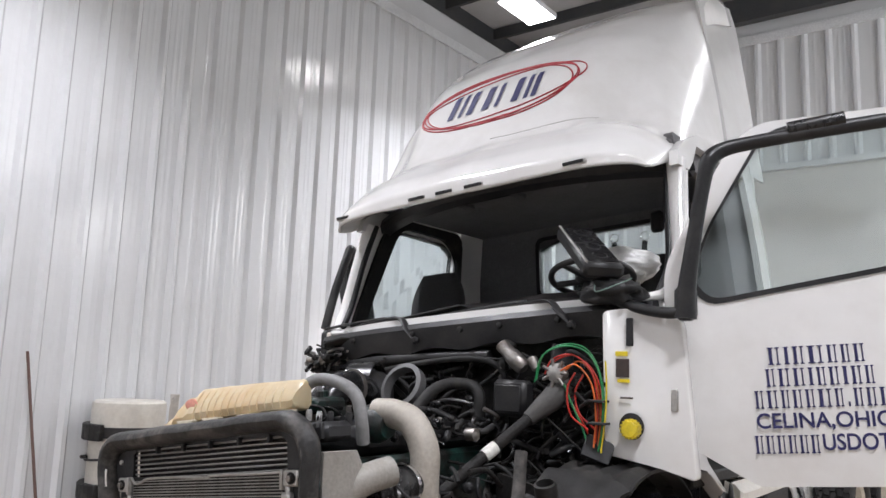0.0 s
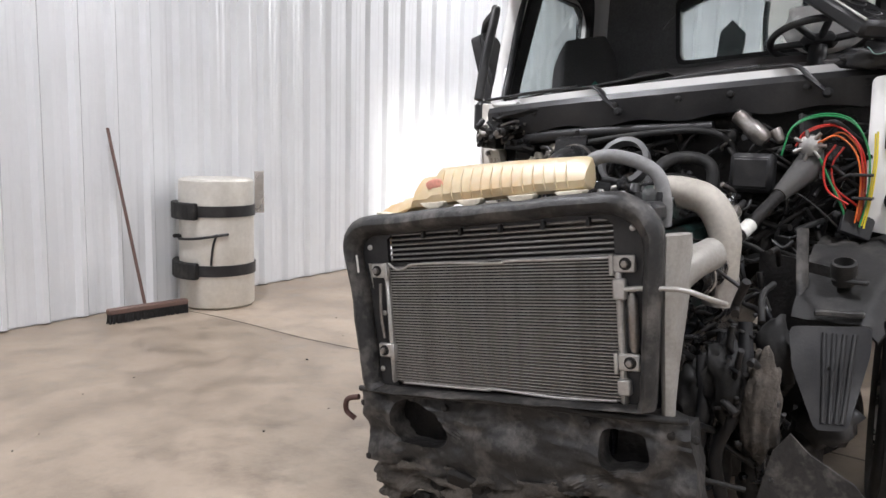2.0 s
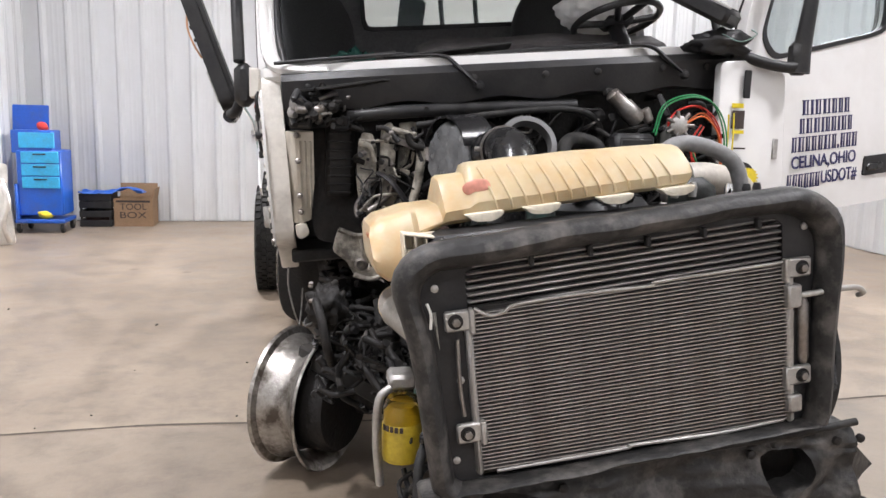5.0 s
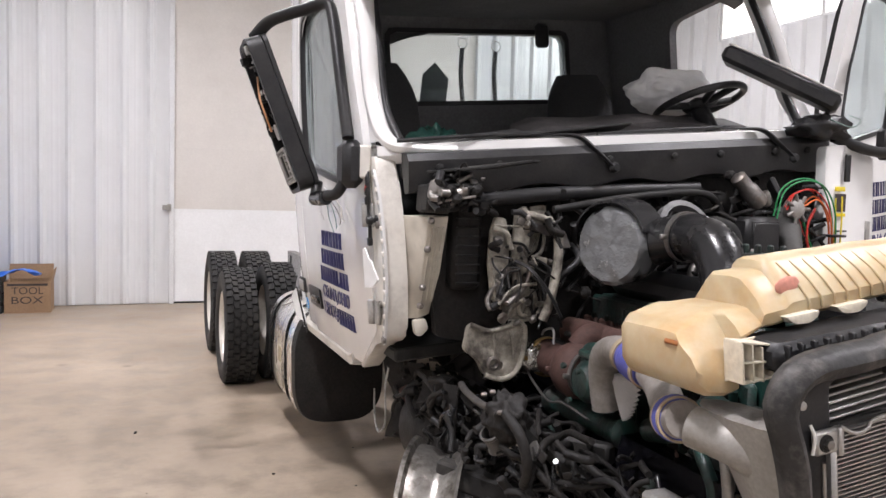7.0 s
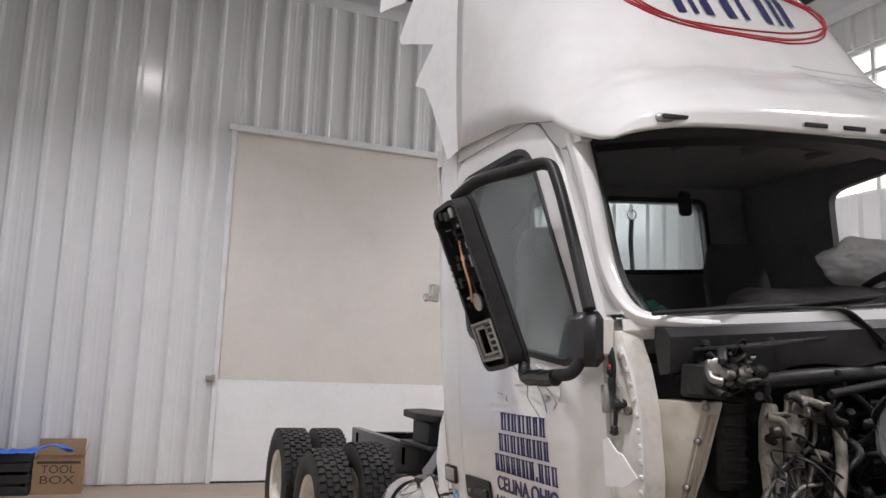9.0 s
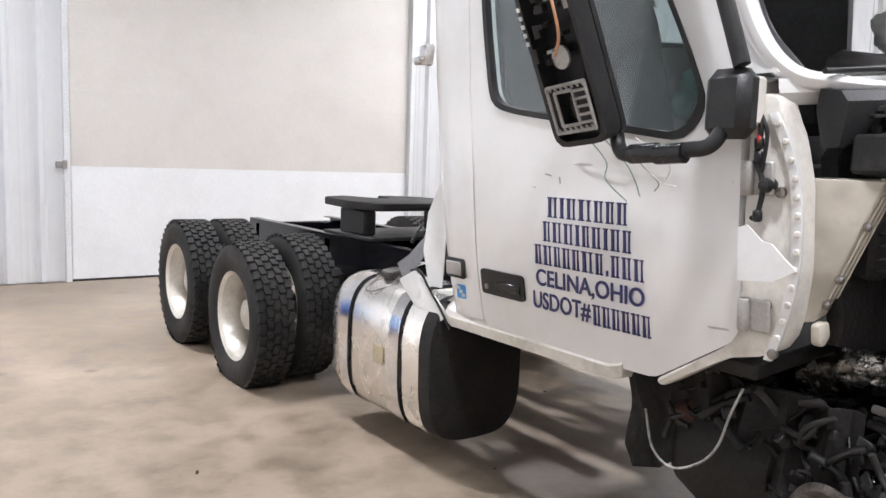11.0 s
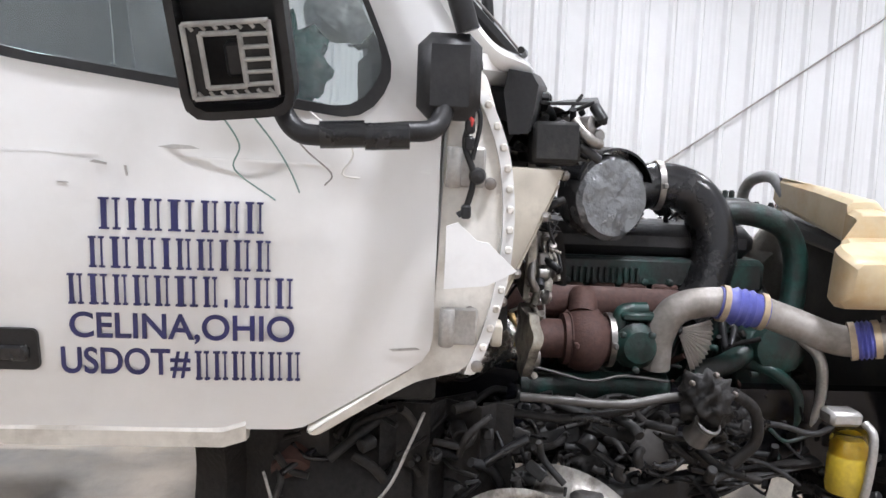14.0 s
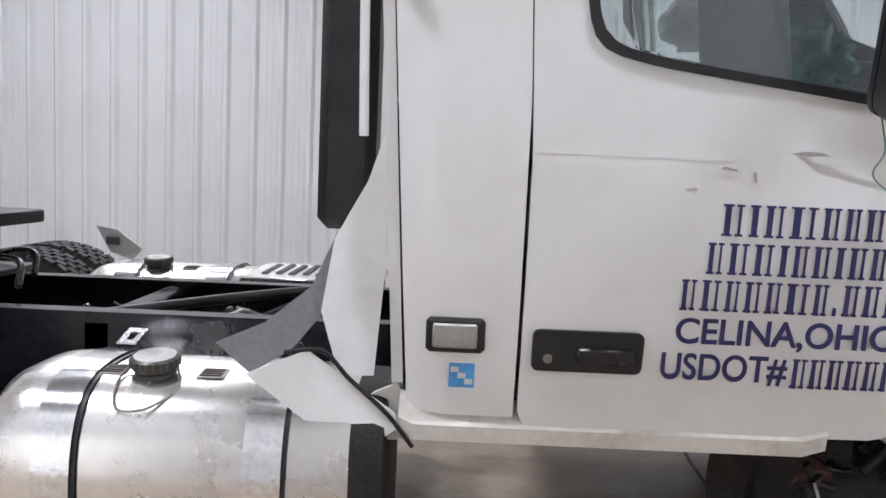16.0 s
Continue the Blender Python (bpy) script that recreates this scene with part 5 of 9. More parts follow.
    part("bottom_foil", tube([(-0.1, -0.02, 0.648), (-0.02, -0.026, 0.652), (0.05, -0.022, 0.644), (0.1, -0.02, 0.65)], 0.008, 8, flat=0.5), FOIL, cond, "crumpled foil strip under the condenser", r)
    for x, z in ((-0.53, 1.123), (-0.522, 0.802), (0.455, 1.146), (0.455, 0.818)):
        bm = box(x + (0.012 if x > 0 else -0.012), -0.012, z, 0.085, 0.02, 0.058, 0.006)
        add_box(bm, x + (-0.026 if x > 0 else 0.02), -0.016, z - 0.004, 0.016, 0.026, 0.07, 0.004)
        part("mount", bm, CAST, cond, "bolted aluminium mount", r)
        side = 0.022 if x > 0 else -0.025
        part("washer", lathe([(0.021, 0), (0.021, 0.004), (0.012, 0.005)], 20, m=at(x + side, -0.021, z, ALONG_Y.inverted())), GREASE, cond, "dark rubber washer", r)
        part("bolt", lathe([(0.012, 0), (0.012, 0.012), (0.006, 0.014)], 6, m=at(x + side, -0.025, z, ALONG_Y.inverted())), STEEL, cond, "steel mount bolt", r)
    for x, z, h in ((0.452, 1.062, 0.07), (0.452, 0.733, 0.055)):
        part("fitting_block", box(x, -0.015, z, 0.045, 0.03, h, 0.006), CAST, cond, "aluminium pipe block", r)
    part("drier", lathe([(0.01, 0.85), (0.017, 0.87), (0.017, 1.03), (0.01, 1.05)], 14, m=at(0.49, -0.006, 0)), STEEL, cond, "slim metal drier bottle", r)
    part("side_rod", tube([(-0.552, -0.01, 1.07), (-0.556, -0.014, 0.95), (-0.55, -0.01, 0.85)], 0.006, 8), STEEL, cond, "thin steel rod beside the condenser", r)
    part("ac_pipe", tube([(0.47, -0.02, 1.062), (0.56, -0.03, 1.068), (0.66, -0.01, 1.06), (0.72, 0.03, 1.03), (0.76, 0.1, 1.0)], 0.009, 8), CAST, cond, "thin metal pipe", r)
    # charge cooler end tanks
    for sign in (-1, 1):
        bm = bmesh.new()
        rings = []
        for i in range(13):
            t = i / 12
            z = 0.60 + (0.55 if sign < 0 else 0.63) * t
            deep = (0.07 + 0.2 * t ** 1.4) if sign < 0 else (0.05 + 0.12 * math.sin(min(1.0, t * 1.15) * math.pi * 0.5) ** 2 - 0.05 * max(0.0, t - 0.87) / 0.13)
            wide = (0.014 + 0.046 * t ** 1.2) if sign < 0 else (0.02 + 0.036 * t ** 1.2)
            ring = []
            for k in range(12):
                a = 2 * math.pi * k / 12
                ring.append(bm.verts.new((sign * (0.55 + wide) + wide * math.cos(a), 0.03 + deep / 2 + deep * 0.62 * math.sin(a), z)))
            rings.append(ring)
        for a, b in zip(rings, rings[1:]):
            for j in range(12):
                bm.faces.new((a[j], a[(j + 1) % 12], b[(j + 1) % 12], b[j]))
        bm.faces.new(rings[0])
        bm.faces.new(rings[-1])
        low = 0.05 if sign < 0 else 0.0
        add_tube(bm, [(sign * 0.58, 0.13, 1.07 - low), (sign * 0.63, 0.19, 1.12 - low), (sign * 0.67, 0.3, 1.145 - low)], 0.056, 16)
        part("cooler_end_tank", bm, ENDTANK, TRUCK, "grey cast aluminium cooler end tank", r)
    # black upper tank with its ribs, behind the shroud top
    bm = box(-0.02, 0.17, 1.30, 1.12, 0.16, 0.075, 0.02)
    for k in range(26):
        add_box(bm, -0.55 + k * 0.043, 0.088, 1.305, 0.012, 0.02, 0.06, 0.003)
    part("radiator_top_tank", bm, BLACK, TRUCK, "black ribbed radiator top tank", r)
    # expansion tank, translucent and yellowed: a ribbed slope, stepped down at its passenger end
    def tank_section(z0, z1, back):
        h = z1 - z0
        lean = min(0.075, 0.5 * h)
        return [(0.125, z0), (0.108, z0 + 0.012), (0.106, z0 + 0.3 * h), (0.112 + 0.3 * lean, z0 + 0.6 * h), (0.11 + lean, z1 - 0.014), (0.125 + lean, z1 - 0.004), (0.16 + lean, z1), (0.30 + back, z1 - 0.004), (0.318 + back, z1 - 0.02), (0.32 + back, z0 + 0.02), (0.30 + back, z0)]
    spans = [(-0.738, 1.255, 1.34, 0.08), (-0.73, 1.23, 1.36, 0.11), (-0.70, 1.205, 1.378, 0.13), (-0.64, 1.195, 1.39, 0.13), (-0.606, 1.2, 1.398, 0.12), (-0.596, 1.32, 1.402, 0.08), (-0.526, 1.345, 1.406, 0.05), (-0.516, 1.348, 1.478, 0.0), (-0.505, 1.35, 1.486, 0.0), (-0.44, 1.353, 1.49, -0.01), (-0.43, 1.355, 1.512, -0.01), (-0.415, 1.36, 1.52, -0.02), (-0.2, 1.37, 1.522, -0.05), (0.1, 1.385, 1.52, -0.08), (0.2, 1.388, 1.518, -0.09), (0.24, 1.39, 1.514, -0.1), (0.252, 1.395, 1.508, -0.1), (0.258, 1.405, 1.497, -0.11)]
    bm = bmesh.new()
    dense = []
    for p, q in zip(spans, spans[1:]):
        steps = max(1, round((q[0] - p[0]) / 0.02))
        for k in range(steps):
            dense.append([p[i] + (q[i] - p[i]) * k / steps for i in range(4)])
    dense.append(list(spans[-1]))
    rings = []
    for x, z0, z1, back in dense:
        ring = []
        for y, z in tank_section(z0, z1, back):
            n = 0.0025 * noise.noise(Vector((x * 12, y * 12, z * 12)))
            ring.append(bm.verts.new((x, y + n, z + n)))
        rings.append(ring)
    for p, q in zip(rings, rings[1:]):
        for j in range(11):
            bm.faces.new((p[j], p[(j + 1) % 11], q[(j + 1) % 11], q[j]))
    bm.faces.new(rings[0])
    bm.faces.new(rings[-1])
    rt = r @ at(0.0, 0.09, 0.0)
    tank = part("coolant_tank", bm, RESERV, TRUCK, "yellowed translucent plastic coolant tank", rt)
    tank.data.set_sharp_from_angle(angle=radians(34))
    for k in range(13):
        x = -0.38 + 0.046 * k
        z0, z1 = 1.36 + 0.05 * (x + 0.415), 1.52
        h = z1 - z0
        pts = [(x - 0.014, 0.183, z1 - 0.017), (x, 0.133, z0 + 0.6 * h), (x + 0.014, 0.105, z0 + 0.3 * h), (x + 0.018, 0.105, z0 + 0.12 * h)]
        part("rib", tube(pts, 0.0038, 8, 3), RESERV, tank, "slanted moulded rib", rt)
    crate = part("bracket_back", box(-0.605, 0.1, 1.29, 0.1, 0.006, 0.1, 0.001), PALEPL, tank, "pale egg-crate bracket", rt)
    for k in range(4):
        x = -0.652 + 0.031 * k
        part("crate_upright", box(x, 0.07, 1.297 - 0.006 * k, 0.005, 0.064, 0.104 - 0.008 * k, 0.001), PALEPL, crate, "", rt)
    for k in range(3):
        part("crate_shelf", box(-0.605, 0.07, 1.247 + 0.046 * k, 0.1, 0.064, 0.005, 0.001, (0, 6 * k, 0)), PALEPL, crate, "", rt)
    for x in (-0.405, -0.23, 0.0, 0.2):
        bm = plate(rounded([(x - 0.062, 1.386), (x + 0.062, 1.386), (x + 0.05, 1.366), (x + 0.02, 1.358), (x - 0.03, 1.362)], 0.008, 2), 0.05, lambda u, v, w: (u, 0.085 + w, v + 0.02 * (u + 0.1)), 0.003)
        part("lug", bm, PALEPL, tank, "pale moulded lug", rt)
    bm = bmesh.new()
    bmesh.ops.create_icosphere(bm, subdivisions=3, radius=0.04)
    for v in bm.verts:
        v.co = Vector((v.co.x * 1.1, v.co.y * 0.12, v.co.z * 0.6)) * (1 + 0.2 * noise.noise(v.co * 40))
    part("residue", bm, REDSPOT, tank, "pink dried residue", rt @ at(-0.41, 0.128, 1.45))
    part("amber_cap", box(-0.735, 0.2, 1.335, 0.014, 0.055, 0.016, 0.005, (0, -20, 0)), AMBER, tank, "amber plug at the tank's end", rt)
    # lower cross member with its tow-hook openings
    def beam_at(u, v, w):
        return Vector((u, 0.0 + w - 0.02 * math.sin((v - 0.31) * 10.5) + 0.006 * math.sin(u * 14), v + 0.012 * math.sin(u * 7))) + Vector((0, 0.04 * noise.noise(Vector((u * 7, v * 10, w))) + 0.022 * abs(noise.noise(Vector((u * 15, v * 24, w)))), 0.018 * noise.noise(Vector((u * 9, v * 7, 4)))))
    beam = framed(rounded([(-0.68, 0.32), (-0.69, 0.63), (0.0134, 0.635), (0.0134, 0.30)], 0.004), rounded([(-0.535, 0.425), (-0.545, 0.592), (-0.34, 0.592), (-0.27, 0.5), (-0.31, 0.43)], 0.06), beam_at, 0.1, 12, 120)
    left = part("cross_member", beam, SHROUD, TRUCK, "dirty black front cross member with an oval opening", r)
    beam = framed(rounded([(0.0136, 0.30), (0.0136, 0.635), (0.66, 0.64), (0.68, 0.36)], 0.004), rounded([(0.36, 0.45), (0.34, 0.575), (0.5, 0.585), (0.53, 0.5), (0.5, 0.46)], 0.05), beam_at, 0.1, 12, 120)
    part("cross_member", beam, SHROUD, TRUCK, "dirty black front cross member with an oval opening", r)
    part("backing", box(0, 0.13, 0.46, 1.3, 0.02, 0.28, 0.004), GREASE, left, "dark plate behind the cross member", r)
    part("beam_lip", tube([(-0.69, -0.02, 0.636), (-0.4, -0.02, 0.632), (0.0, -0.025, 0.642), (0.4, -0.02, 0.634), (0.66, -0.02, 0.64)], 0.012, 10), BLACKDIRT, left, "folded upper lip", r)
    for x, z in ((-0.68, 0.575), (-0.675, 0.35), (-0.62, 0.59), (0.68, 0.58), (0.69, 0.37), (0.6, 0.585), (-0.28, 0.59), (0.31, 0.59)):
        part("bolt", lathe([(0.014, 0), (0.014, 0.012), (0.006, 0.016)], 8, m=at(x, -0.008, z, ALONG_Y.inverted())), GREASE, left, "dirty bolt", r)
    bm = bmesh.new()
    rnd = random.Random(8)
    for k in range(34):
        x = rnd.uniform(-0.66, 0.7)
        add_box(bm, x, rnd.uniform(0.03, 0.16), rnd.uniform(0.1, 0.32), rnd.uniform(0.04, 0.18), rnd.uniform(0.03, 0.1), rnd.uniform(0.03, 0.14), 0.012, (rnd.uniform(-30, 30), rnd.uniform(-30, 30), rnd.uniform(-30, 30)))
    tagged(part("front_underframe", bm, GREASE, TRUCK, "greasy bent front underframe", r), kind="stuff")
    for k, (x0, x1, depth) in enumerate(((-0.66, -0.2, 0.2), (-0.25, 0.2, 0.26), (0.12, 0.6, 0.22))):
        bm = bmesh.new()
        grid = []
        nx, nz = 34, 16
        for i in range(nx + 1):
            u = i / nx
            x = x0 + (x1 - x0) * u
            hang = depth * (0.75 + 0.5 * noise.noise(Vector((x * 6, k * 3.0, 0))))
            grid.append([bm.verts.new((x, 0.01 + 0.06 * noise.noise(Vector((x * 9, j * 0.25, k))) + 0.025 * noise.noise(Vector((x * 26, j * 0.7, k))), 0.345 - hang * j / nz)) for j in range(nz + 1)])
        for i in range(nx):
            for j in range(nz):
                bm.faces.new((grid[i][j], grid[i + 1][j], grid[i + 1][j + 1], grid[i][j + 1]))
        ob = part("torn_insulation", bm, RAGGED, TRUCK, "torn dirty brown insulation under the cross member", r)
        ob.data.set_sharp_from_angle(angle=math.pi)
        mod = ob.modifiers.new("thick", "SOLIDIFY")
        mod.thickness = 0.012


TYRE_R = 0.505


def tyre_bm():
    """A truck tyre about the x axis."""
    prof = [(0.292, -0.095), (0.31, -0.115), (0.36, -0.135), (0.42, -0.138), (0.465, -0.128), (0.486, -0.113), (0.49, -0.1), (0.49, 0.1), (0.486, 0.113), (0.465, 0.128), (0.42, 0.138), (0.36, 0.135), (0.31, 0.115), (0.292, 0.095)]
    bm = lathe(prof, 56, True)
    bm.transform(ALONG_X)
    return bm


def tread_bm():
    """The blocks that stand on a drive tyre's tread."""
    bm = bmesh.new()
    rows = [(-0.099, 0.046), (-0.05, 0.044), (0.0, 0.044), (0.05, 0.044), (0.099, 0.046)]
    n = 44
    for r_i, (x, width) in enumerate(rows):
        for k in range(n):
            a = 2 * math.pi * (k + 0.5 * (r_i % 2)) / n
            d = 0.8 * math.pi / n
            vs = []
            for rr in (0.486, TYRE_R):
                s = 1 if rr < 0.49 else 0.9
                for da, dx in ((-d * s, -width / 2 * s), (d * s, -width / 2 * s), (d * s, width / 2 * s), (-d * s, width / 2 * s)):
                    skew = 0.006 * (1 if r_i % 2 else -1)
                    vs.append(bm.verts.new((rr * math.cos(a + da), rr * math.sin(a + da), x + dx + skew * (1 if da > 0 else -1))))
            for q in ((4, 5, 6, 7), (0, 1, 5, 4), (1, 2, 6, 5), (2, 3, 7, 6), (3, 0, 4, 7)):
                bm.faces.new([vs[i] for i in q])
    bm.transform(ALONG_X)
    return bm


def rim_bm(depth=0.19):
    """A steel disc rim about the x axis, its face towards -x."""
    h = depth / 2
    prof = [(0.305, -h - 0.02), (0.31, -h), (0.292, -h + 0.015), (0.285, -h + 0.05), (0.262, -0.01), (0.262, 0.03), (0.285, h - 0.03), (0.305, h + 0.015), (0.30, h + 0.02), (0.275, h - 0.03), (0.25, 0.03), (0.25, -0.01), (0.27, -h + 0.05), (0.28, -h)]
    return lathe(prof, 48, True, m=ALONG_X)


def rear_wheels():
    tmp = [link_mesh("tmp_tyre", tyre_bm(), RUBBER), link_mesh("tmp_tread", tread_bm(), RUBBER, smooth=False), link_mesh("tmp_rim", rim_bm(), RIMPAINT)]
    disc_bm = lathe([(0.25, 0.075), (0.22, 0.08), (0.17, 0.085), (0.13, 0.07), (0.118, 0.03), (0.1, -0.02), (0.07, -0.035), (0.0, -0.035)], 40, m=ALONG_X)
    for k in range(10):
        a = 2 * math.pi * k / 10
        add_lathe(disc_bm, [(0.016, 0.08), (0.016, 0.045), (0.01, 0.035)], 8, m=ALONG_X @ at(0.15 * math.cos(a), 0.15 * math.sin(a), 0))
    tmp.append(link_mesh("tmp_disc", disc_bm, RIMPAINT))
    # a slack tyre: its foot spread flat on the floor
    slack = []
    for ob in tmp[:2]:
        me = ob.data.copy()
        for v in me.vertices:
            if v.co.z < -0.445:
                v.co.x *= 1 + 1.1 * (-0.445 - v.co.z)
                v.co.z = -0.445 - 0.12 * (-0.445 - v.co.z)
        slack.append(me)
    meshes = [ob.data for ob in tmp]
    for ob in tmp:
        bpy.data.objects.remove(ob)
    for y in (4.0, 5.31):
        for sign in (-1, 1):
            for k, x in enumerate((1.24, 0.905)):
                turn = Matrix.Rotation(math.pi, 4, "Z") if sign > 0 else Matrix.Identity(4)
                flat = sign < 0 and k == 0 and y < 4.5
                wheel = new("rear_wheel", slack[0] if flat else meshes[0])
                wheel.parent = TRUCK
                wheel["label"] = "slack black dual drive tyre sunk on its rim" if flat else "worn black dual drive tyre"
                spin = Matrix.Identity(4) if flat else Matrix.Rotation(0.7 * k + y, 4, "X")
                wheel.matrix_basis = at(sign * x, y, 0.452 if flat else TYRE_R - 0.006, spin @ turn)
                blocks = new("tread", slack[1] if flat else meshes[1])
                blocks.parent = wheel
                tagged(blocks, "worn tread blocks", kind="stuff")
                r = new("rim", meshes[2])
                r.parent = wheel
                r["label"] = "dull cream-grey rim"
                if k == 1:
                    r.matrix_basis = Matrix.Rotation(math.pi, 4, "Z")
                if k == 0:
                    d = new("wheel_disc", meshes[3])
                    d.parent = wheel
                    d["label"] = "dull wheel disc set deep in the rim"


def chassis():
    for sign in (-1, 1):
        x = sign * 0.43
        bm = bmesh.new()
        prof = [(0, 0.70), (0, 0.98), (-sign * 0.08, 0.98), (-sign * 0.08, 0.972), (-sign * 0.01, 0.972), (-sign * 0.01, 0.708), (-sign * 0.08, 0.708), (-sign * 0.08, 0.70)]
        ends = []
        for y, drop in ((-1.42, -0.2), (-0.4, -0.2), (0.9, -0.03), (6.1, -0.03)):
            ends.append([bm.verts.new((x + a, y, b + drop)) for a, b in prof])
        for a, b in zip(ends, ends[1:]):
            for j in range(8):
                bm.faces.new((a[j], a[(j + 1) % 8], b[(j + 1) % 8], b[j]))
        bm.faces.new(ends[0])
        bm.faces.new(ends[-1])
        part("frame_rail", bm, FRAMEBLACK, TRUCK, "black steel frame rail")
    for y in (2.35, 3.0, 4.45, 5.9):
        part("frame_crossmember", box(0, y, 0.84, 0.86, 0.1, 0.16, 0.01), FRAMEBLACK, TRUCK, "black frame cross member")
    bm = tube([(-0.42, 3.05, 0.93), (0.1, 2.6, 0.94), (0.4, 2.2, 0.95)], 0.02, 8)
    part("air_line", bm, BLACK, TRUCK, "black air line over the frame")
    for y in (3.95, 5.28):
        part("axle_beam", tube([(-0.95, y, 0.5), (0.95, y, 0.5)], 0.09, 14), GREASE, TRUCK, "greasy drive axle tube")
        part("differential", lathe([(0.02, -0.2), (0.14, -0.16), (0.2, 0), (0.16, 0.14), (0.08, 0.22), (0.05, 0.3)], 20, m=at(0, y - 0.05, 0.52, ALONG_Y.inverted())), GREASE, TRUCK, "greasy axle housing")
        for sign in (-1, 1):
            part("air_spring", lathe([(0.1, 0.0), (0.13, 0.04), (0.12, 0.1), (0.13, 0.16), (0.1, 0.2)], 20, m=at(sign * 0.48, y + 0.35, 0.5)), RUBBER, TRUCK, "black air spring")
    part("driveshaft", tube([(0.0, 1.9, 0.62), (0, 3.7, 0.54)], 0.055, 14), GREASE, TRUCK, "greasy drive shaft")
    # fifth wheel
    outline = rounded([(-0.46, 3.62), (0.46, 3.62), (0.5, 4.0), (0.42, 4.55), (0.16, 4.72), (0.07, 4.3), (-0.07, 4.3), (-0.16, 4.72), (-0.42, 4.55), (-0.5, 4.0)], 0.06, 3)
    bm = plate(outline, 0.055, lambda u, v, w: (u, v, 1.235 - w), 0.008)
    fw = part("fifth_wheel", bm, GREASE, TRUCK, "greasy black fifth wheel plate")
    for sign in (-1, 1):
        part("bracket", box(sign * 0.38, 4.05, 1.08, 0.1, 0.4, 0.2, 0.02), BLACK, fw, "black mounting bracket")
    part("base_plate", box(0, 4.05, 0.975, 0.95, 0.75, 0.025, 0.004), BLACK, fw, "black slider base")
    for k, (x, y) in enumerate(((-0.25, 3.5), (0.2, 3.55), (-0.1, 3.45))):
        part("air_hose", tube([(x, y, 0.97), (x + 0.1, y + 0.05, 1.05), (x + 0.2, y + 0.2, 1.05), (x + 0.3, y + 0.4, 0.98)], 0.014, 8), HOSE, TRUCK, "black coiled air hose")


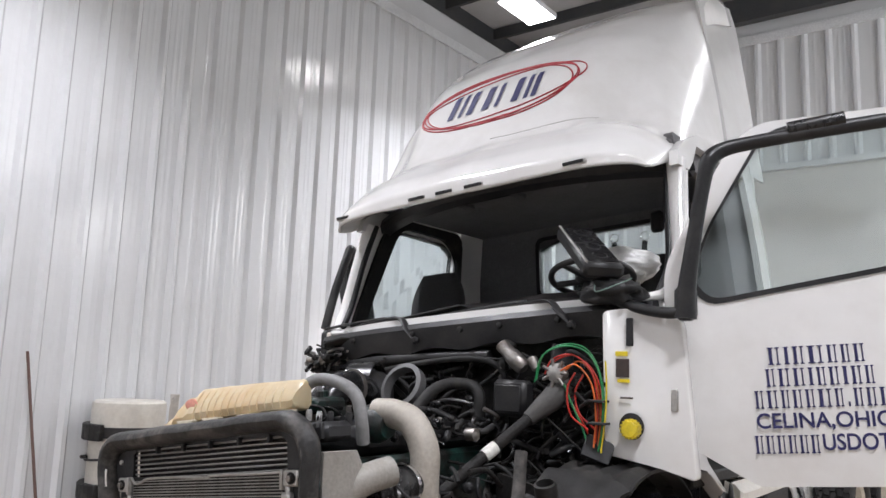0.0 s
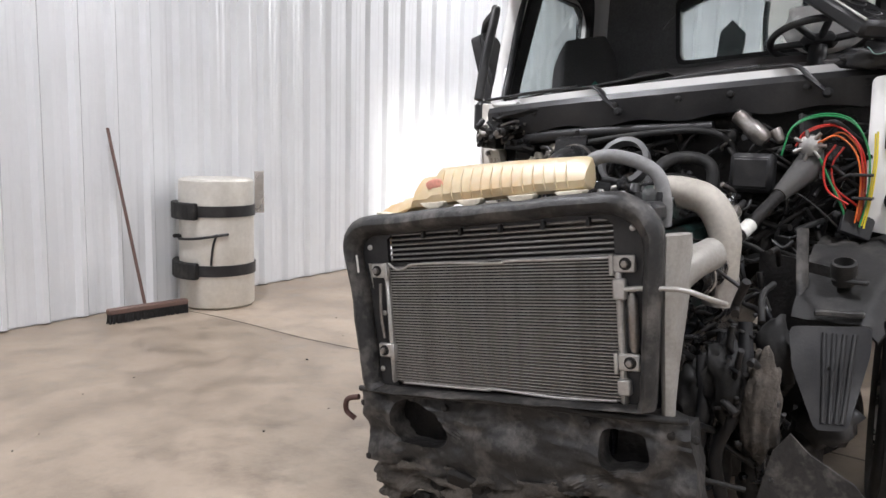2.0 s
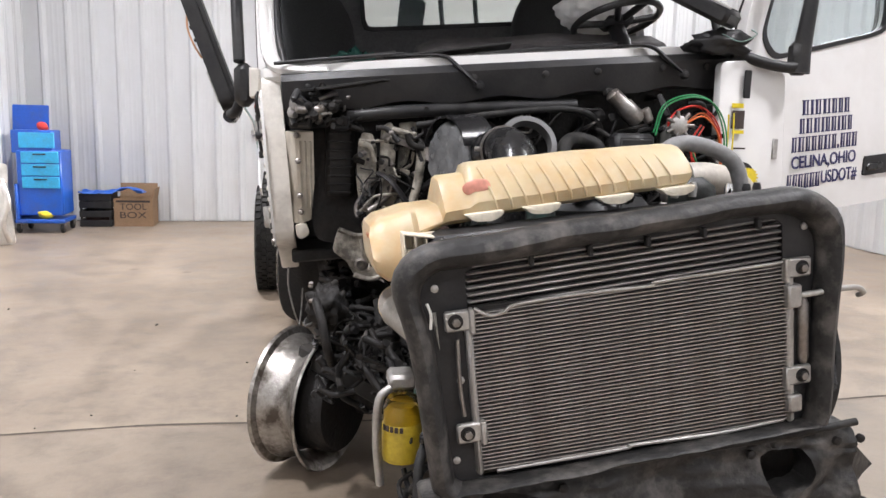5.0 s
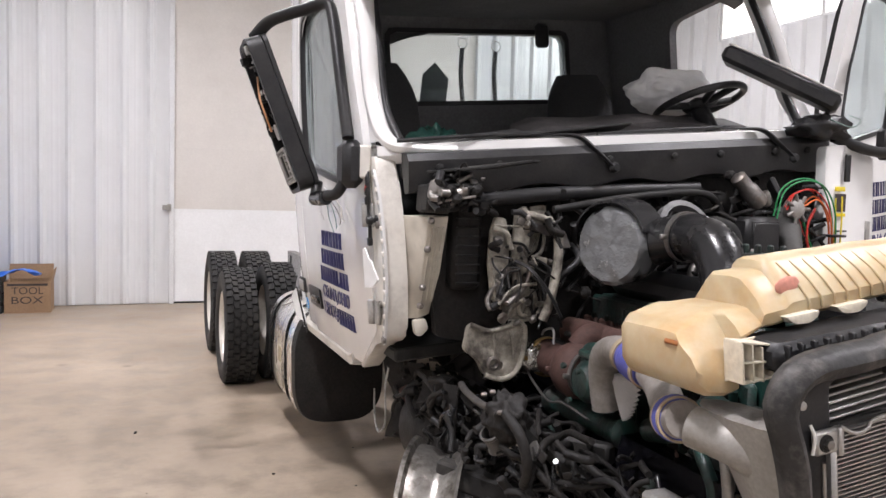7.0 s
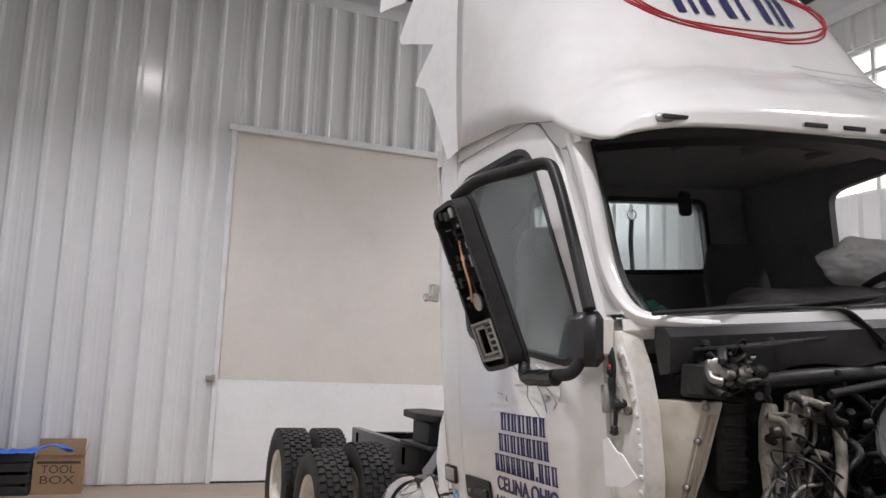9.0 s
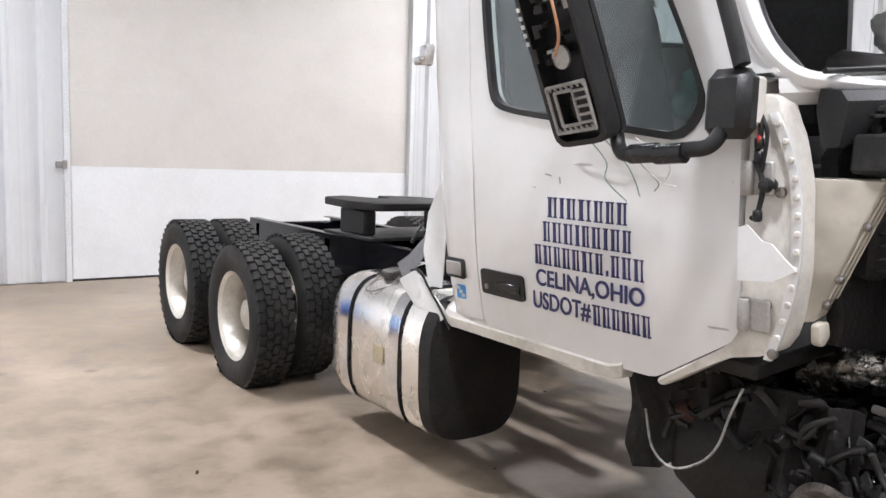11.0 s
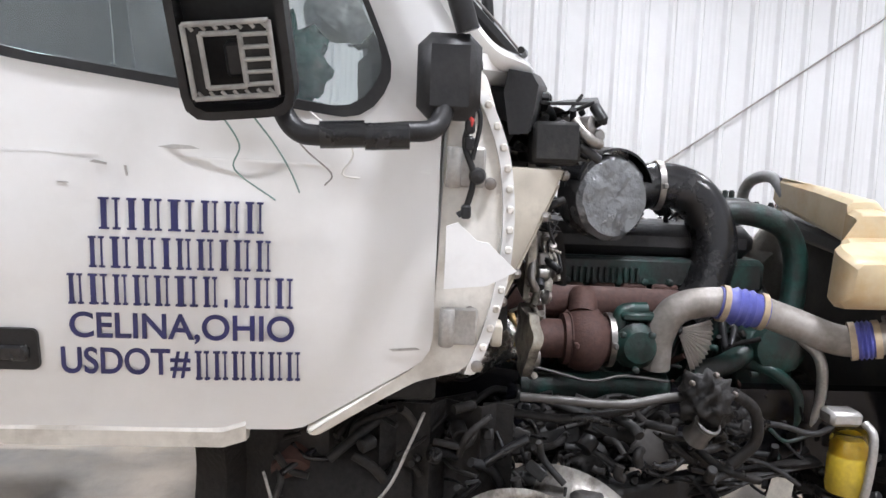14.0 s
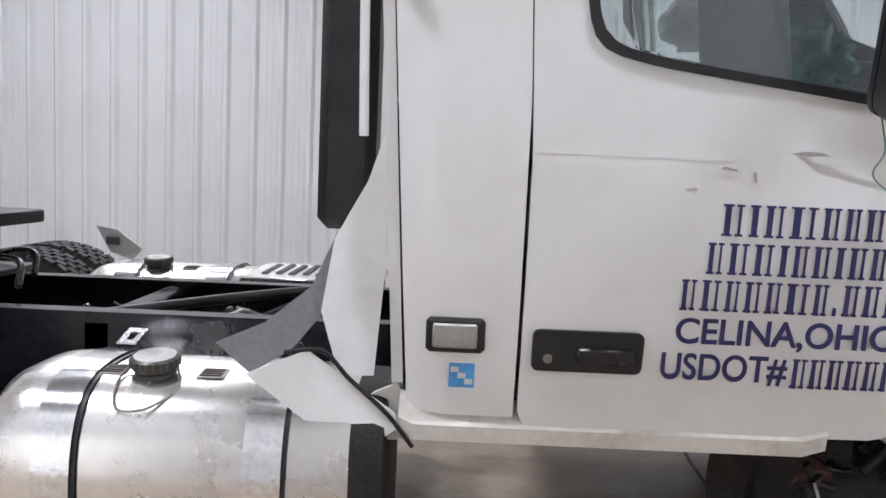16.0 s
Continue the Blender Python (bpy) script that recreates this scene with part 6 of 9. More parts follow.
def fuel_tanks():
    for sign in (-1, 1):
        y0, y1 = (1.95, 3.0) if sign < 0 else (2.75, 3.55)
        if sign < 0:
            cx, cz, w, h = -0.83, 0.515, 0.30, 0.375
        else:
            cx, cz, w, h = 0.86, 0.60, 0.30, 0.36
        bm = bmesh.new()
        rings = []
        ys = [y0, y0 + 0.004, y0 + 0.03, y0 + 0.09, y0 + 0.1, y1 - 0.1, y1 - 0.06, y1 - 0.025, y1 - 0.004, y1]
        ss = [0.93, 0.965, 0.985, 0.99, 1.0, 1.0, 0.99, 0.96, 0.91, 0.84]
        for y, s in zip(ys, ss):
            ring = []
            for k in range(40):
                a = 2 * math.pi * k / 40
                c, q = math.cos(a), math.sin(a)
                ring.append(bm.verts.new((cx + s * w * math.copysign(abs(c) ** 0.62, c), y, cz + s * h * math.copysign(abs(q) ** 0.62, q))))
            rings.append(ring)
        for i, (a, b) in enumerate(zip(rings, rings[1:])):
            for j in range(40):
                # The front cap, and the passenger tank's first rings, take the black material.
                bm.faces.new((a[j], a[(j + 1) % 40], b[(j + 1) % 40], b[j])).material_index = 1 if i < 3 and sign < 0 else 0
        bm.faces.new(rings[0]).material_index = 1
        bm.faces.new(rings[-1])
        if sign < 0:
            for v in bm.verts:
                v.co += Vector((0.010, 0.004, 0.008)) * noise.noise(v.co * 5)
        tank = part("fuel_tank", bm, [ALU, GREASE], TRUCK, "dented aluminium fuel tank with two straps, its front end black" if sign < 0 else "aluminium fuel tank with a perforated step")
        for y in ((y0 + 0.31, y1 - 0.2) if sign < 0 else (y0 + 0.16, y1 - 0.2)):
            for width, lift, mat, nm, lab in ((0.1, 0.012, CHROME, "strap", "polished tank strap"), (0.1, 0.006, BLACK, "strap_liner", "black rubber strap liner")):
                sb = bmesh.new()
                rr = []
                for k in range(40):
                    a = 2 * math.pi * k / 40
                    c, q = math.cos(a), math.sin(a)
                    px, pz = cx + (w + lift) * math.copysign(abs(c) ** 0.62, c), cz + (h + lift) * math.copysign(abs(q) ** 0.62, q)
                    rr.append((sb.verts.new((px, y - width / 2 - (0.013 if nm == "strap_liner" else 0), pz)), sb.verts.new((px, y + width / 2 - (0.013 if nm == "strap_liner" else 0), pz))))
                for k in range(40):
                    a, b = rr[k], rr[(k + 1) % 40]
                    sb.faces.new((a[0], b[0], b[1], a[1]))
                part(nm, sb, mat, tank, lab)
        # filler cap with its retaining wire, label plates
        yc = (y0 + y1) / 2 + (0.13 if sign < 0 else 0.08)
        top = cz + h - 0.003
        bm = lathe([(0.05, 0), (0.056, 0.006), (0.056, 0.018), (0.05, 0.022), (0.062, 0.026), (0.064, 0.034), (0.064, 0.056), (0.057, 0.062), (0.04, 0.06), (0.0, 0.058)], 28, m=at(cx - 0.1, yc, top - 0.012, Matrix.Rotation(radians(-8), 4, "Y")))
        cap = part("filler_cap", bm, CAPDARK, tank, "dark knurled fuel cap")
        for k in range(22):
            a = 2 * math.pi * k / 22
            part("grip", box(cx - 0.106 + 0.064 * math.cos(a), yc + 0.064 * math.sin(a), top + 0.032 + 0.009 * math.cos(a), 0.007, 0.007, 0.022, 0), CAPDARK, cap)
        part("wire_loop", tube([(cx - 0.1, yc - 0.06, top + 0.02), (cx - 0.18, yc - 0.09, top - 0.02), (cx - 0.25, yc - 0.03, top - 0.06), (cx - 0.25, yc + 0.05, top - 0.06), (cx - 0.17, yc + 0.075, top - 0.01), (cx - 0.1, yc + 0.065, top + 0.02)], 0.004, 8), STEEL, cap, "thin steel retaining wire")
        for y in (yc + 0.11, yc - 0.16):
            label = part("label_plate", box(cx - 0.1, y, top + 0.001, 0.075, 0.075, 0.003, 0.001, (0, -5, 0)), LABELGREY, tank, "worn grey label")
            for k in range(4):
                part("text_bar", box(cx - 0.126 + 0.017 * k, y, top + 0.0022 + 0.0015 * k, 0.005, 0.06, 0.003, 0, (0, -5, 0)), INK, label)
        if sign < 0:
            part("label_plate", box(cx - w - 0.003, y0 + 0.47, cz + 0.0, 0.006, 0.1, 0.1, 0.001), surface("tan_label", (0.5, 0.42, 0.28), 0.6), tank, "small tan label")
            part("strap_hook", framed([(-0.05, -0.03), (-0.05, 0.03), (0.05, 0.03), (0.05, -0.03)], [(-0.03, -0.012), (-0.03, 0.012), (0.025, 0.012), (0.025, -0.012)], lambda u, v, w: Vector((cx + 0.17 + u, y1 - 0.22 + v, cz + h + 0.03 + 0.25 * u + w)), 0.006, 2, 32), CHROME, tank, "bright slotted strap end")
            part("sensor", lathe([(0.025, 0), (0.025, 0.04), (0.012, 0.06)], 12, m=at(cx + 0.1, y0 + 0.3, cz + h - 0.01)), BLACK, tank, "black tank sensor")
            part("sensor_wire", tube([(cx + 0.1, y0 + 0.3, cz + h + 0.05), (cx + 0.12, y0 + 0.26, cz + h + 0.15), (cx + 0.2, y0 + 0.2, cz + h + 0.25), (cx + 0.38, y0 + 0.2, cz + h + 0.1)], 0.006, 6), BLACK, tank, "black wire")
        else:
            bm = box(cx - 0.02, y0 - 0.3, cz + h - 0.02, 0.58, 0.66, 0.03, 0.006)
            for i in range(9):
                for j in range(7):
                    add_lathe(bm, [(0.02, 0.016), (0.016, 0.022), (0.008, 0.02)], 8, m=at(cx - 0.17 + 0.055 * j + 0.02 * (i % 2), y0 - 0.58 + 0.065 * i, cz + h - 0.02), mat=1)
            part("step", bm, [ALU, BLACK], tank, "bright perforated step plate")
            part("step_frame", box(cx + 0.02, y0 - 0.32, cz + h - 0.3, 0.46, 0.58, 0.5, 0.02), BLACK, tank, "black battery box under the step")


cab()
cab_door(-1, LEAN)
roof_fairing()
HINGE = LEAN.inverted() @ Vector((1.28, 0.10, 1.5))
OPEN = at(-0.045, 0, 0.09) @ LEAN @ at(HINGE.x, HINGE.y, 0) @ Matrix.Rotation(radians(-70), 4, "Z") @ at(-side_x(1.5, 1, 0.32) , -0.318, 0)
cab_door(1, OPEN, True)
radiator()
rear_wheels()
chassis()
fuel_tanks()


# ---- engine bay, front axle, interior and other parts of the truck ----
def clutter(name, label, low, high, count, seed, mats, size=(0.015, 0.06), hoses=0.72):
    """Small brackets, housings, hoses and bolts, mixed together in one space, as greasy machinery shows."""
    rnd = random.Random(seed)
    bm = bmesh.new()
    pick = lambda: Vector([rnd.uniform(a, b) for a, b in zip(low, high)])  # noqa: E731
    for k in range(count):
        p, kind, mat = pick(), rnd.random(), rnd.randrange(len(mats))
        s = rnd.uniform(*size)
        if kind < hoses:
            q = p + Vector((rnd.uniform(-1, 1), rnd.uniform(-1, 1), rnd.uniform(-0.7, 0.7))) * (s * 5 + 0.03)
            q = Vector([min(max(c, a), b) for c, a, b in zip(q, low, high)])
            mid = (p + q) / 2 + Vector((rnd.uniform(-1, 1), rnd.uniform(-1, 1), rnd.uniform(-1, 1))) * s
            if (q - p).length > 0.02:
                add_tube(bm, [p, mid, q], rnd.uniform(0.004, 0.016), 10, 4, mat=mat)
        elif kind < hoses + 0.12:
            add_box(bm, *p, s * rnd.uniform(0.15, 0.4), s * rnd.uniform(0.6, 1.8), s * rnd.uniform(0.4, 1.4), 0.004, (rnd.uniform(-25, 25), rnd.uniform(-25, 25), rnd.uniform(-90, 90)), mat)
        else:
            r, h = s * rnd.uniform(0.25, 0.6), s * rnd.uniform(0.3, 1.2)
            turn = Euler([rnd.uniform(0, 3), rnd.uniform(0, 3), rnd.uniform(0, 3)]).to_matrix().to_4x4()
            add_lathe(bm, [(r * 0.8, -h / 2), (r, -h / 2 + 0.004), (r, h / 2 - 0.004), (r * 0.7, h / 2), (r * 0.35, h / 2 + 0.008)], 14, m=at(*p, turn), mat=mat)
    ob = part(name, bm, mats, TRUCK, label)
    return tagged(ob, kind="stuff")


def crumple(center, size, amount, scale, material, name, parent, label, sub=4, seed=0.0):
    bm = bmesh.new()
    bmesh.ops.create_icosphere(bm, subdivisions=sub, radius=1)
    for v in bm.verts:
        q = v.co * scale + Vector((seed, seed * 2, 0))
        r = 1 + amount * noise.noise(q) + amount * 0.5 * abs(noise.noise(q * 2.7))
        v.co = Vector((v.co.x * size[0] * r, v.co.y * size[1] * r, v.co.z * size[2] * r))
    bm.transform(at(*center))
    ob = part(name, bm, material, parent, label)
    ob.data.set_sharp_from_angle(angle=math.pi)
    return ob


def band(points_at, radius, width, material, name, parent, label, axis):
    """A clamp band round a pipe at a place, along an axis."""
    d = Vector(axis).normalized()
    m = at(*points_at, d.to_track_quat("Z", "Y").to_matrix().to_4x4())
    bm = lathe([(radius, -width / 2), (radius + 0.006, -width / 2), (radius + 0.006, width / 2), (radius, width / 2)], 28, True, m)
    b2 = box(0, 0, 0, 0.03, 0.02, width * 0.8, 0.004)
    b2.transform(m @ at(radius + 0.014, 0, 0))
    me = bpy.data.meshes.new("tmp")
    b2.to_mesh(me)
    b2.free()
    bm.from_mesh(me)
    bpy.data.meshes.remove(me)
    return part(name, bm, material, parent, label)


def engine():
    # block, head and rocker cover
    bm = bmesh.new()
    add_box(bm, 0.08, -0.52, 0.86, 0.5, 1.02, 0.5, 0.03)
    add_box(bm, 0.06, -0.5, 1.15, 0.5, 1.0, 0.13, 0.02)
    block = part("engine_block", bm, GREEN, TRUCK, "grimy green diesel engine block")
    for k in range(6):
        part("block_rib", box(-0.185, -0.1 - 0.16 * k, 0.86, 0.04, 0.1, 0.36, 0.02), GREEN, block, "green block rib")
    bm = bmesh.new()
    add_box(bm, -0.2, -0.37, 1.16, 0.03, 0.74, 0.105, 0.01)
    for k in range(8):
        add_lathe(bm, [(0.014, 0), (0.014, 0.012), (0.007, 0.016)], 8, m=at(-0.213, -0.03 - 0.098 * k, 1.125, ALONG_X.inverted()))
    for k in range(11):
        add_box(bm, -0.222, -0.25 - 0.024 * k, 1.15, 0.016, 0.012, 0.055, 0.003)
    part("engine_rail", bm, GREEN, block, "green ribbed side cover")
    part("rocker_cover", box(0.06, -0.5, 1.275, 0.46, 0.94, 0.13, 0.045), BLACK, block, "black rocker cover")
    bm = lathe([(0.02, 0), (0.14, 0.0), (0.16, 0.03), (0.14, 0.06), (0.06, 0.08), (0.06, 0.14), (0.02, 0.15)], 32, m=at(0.05, -1.04, 0.95, ALONG_Y.inverted()))
    part("fan_hub", bm, GREASE, block, "greasy fan hub")
    # charge pipe and rusty exhaust side
    man = part("exhaust_manifold", tube([(-0.3, 0.03, 1.05), (-0.31, -0.2, 1.06), (-0.3, -0.62, 1.05)], 0.05, 14, 6, flat=1.2), RUST, block, "rusty brown exhaust manifold")
    for k in range(6):
        part("manifold_port", tube([(-0.19, 0.0 - 0.12 * k, 1.075), (-0.31, -0.02 - 0.12 * k, 1.055)], 0.036, 12, curved=False), RUST, man, "rusty manifold branch")
        part("flange", box(-0.215, 0.0 - 0.12 * k, 1.075, 0.02, 0.1, 0.085, 0.008), RUST, man, "rusty flange")
    bm = lathe([(0.07, -0.02), (0.074, 0.0), (0.068, 0.012), (0.07, 0.1), (0.068, 0.185), (0.09, 0.19), (0.09, 0.21), (0.1, 0.218), (0.112, 0.245), (0.115, 0.28), (0.108, 0.315), (0.085, 0.335), (0.075, 0.36), (0.04, 0.365)], 32, m=at(-0.42, 0.02, 0.945, ALONG_Y.inverted()))
    add_tube(bm, [(-0.42, -0.24, 1.03), (-0.38, -0.25, 1.075), (-0.32, -0.25, 1.07)], 0.05, 14, 5)
    turbo = part("turbocharger", bm, RUST, TRUCK, "rusty brown turbocharger")
    for y, mat, lab in ((0.01, surface("brass_clamp", (0.45, 0.3, 0.12), 0.4, 0.8), "brass-coloured clamp"), (-0.2, RUST, "rusty clamp"), (-0.335, STEEL, "steel clamp")):
        band((-0.42, y, 0.945), 0.08 if y > -0.1 else 0.09, 0.02, mat, "clamp", turbo, lab, (0, 1, 0))
    bm = tube([(-0.43, 0.01, 0.945), (-0.5, 0.09, 0.935), (-0.56, 0.18, 0.91), (-0.5, 0.3, 0.86), (-0.46, 0.42, 0.8)], 0.072, 28, 10)
    for v in bm.verts:
        v.co += Vector((noise.noise(v.co * 25), noise.noise(v.co * 25 + Vector((3, 0, 0))), noise.noise(v.co * 25 + Vector((0, 5, 0))))) * 0.012
    part("exhaust_pipe", bm, FOIL, TRUCK, "foil-wrapped exhaust pipe")
    bm = lathe([(0.05, -0.02), (0.075, -0.01), (0.08, 0.03), (0.055, 0.06), (0.02, 0.065)], 24, m=at(-0.46, -0.42, 0.94, ALONG_X.inverted()))
    add_box(bm, -0.42, -0.43, 0.94, 0.1, 0.13, 0.17, 0.025)
    add_tube(bm, [(-0.46, -0.37, 0.98), (-0.45, -0.37, 1.05), (-0.44, -0.46, 1.06)], 0.025, 12)
    add_box(bm, -0.47, -0.42, 1.04, 0.05, 0.12, 0.03, 0.008)
    for y, z in ((-0.35, 0.99), (-0.45, 0.99), (-0.4, 0.87)):
        add_lathe(bm, [(0.012, 0), (0.012, 0.016), (0.006, 0.02)], 8, m=at(-0.54, y, z, ALONG_X.inverted()))
    part("turbo_actuator", bm, GREEN, turbo, "green turbo actuator")
    # aluminium charge pipe with blue hose joints
    path = [(-0.45, -0.5, 0.86), (-0.47, -0.5, 0.97), (-0.49, -0.54, 1.065), (-0.5, -0.64, 1.1), (-0.51, -0.77, 1.095), (-0.54, -0.92, 1.05), (-0.6, -1.05, 1.005), (-0.645, -1.13, 1.01), (-0.67, -1.2, 1.03)]
    pipe = part("charge_pipe", tube(path, 0.052, 22, 8), surface("dull_pipe", (0.3, 0.275, 0.25), 0.55, 0.3, (0.13, 0.11, 0.09), 0.65, 7), TRUCK, "dull aluminium charge-air pipe")
    for a, b in (((-0.505, -0.685, 1.102), (-0.525, -0.845, 1.075)), ((-0.622, -1.09, 1.003), (-0.658, -1.17, 1.02))):
        a, b = Vector(a), Vector(b)
        d = b - a
        bm = bmesh.new()
        add_tube(bm, [a + d * t for t in (0, 0.18, 0.26, 0.34, 0.42, 0.5, 0.58, 0.66, 0.74, 0.82, 1)], 0.06, 22, curved=False, radii=[0.056, 0.058, 0.058, 0.066, 0.058, 0.066, 0.058, 0.066, 0.058, 0.058, 0.056])
        part("hose_joint", bm, BLUEHOSE, pipe, "blue ribbed silicone hose joint")
        for t in (0.1, 0.9):
            band(a + d * t, 0.058, 0.02, surface("tan_hose_band", (0.42, 0.33, 0.22), 0.5), "clamp", pipe, "tan hose band", d)
    # intake duct: a taped-over mouth, a clamp and a black elbow
    d = Vector((-0.92, -0.36, 0.02)).normalized()
    m = at(-0.33, -0.33, 1.44, d.to_track_quat("Z", "Y").to_matrix().to_4x4())
    duct = part("air_duct", lathe([(0.10, -0.16), (0.135, -0.12), (0.145, -0.03), (0.145, 0.02), (0.14, 0.03)], 36, m=m), BLACK, TRUCK, "black intake duct housing")
    bm = lathe([(0.15, -0.07), (0.155, -0.02), (0.152, 0.025), (0.135, 0.042), (0.09, 0.04), (0.05, 0.047), (0.02, 0.042), (0.0, 0.043)], 40, m=m)
    for v in bm.verts:
        v.co += d * (0.010 * noise.noise(v.co * 28) + 0.004 * noise.noise(v.co * 70))
    part("tape_cover", bm, TAPE, duct, "wrinkled grey duct tape over the duct's mouth")
    bm = bmesh.new()
    ring = []
    for k in range(15):
        a = radians(20 + 140 * k / 14)
        p0 = m @ Vector((0, 0, 0))
        side = Vector((0.36, -0.92, 0)).normalized()
        q = p0 + side * (0.165 * math.cos(a)) * -1 + Vector((0, 0, 0.165 * math.sin(a)))
        ring.append((bm.verts.new(q + d * 0.05), bm.verts.new(q - d * 0.1 + Vector((0, 0, 0.012))), bm.verts.new(q - d * 0.1 + Vector((0, 0, 0.022))), bm.verts.new(q + d * 0.05 + Vector((0, 0, 0.01)))))
    for a, b in zip(ring, ring[1:]):
        for j in range(4):
            bm.faces.new((a[j], a[(j + 1) % 4], b[(j + 1) % 4], b[j]))
    bm.faces.new(ring[0])
    bm.faces.new(ring[-1])
    part("rubber_skirt", bm, HOSE, duct, "black rubber skirt over the duct")
    path = [(-0.22, -0.42, 1.46), (-0.18, -0.53, 1.487), (-0.17, -0.62, 1.487), (-0.17, -0.71, 1.45), (-0.18, -0.775, 1.35), (-0.2, -0.785, 1.22), (-0.22, -0.735, 1.07), (-0.25, -0.66, 0.99)]
    elbow = part("intake_elbow", tube(path, 0.085, 26, 8), HOSE, TRUCK, "shiny black intake elbow")
    for p in ((-0.175, -0.555, 1.488),):
        band(p, 0.088, 0.022, STEEL, "clamp", elbow, "steel hose clamp", (0, 1, 0))
    # green coolant pipes and housings at the front of the engine
    bm = tube([(-0.1, -0.7, 1.38), (-0.15, -0.82, 1.395), (-0.17, -0.95, 1.39), (-0.18, -1.06, 1.345), (-0.18, -1.115, 1.24), (-0.19, -1.115, 1.1), (-0.22, -1.08, 0.96)], 0.046, 18, 8)
    coolant = part("coolant_pipe", bm, GREEN, TRUCK, "green coolant pipe")
    bm = bmesh.new()
    add_box(bm, -0.1, -0.84, 1.42, 0.14, 0.2, 0.06, 0.015)
    for k in range(5):
        add_lathe(bm, [(0.012, 0), (0.012, 0.03), (0.006, 0.035)], 8, m=at(-0.14 + 0.02 * k, -0.76 - 0.035 * k, 1.445))
    part("thermostat_housing", bm, GREEN, coolant, "green thermostat housing")
    part("oil_cooler", lathe([(0.03, 0), (0.06, 0.01), (0.065, 0.04), (0.052, 0.06), (0.05, 0.5), (0.06, 0.53), (0.03, 0.55)], 24, m=at(-0.4, -0.02, 0.775, ALONG_Y.inverted())), GREEN, TRUCK, "grimy green oil cooler")
    bm = bmesh.new()
    add_box(bm, -0.24, -0.97, 0.8, 0.2, 0.21, 0.33, 0.04)
    add_lathe(bm, [(0.07, 0), (0.075, 0.02), (0.075, 0.1), (0.06, 0.12)], 20, m=at(-0.33, -0.95, 0.62))
    add_tube(bm, [(-0.34, -0.88, 0.9), (-0.37, -0.78, 0.85), (-0.38, -0.66, 0.82)], 0.04, 14)
    add_lathe(bm, [(0.09, 0), (0.1, 0.02), (0.09, 0.06), (0.05, 0.08)], 20, m=at(-0.34, -0.98, 0.92, ALONG_X.inverted()))
    part("water_pump", bm, GREEN, TRUCK, "green water pump housing")
    part("side_pipe", tube([(-0.3, -0.85, 0.85), (-0.4, -0.95, 0.84), (-0.42, -1.04, 0.75), (-0.4, -1.02, 0.6), (-0.36, -0.9, 0.55)], 0.022, 12), GREEN, TRUCK, "green curved pipe")
    part("heater_hose", tube([(-0.4, -1.02, 0.98), (-0.44, -1.1, 0.9), (-0.43, -1.12, 0.75), (-0.4, -1.08, 0.6)], 0.02, 12), CAST, TRUCK, "grey hose")
    rail = surface("worn_grey_pipe", (0.085, 0.08, 0.075), 0.42, 0.3, (0.03, 0.027, 0.025), 0.7, 7)
    part("lower_rail", tube([(-0.8, 0.03, 0.845), (-0.83, -0.1, 0.845), (-0.835, -0.27, 0.838), (-0.83, -0.4, 0.858), (-0.82, -0.47, 0.862)], 0.014, 12), rail, TRUCK, "worn grey rail along the engine's side")
    part("lower_rail", tube([(-0.78, 0.05, 0.79), (-0.8, -0.1, 0.78), (-0.8, -0.25, 0.8), (-0.79, -0.36, 0.83)], 0.014, 12), GREASE, TRUCK, "dark rail along the engine's side")
    part("thin_pipe", tube([(-0.5, 0.02, 0.88), (-0.53, -0.1, 0.86), (-0.55, -0.25, 0.83), (-0.55, -0.36, 0.85), (-0.54, -0.52, 0.83)], 0.005, 10), rail, TRUCK, "thin steel pipe below the turbocharger")
    part("thin_pipe", tube([(-0.44, 0.02, 1.04), (-0.46, -0.04, 1.07), (-0.45, -0.09, 1.08), (-0.45, -0.1, 1.02)], 0.005, 10), CAST, TRUCK, "thin bent sensor pipe")
    # a broken casting with an open pipe mouth, standing out from the block
    m = at(-0.9, -0.5, 0.79, Matrix.Scale(0.68, 4) @ Matrix.Rotation(radians(-38), 4, "Y") @ Matrix.Rotation(radians(14), 4, "X"))
    bm = lathe([(0.062, -0.07), (0.052, -0.05), (0.05, 0.02), (0.058, 0.03), (0.058, 0.045), (0.046, 0.048), (0.042, 0.0), (0.04, -0.06)], 26, True, m=m)
    mouth = part("open_pipe", bm, rail, TRUCK, "open worn pipe mouth on a broken casting")
    part("plug", lathe([(0.05, -0.05), (0.05, -0.06), (0.0, -0.06)], 20, m=m), GREASE, mouth, "dark inside of the pipe")
    crumple((-0.86, -0.52, 0.86), (0.07, 0.07, 0.08), 0.55, 2.6, GREASE, "broken_casting", TRUCK, "broken greasy casting", 4, 2.0)
    for k, (y, z) in enumerate(((-0.45, 0.93), (-0.52, 0.955), (-0.58, 0.9))):
        part("stud", lathe([(0.014, 0), (0.014, 0.02), (0.007, 0.03)], 8, m=at(-0.91, y, z, ALONG_X.inverted() @ Matrix.Scale(0.6, 4))), STEEL, mouth, "bright stud")
    part("arm", tube([(-0.9, -0.58, 0.9), (-0.88, -0.66, 0.84), (-0.86, -0.68, 0.74), (-0.84, -0.62, 0.66)], 0.018, 10), GREASE, mouth, "bent greasy arm")
    bm = bmesh.new()
    fan = []
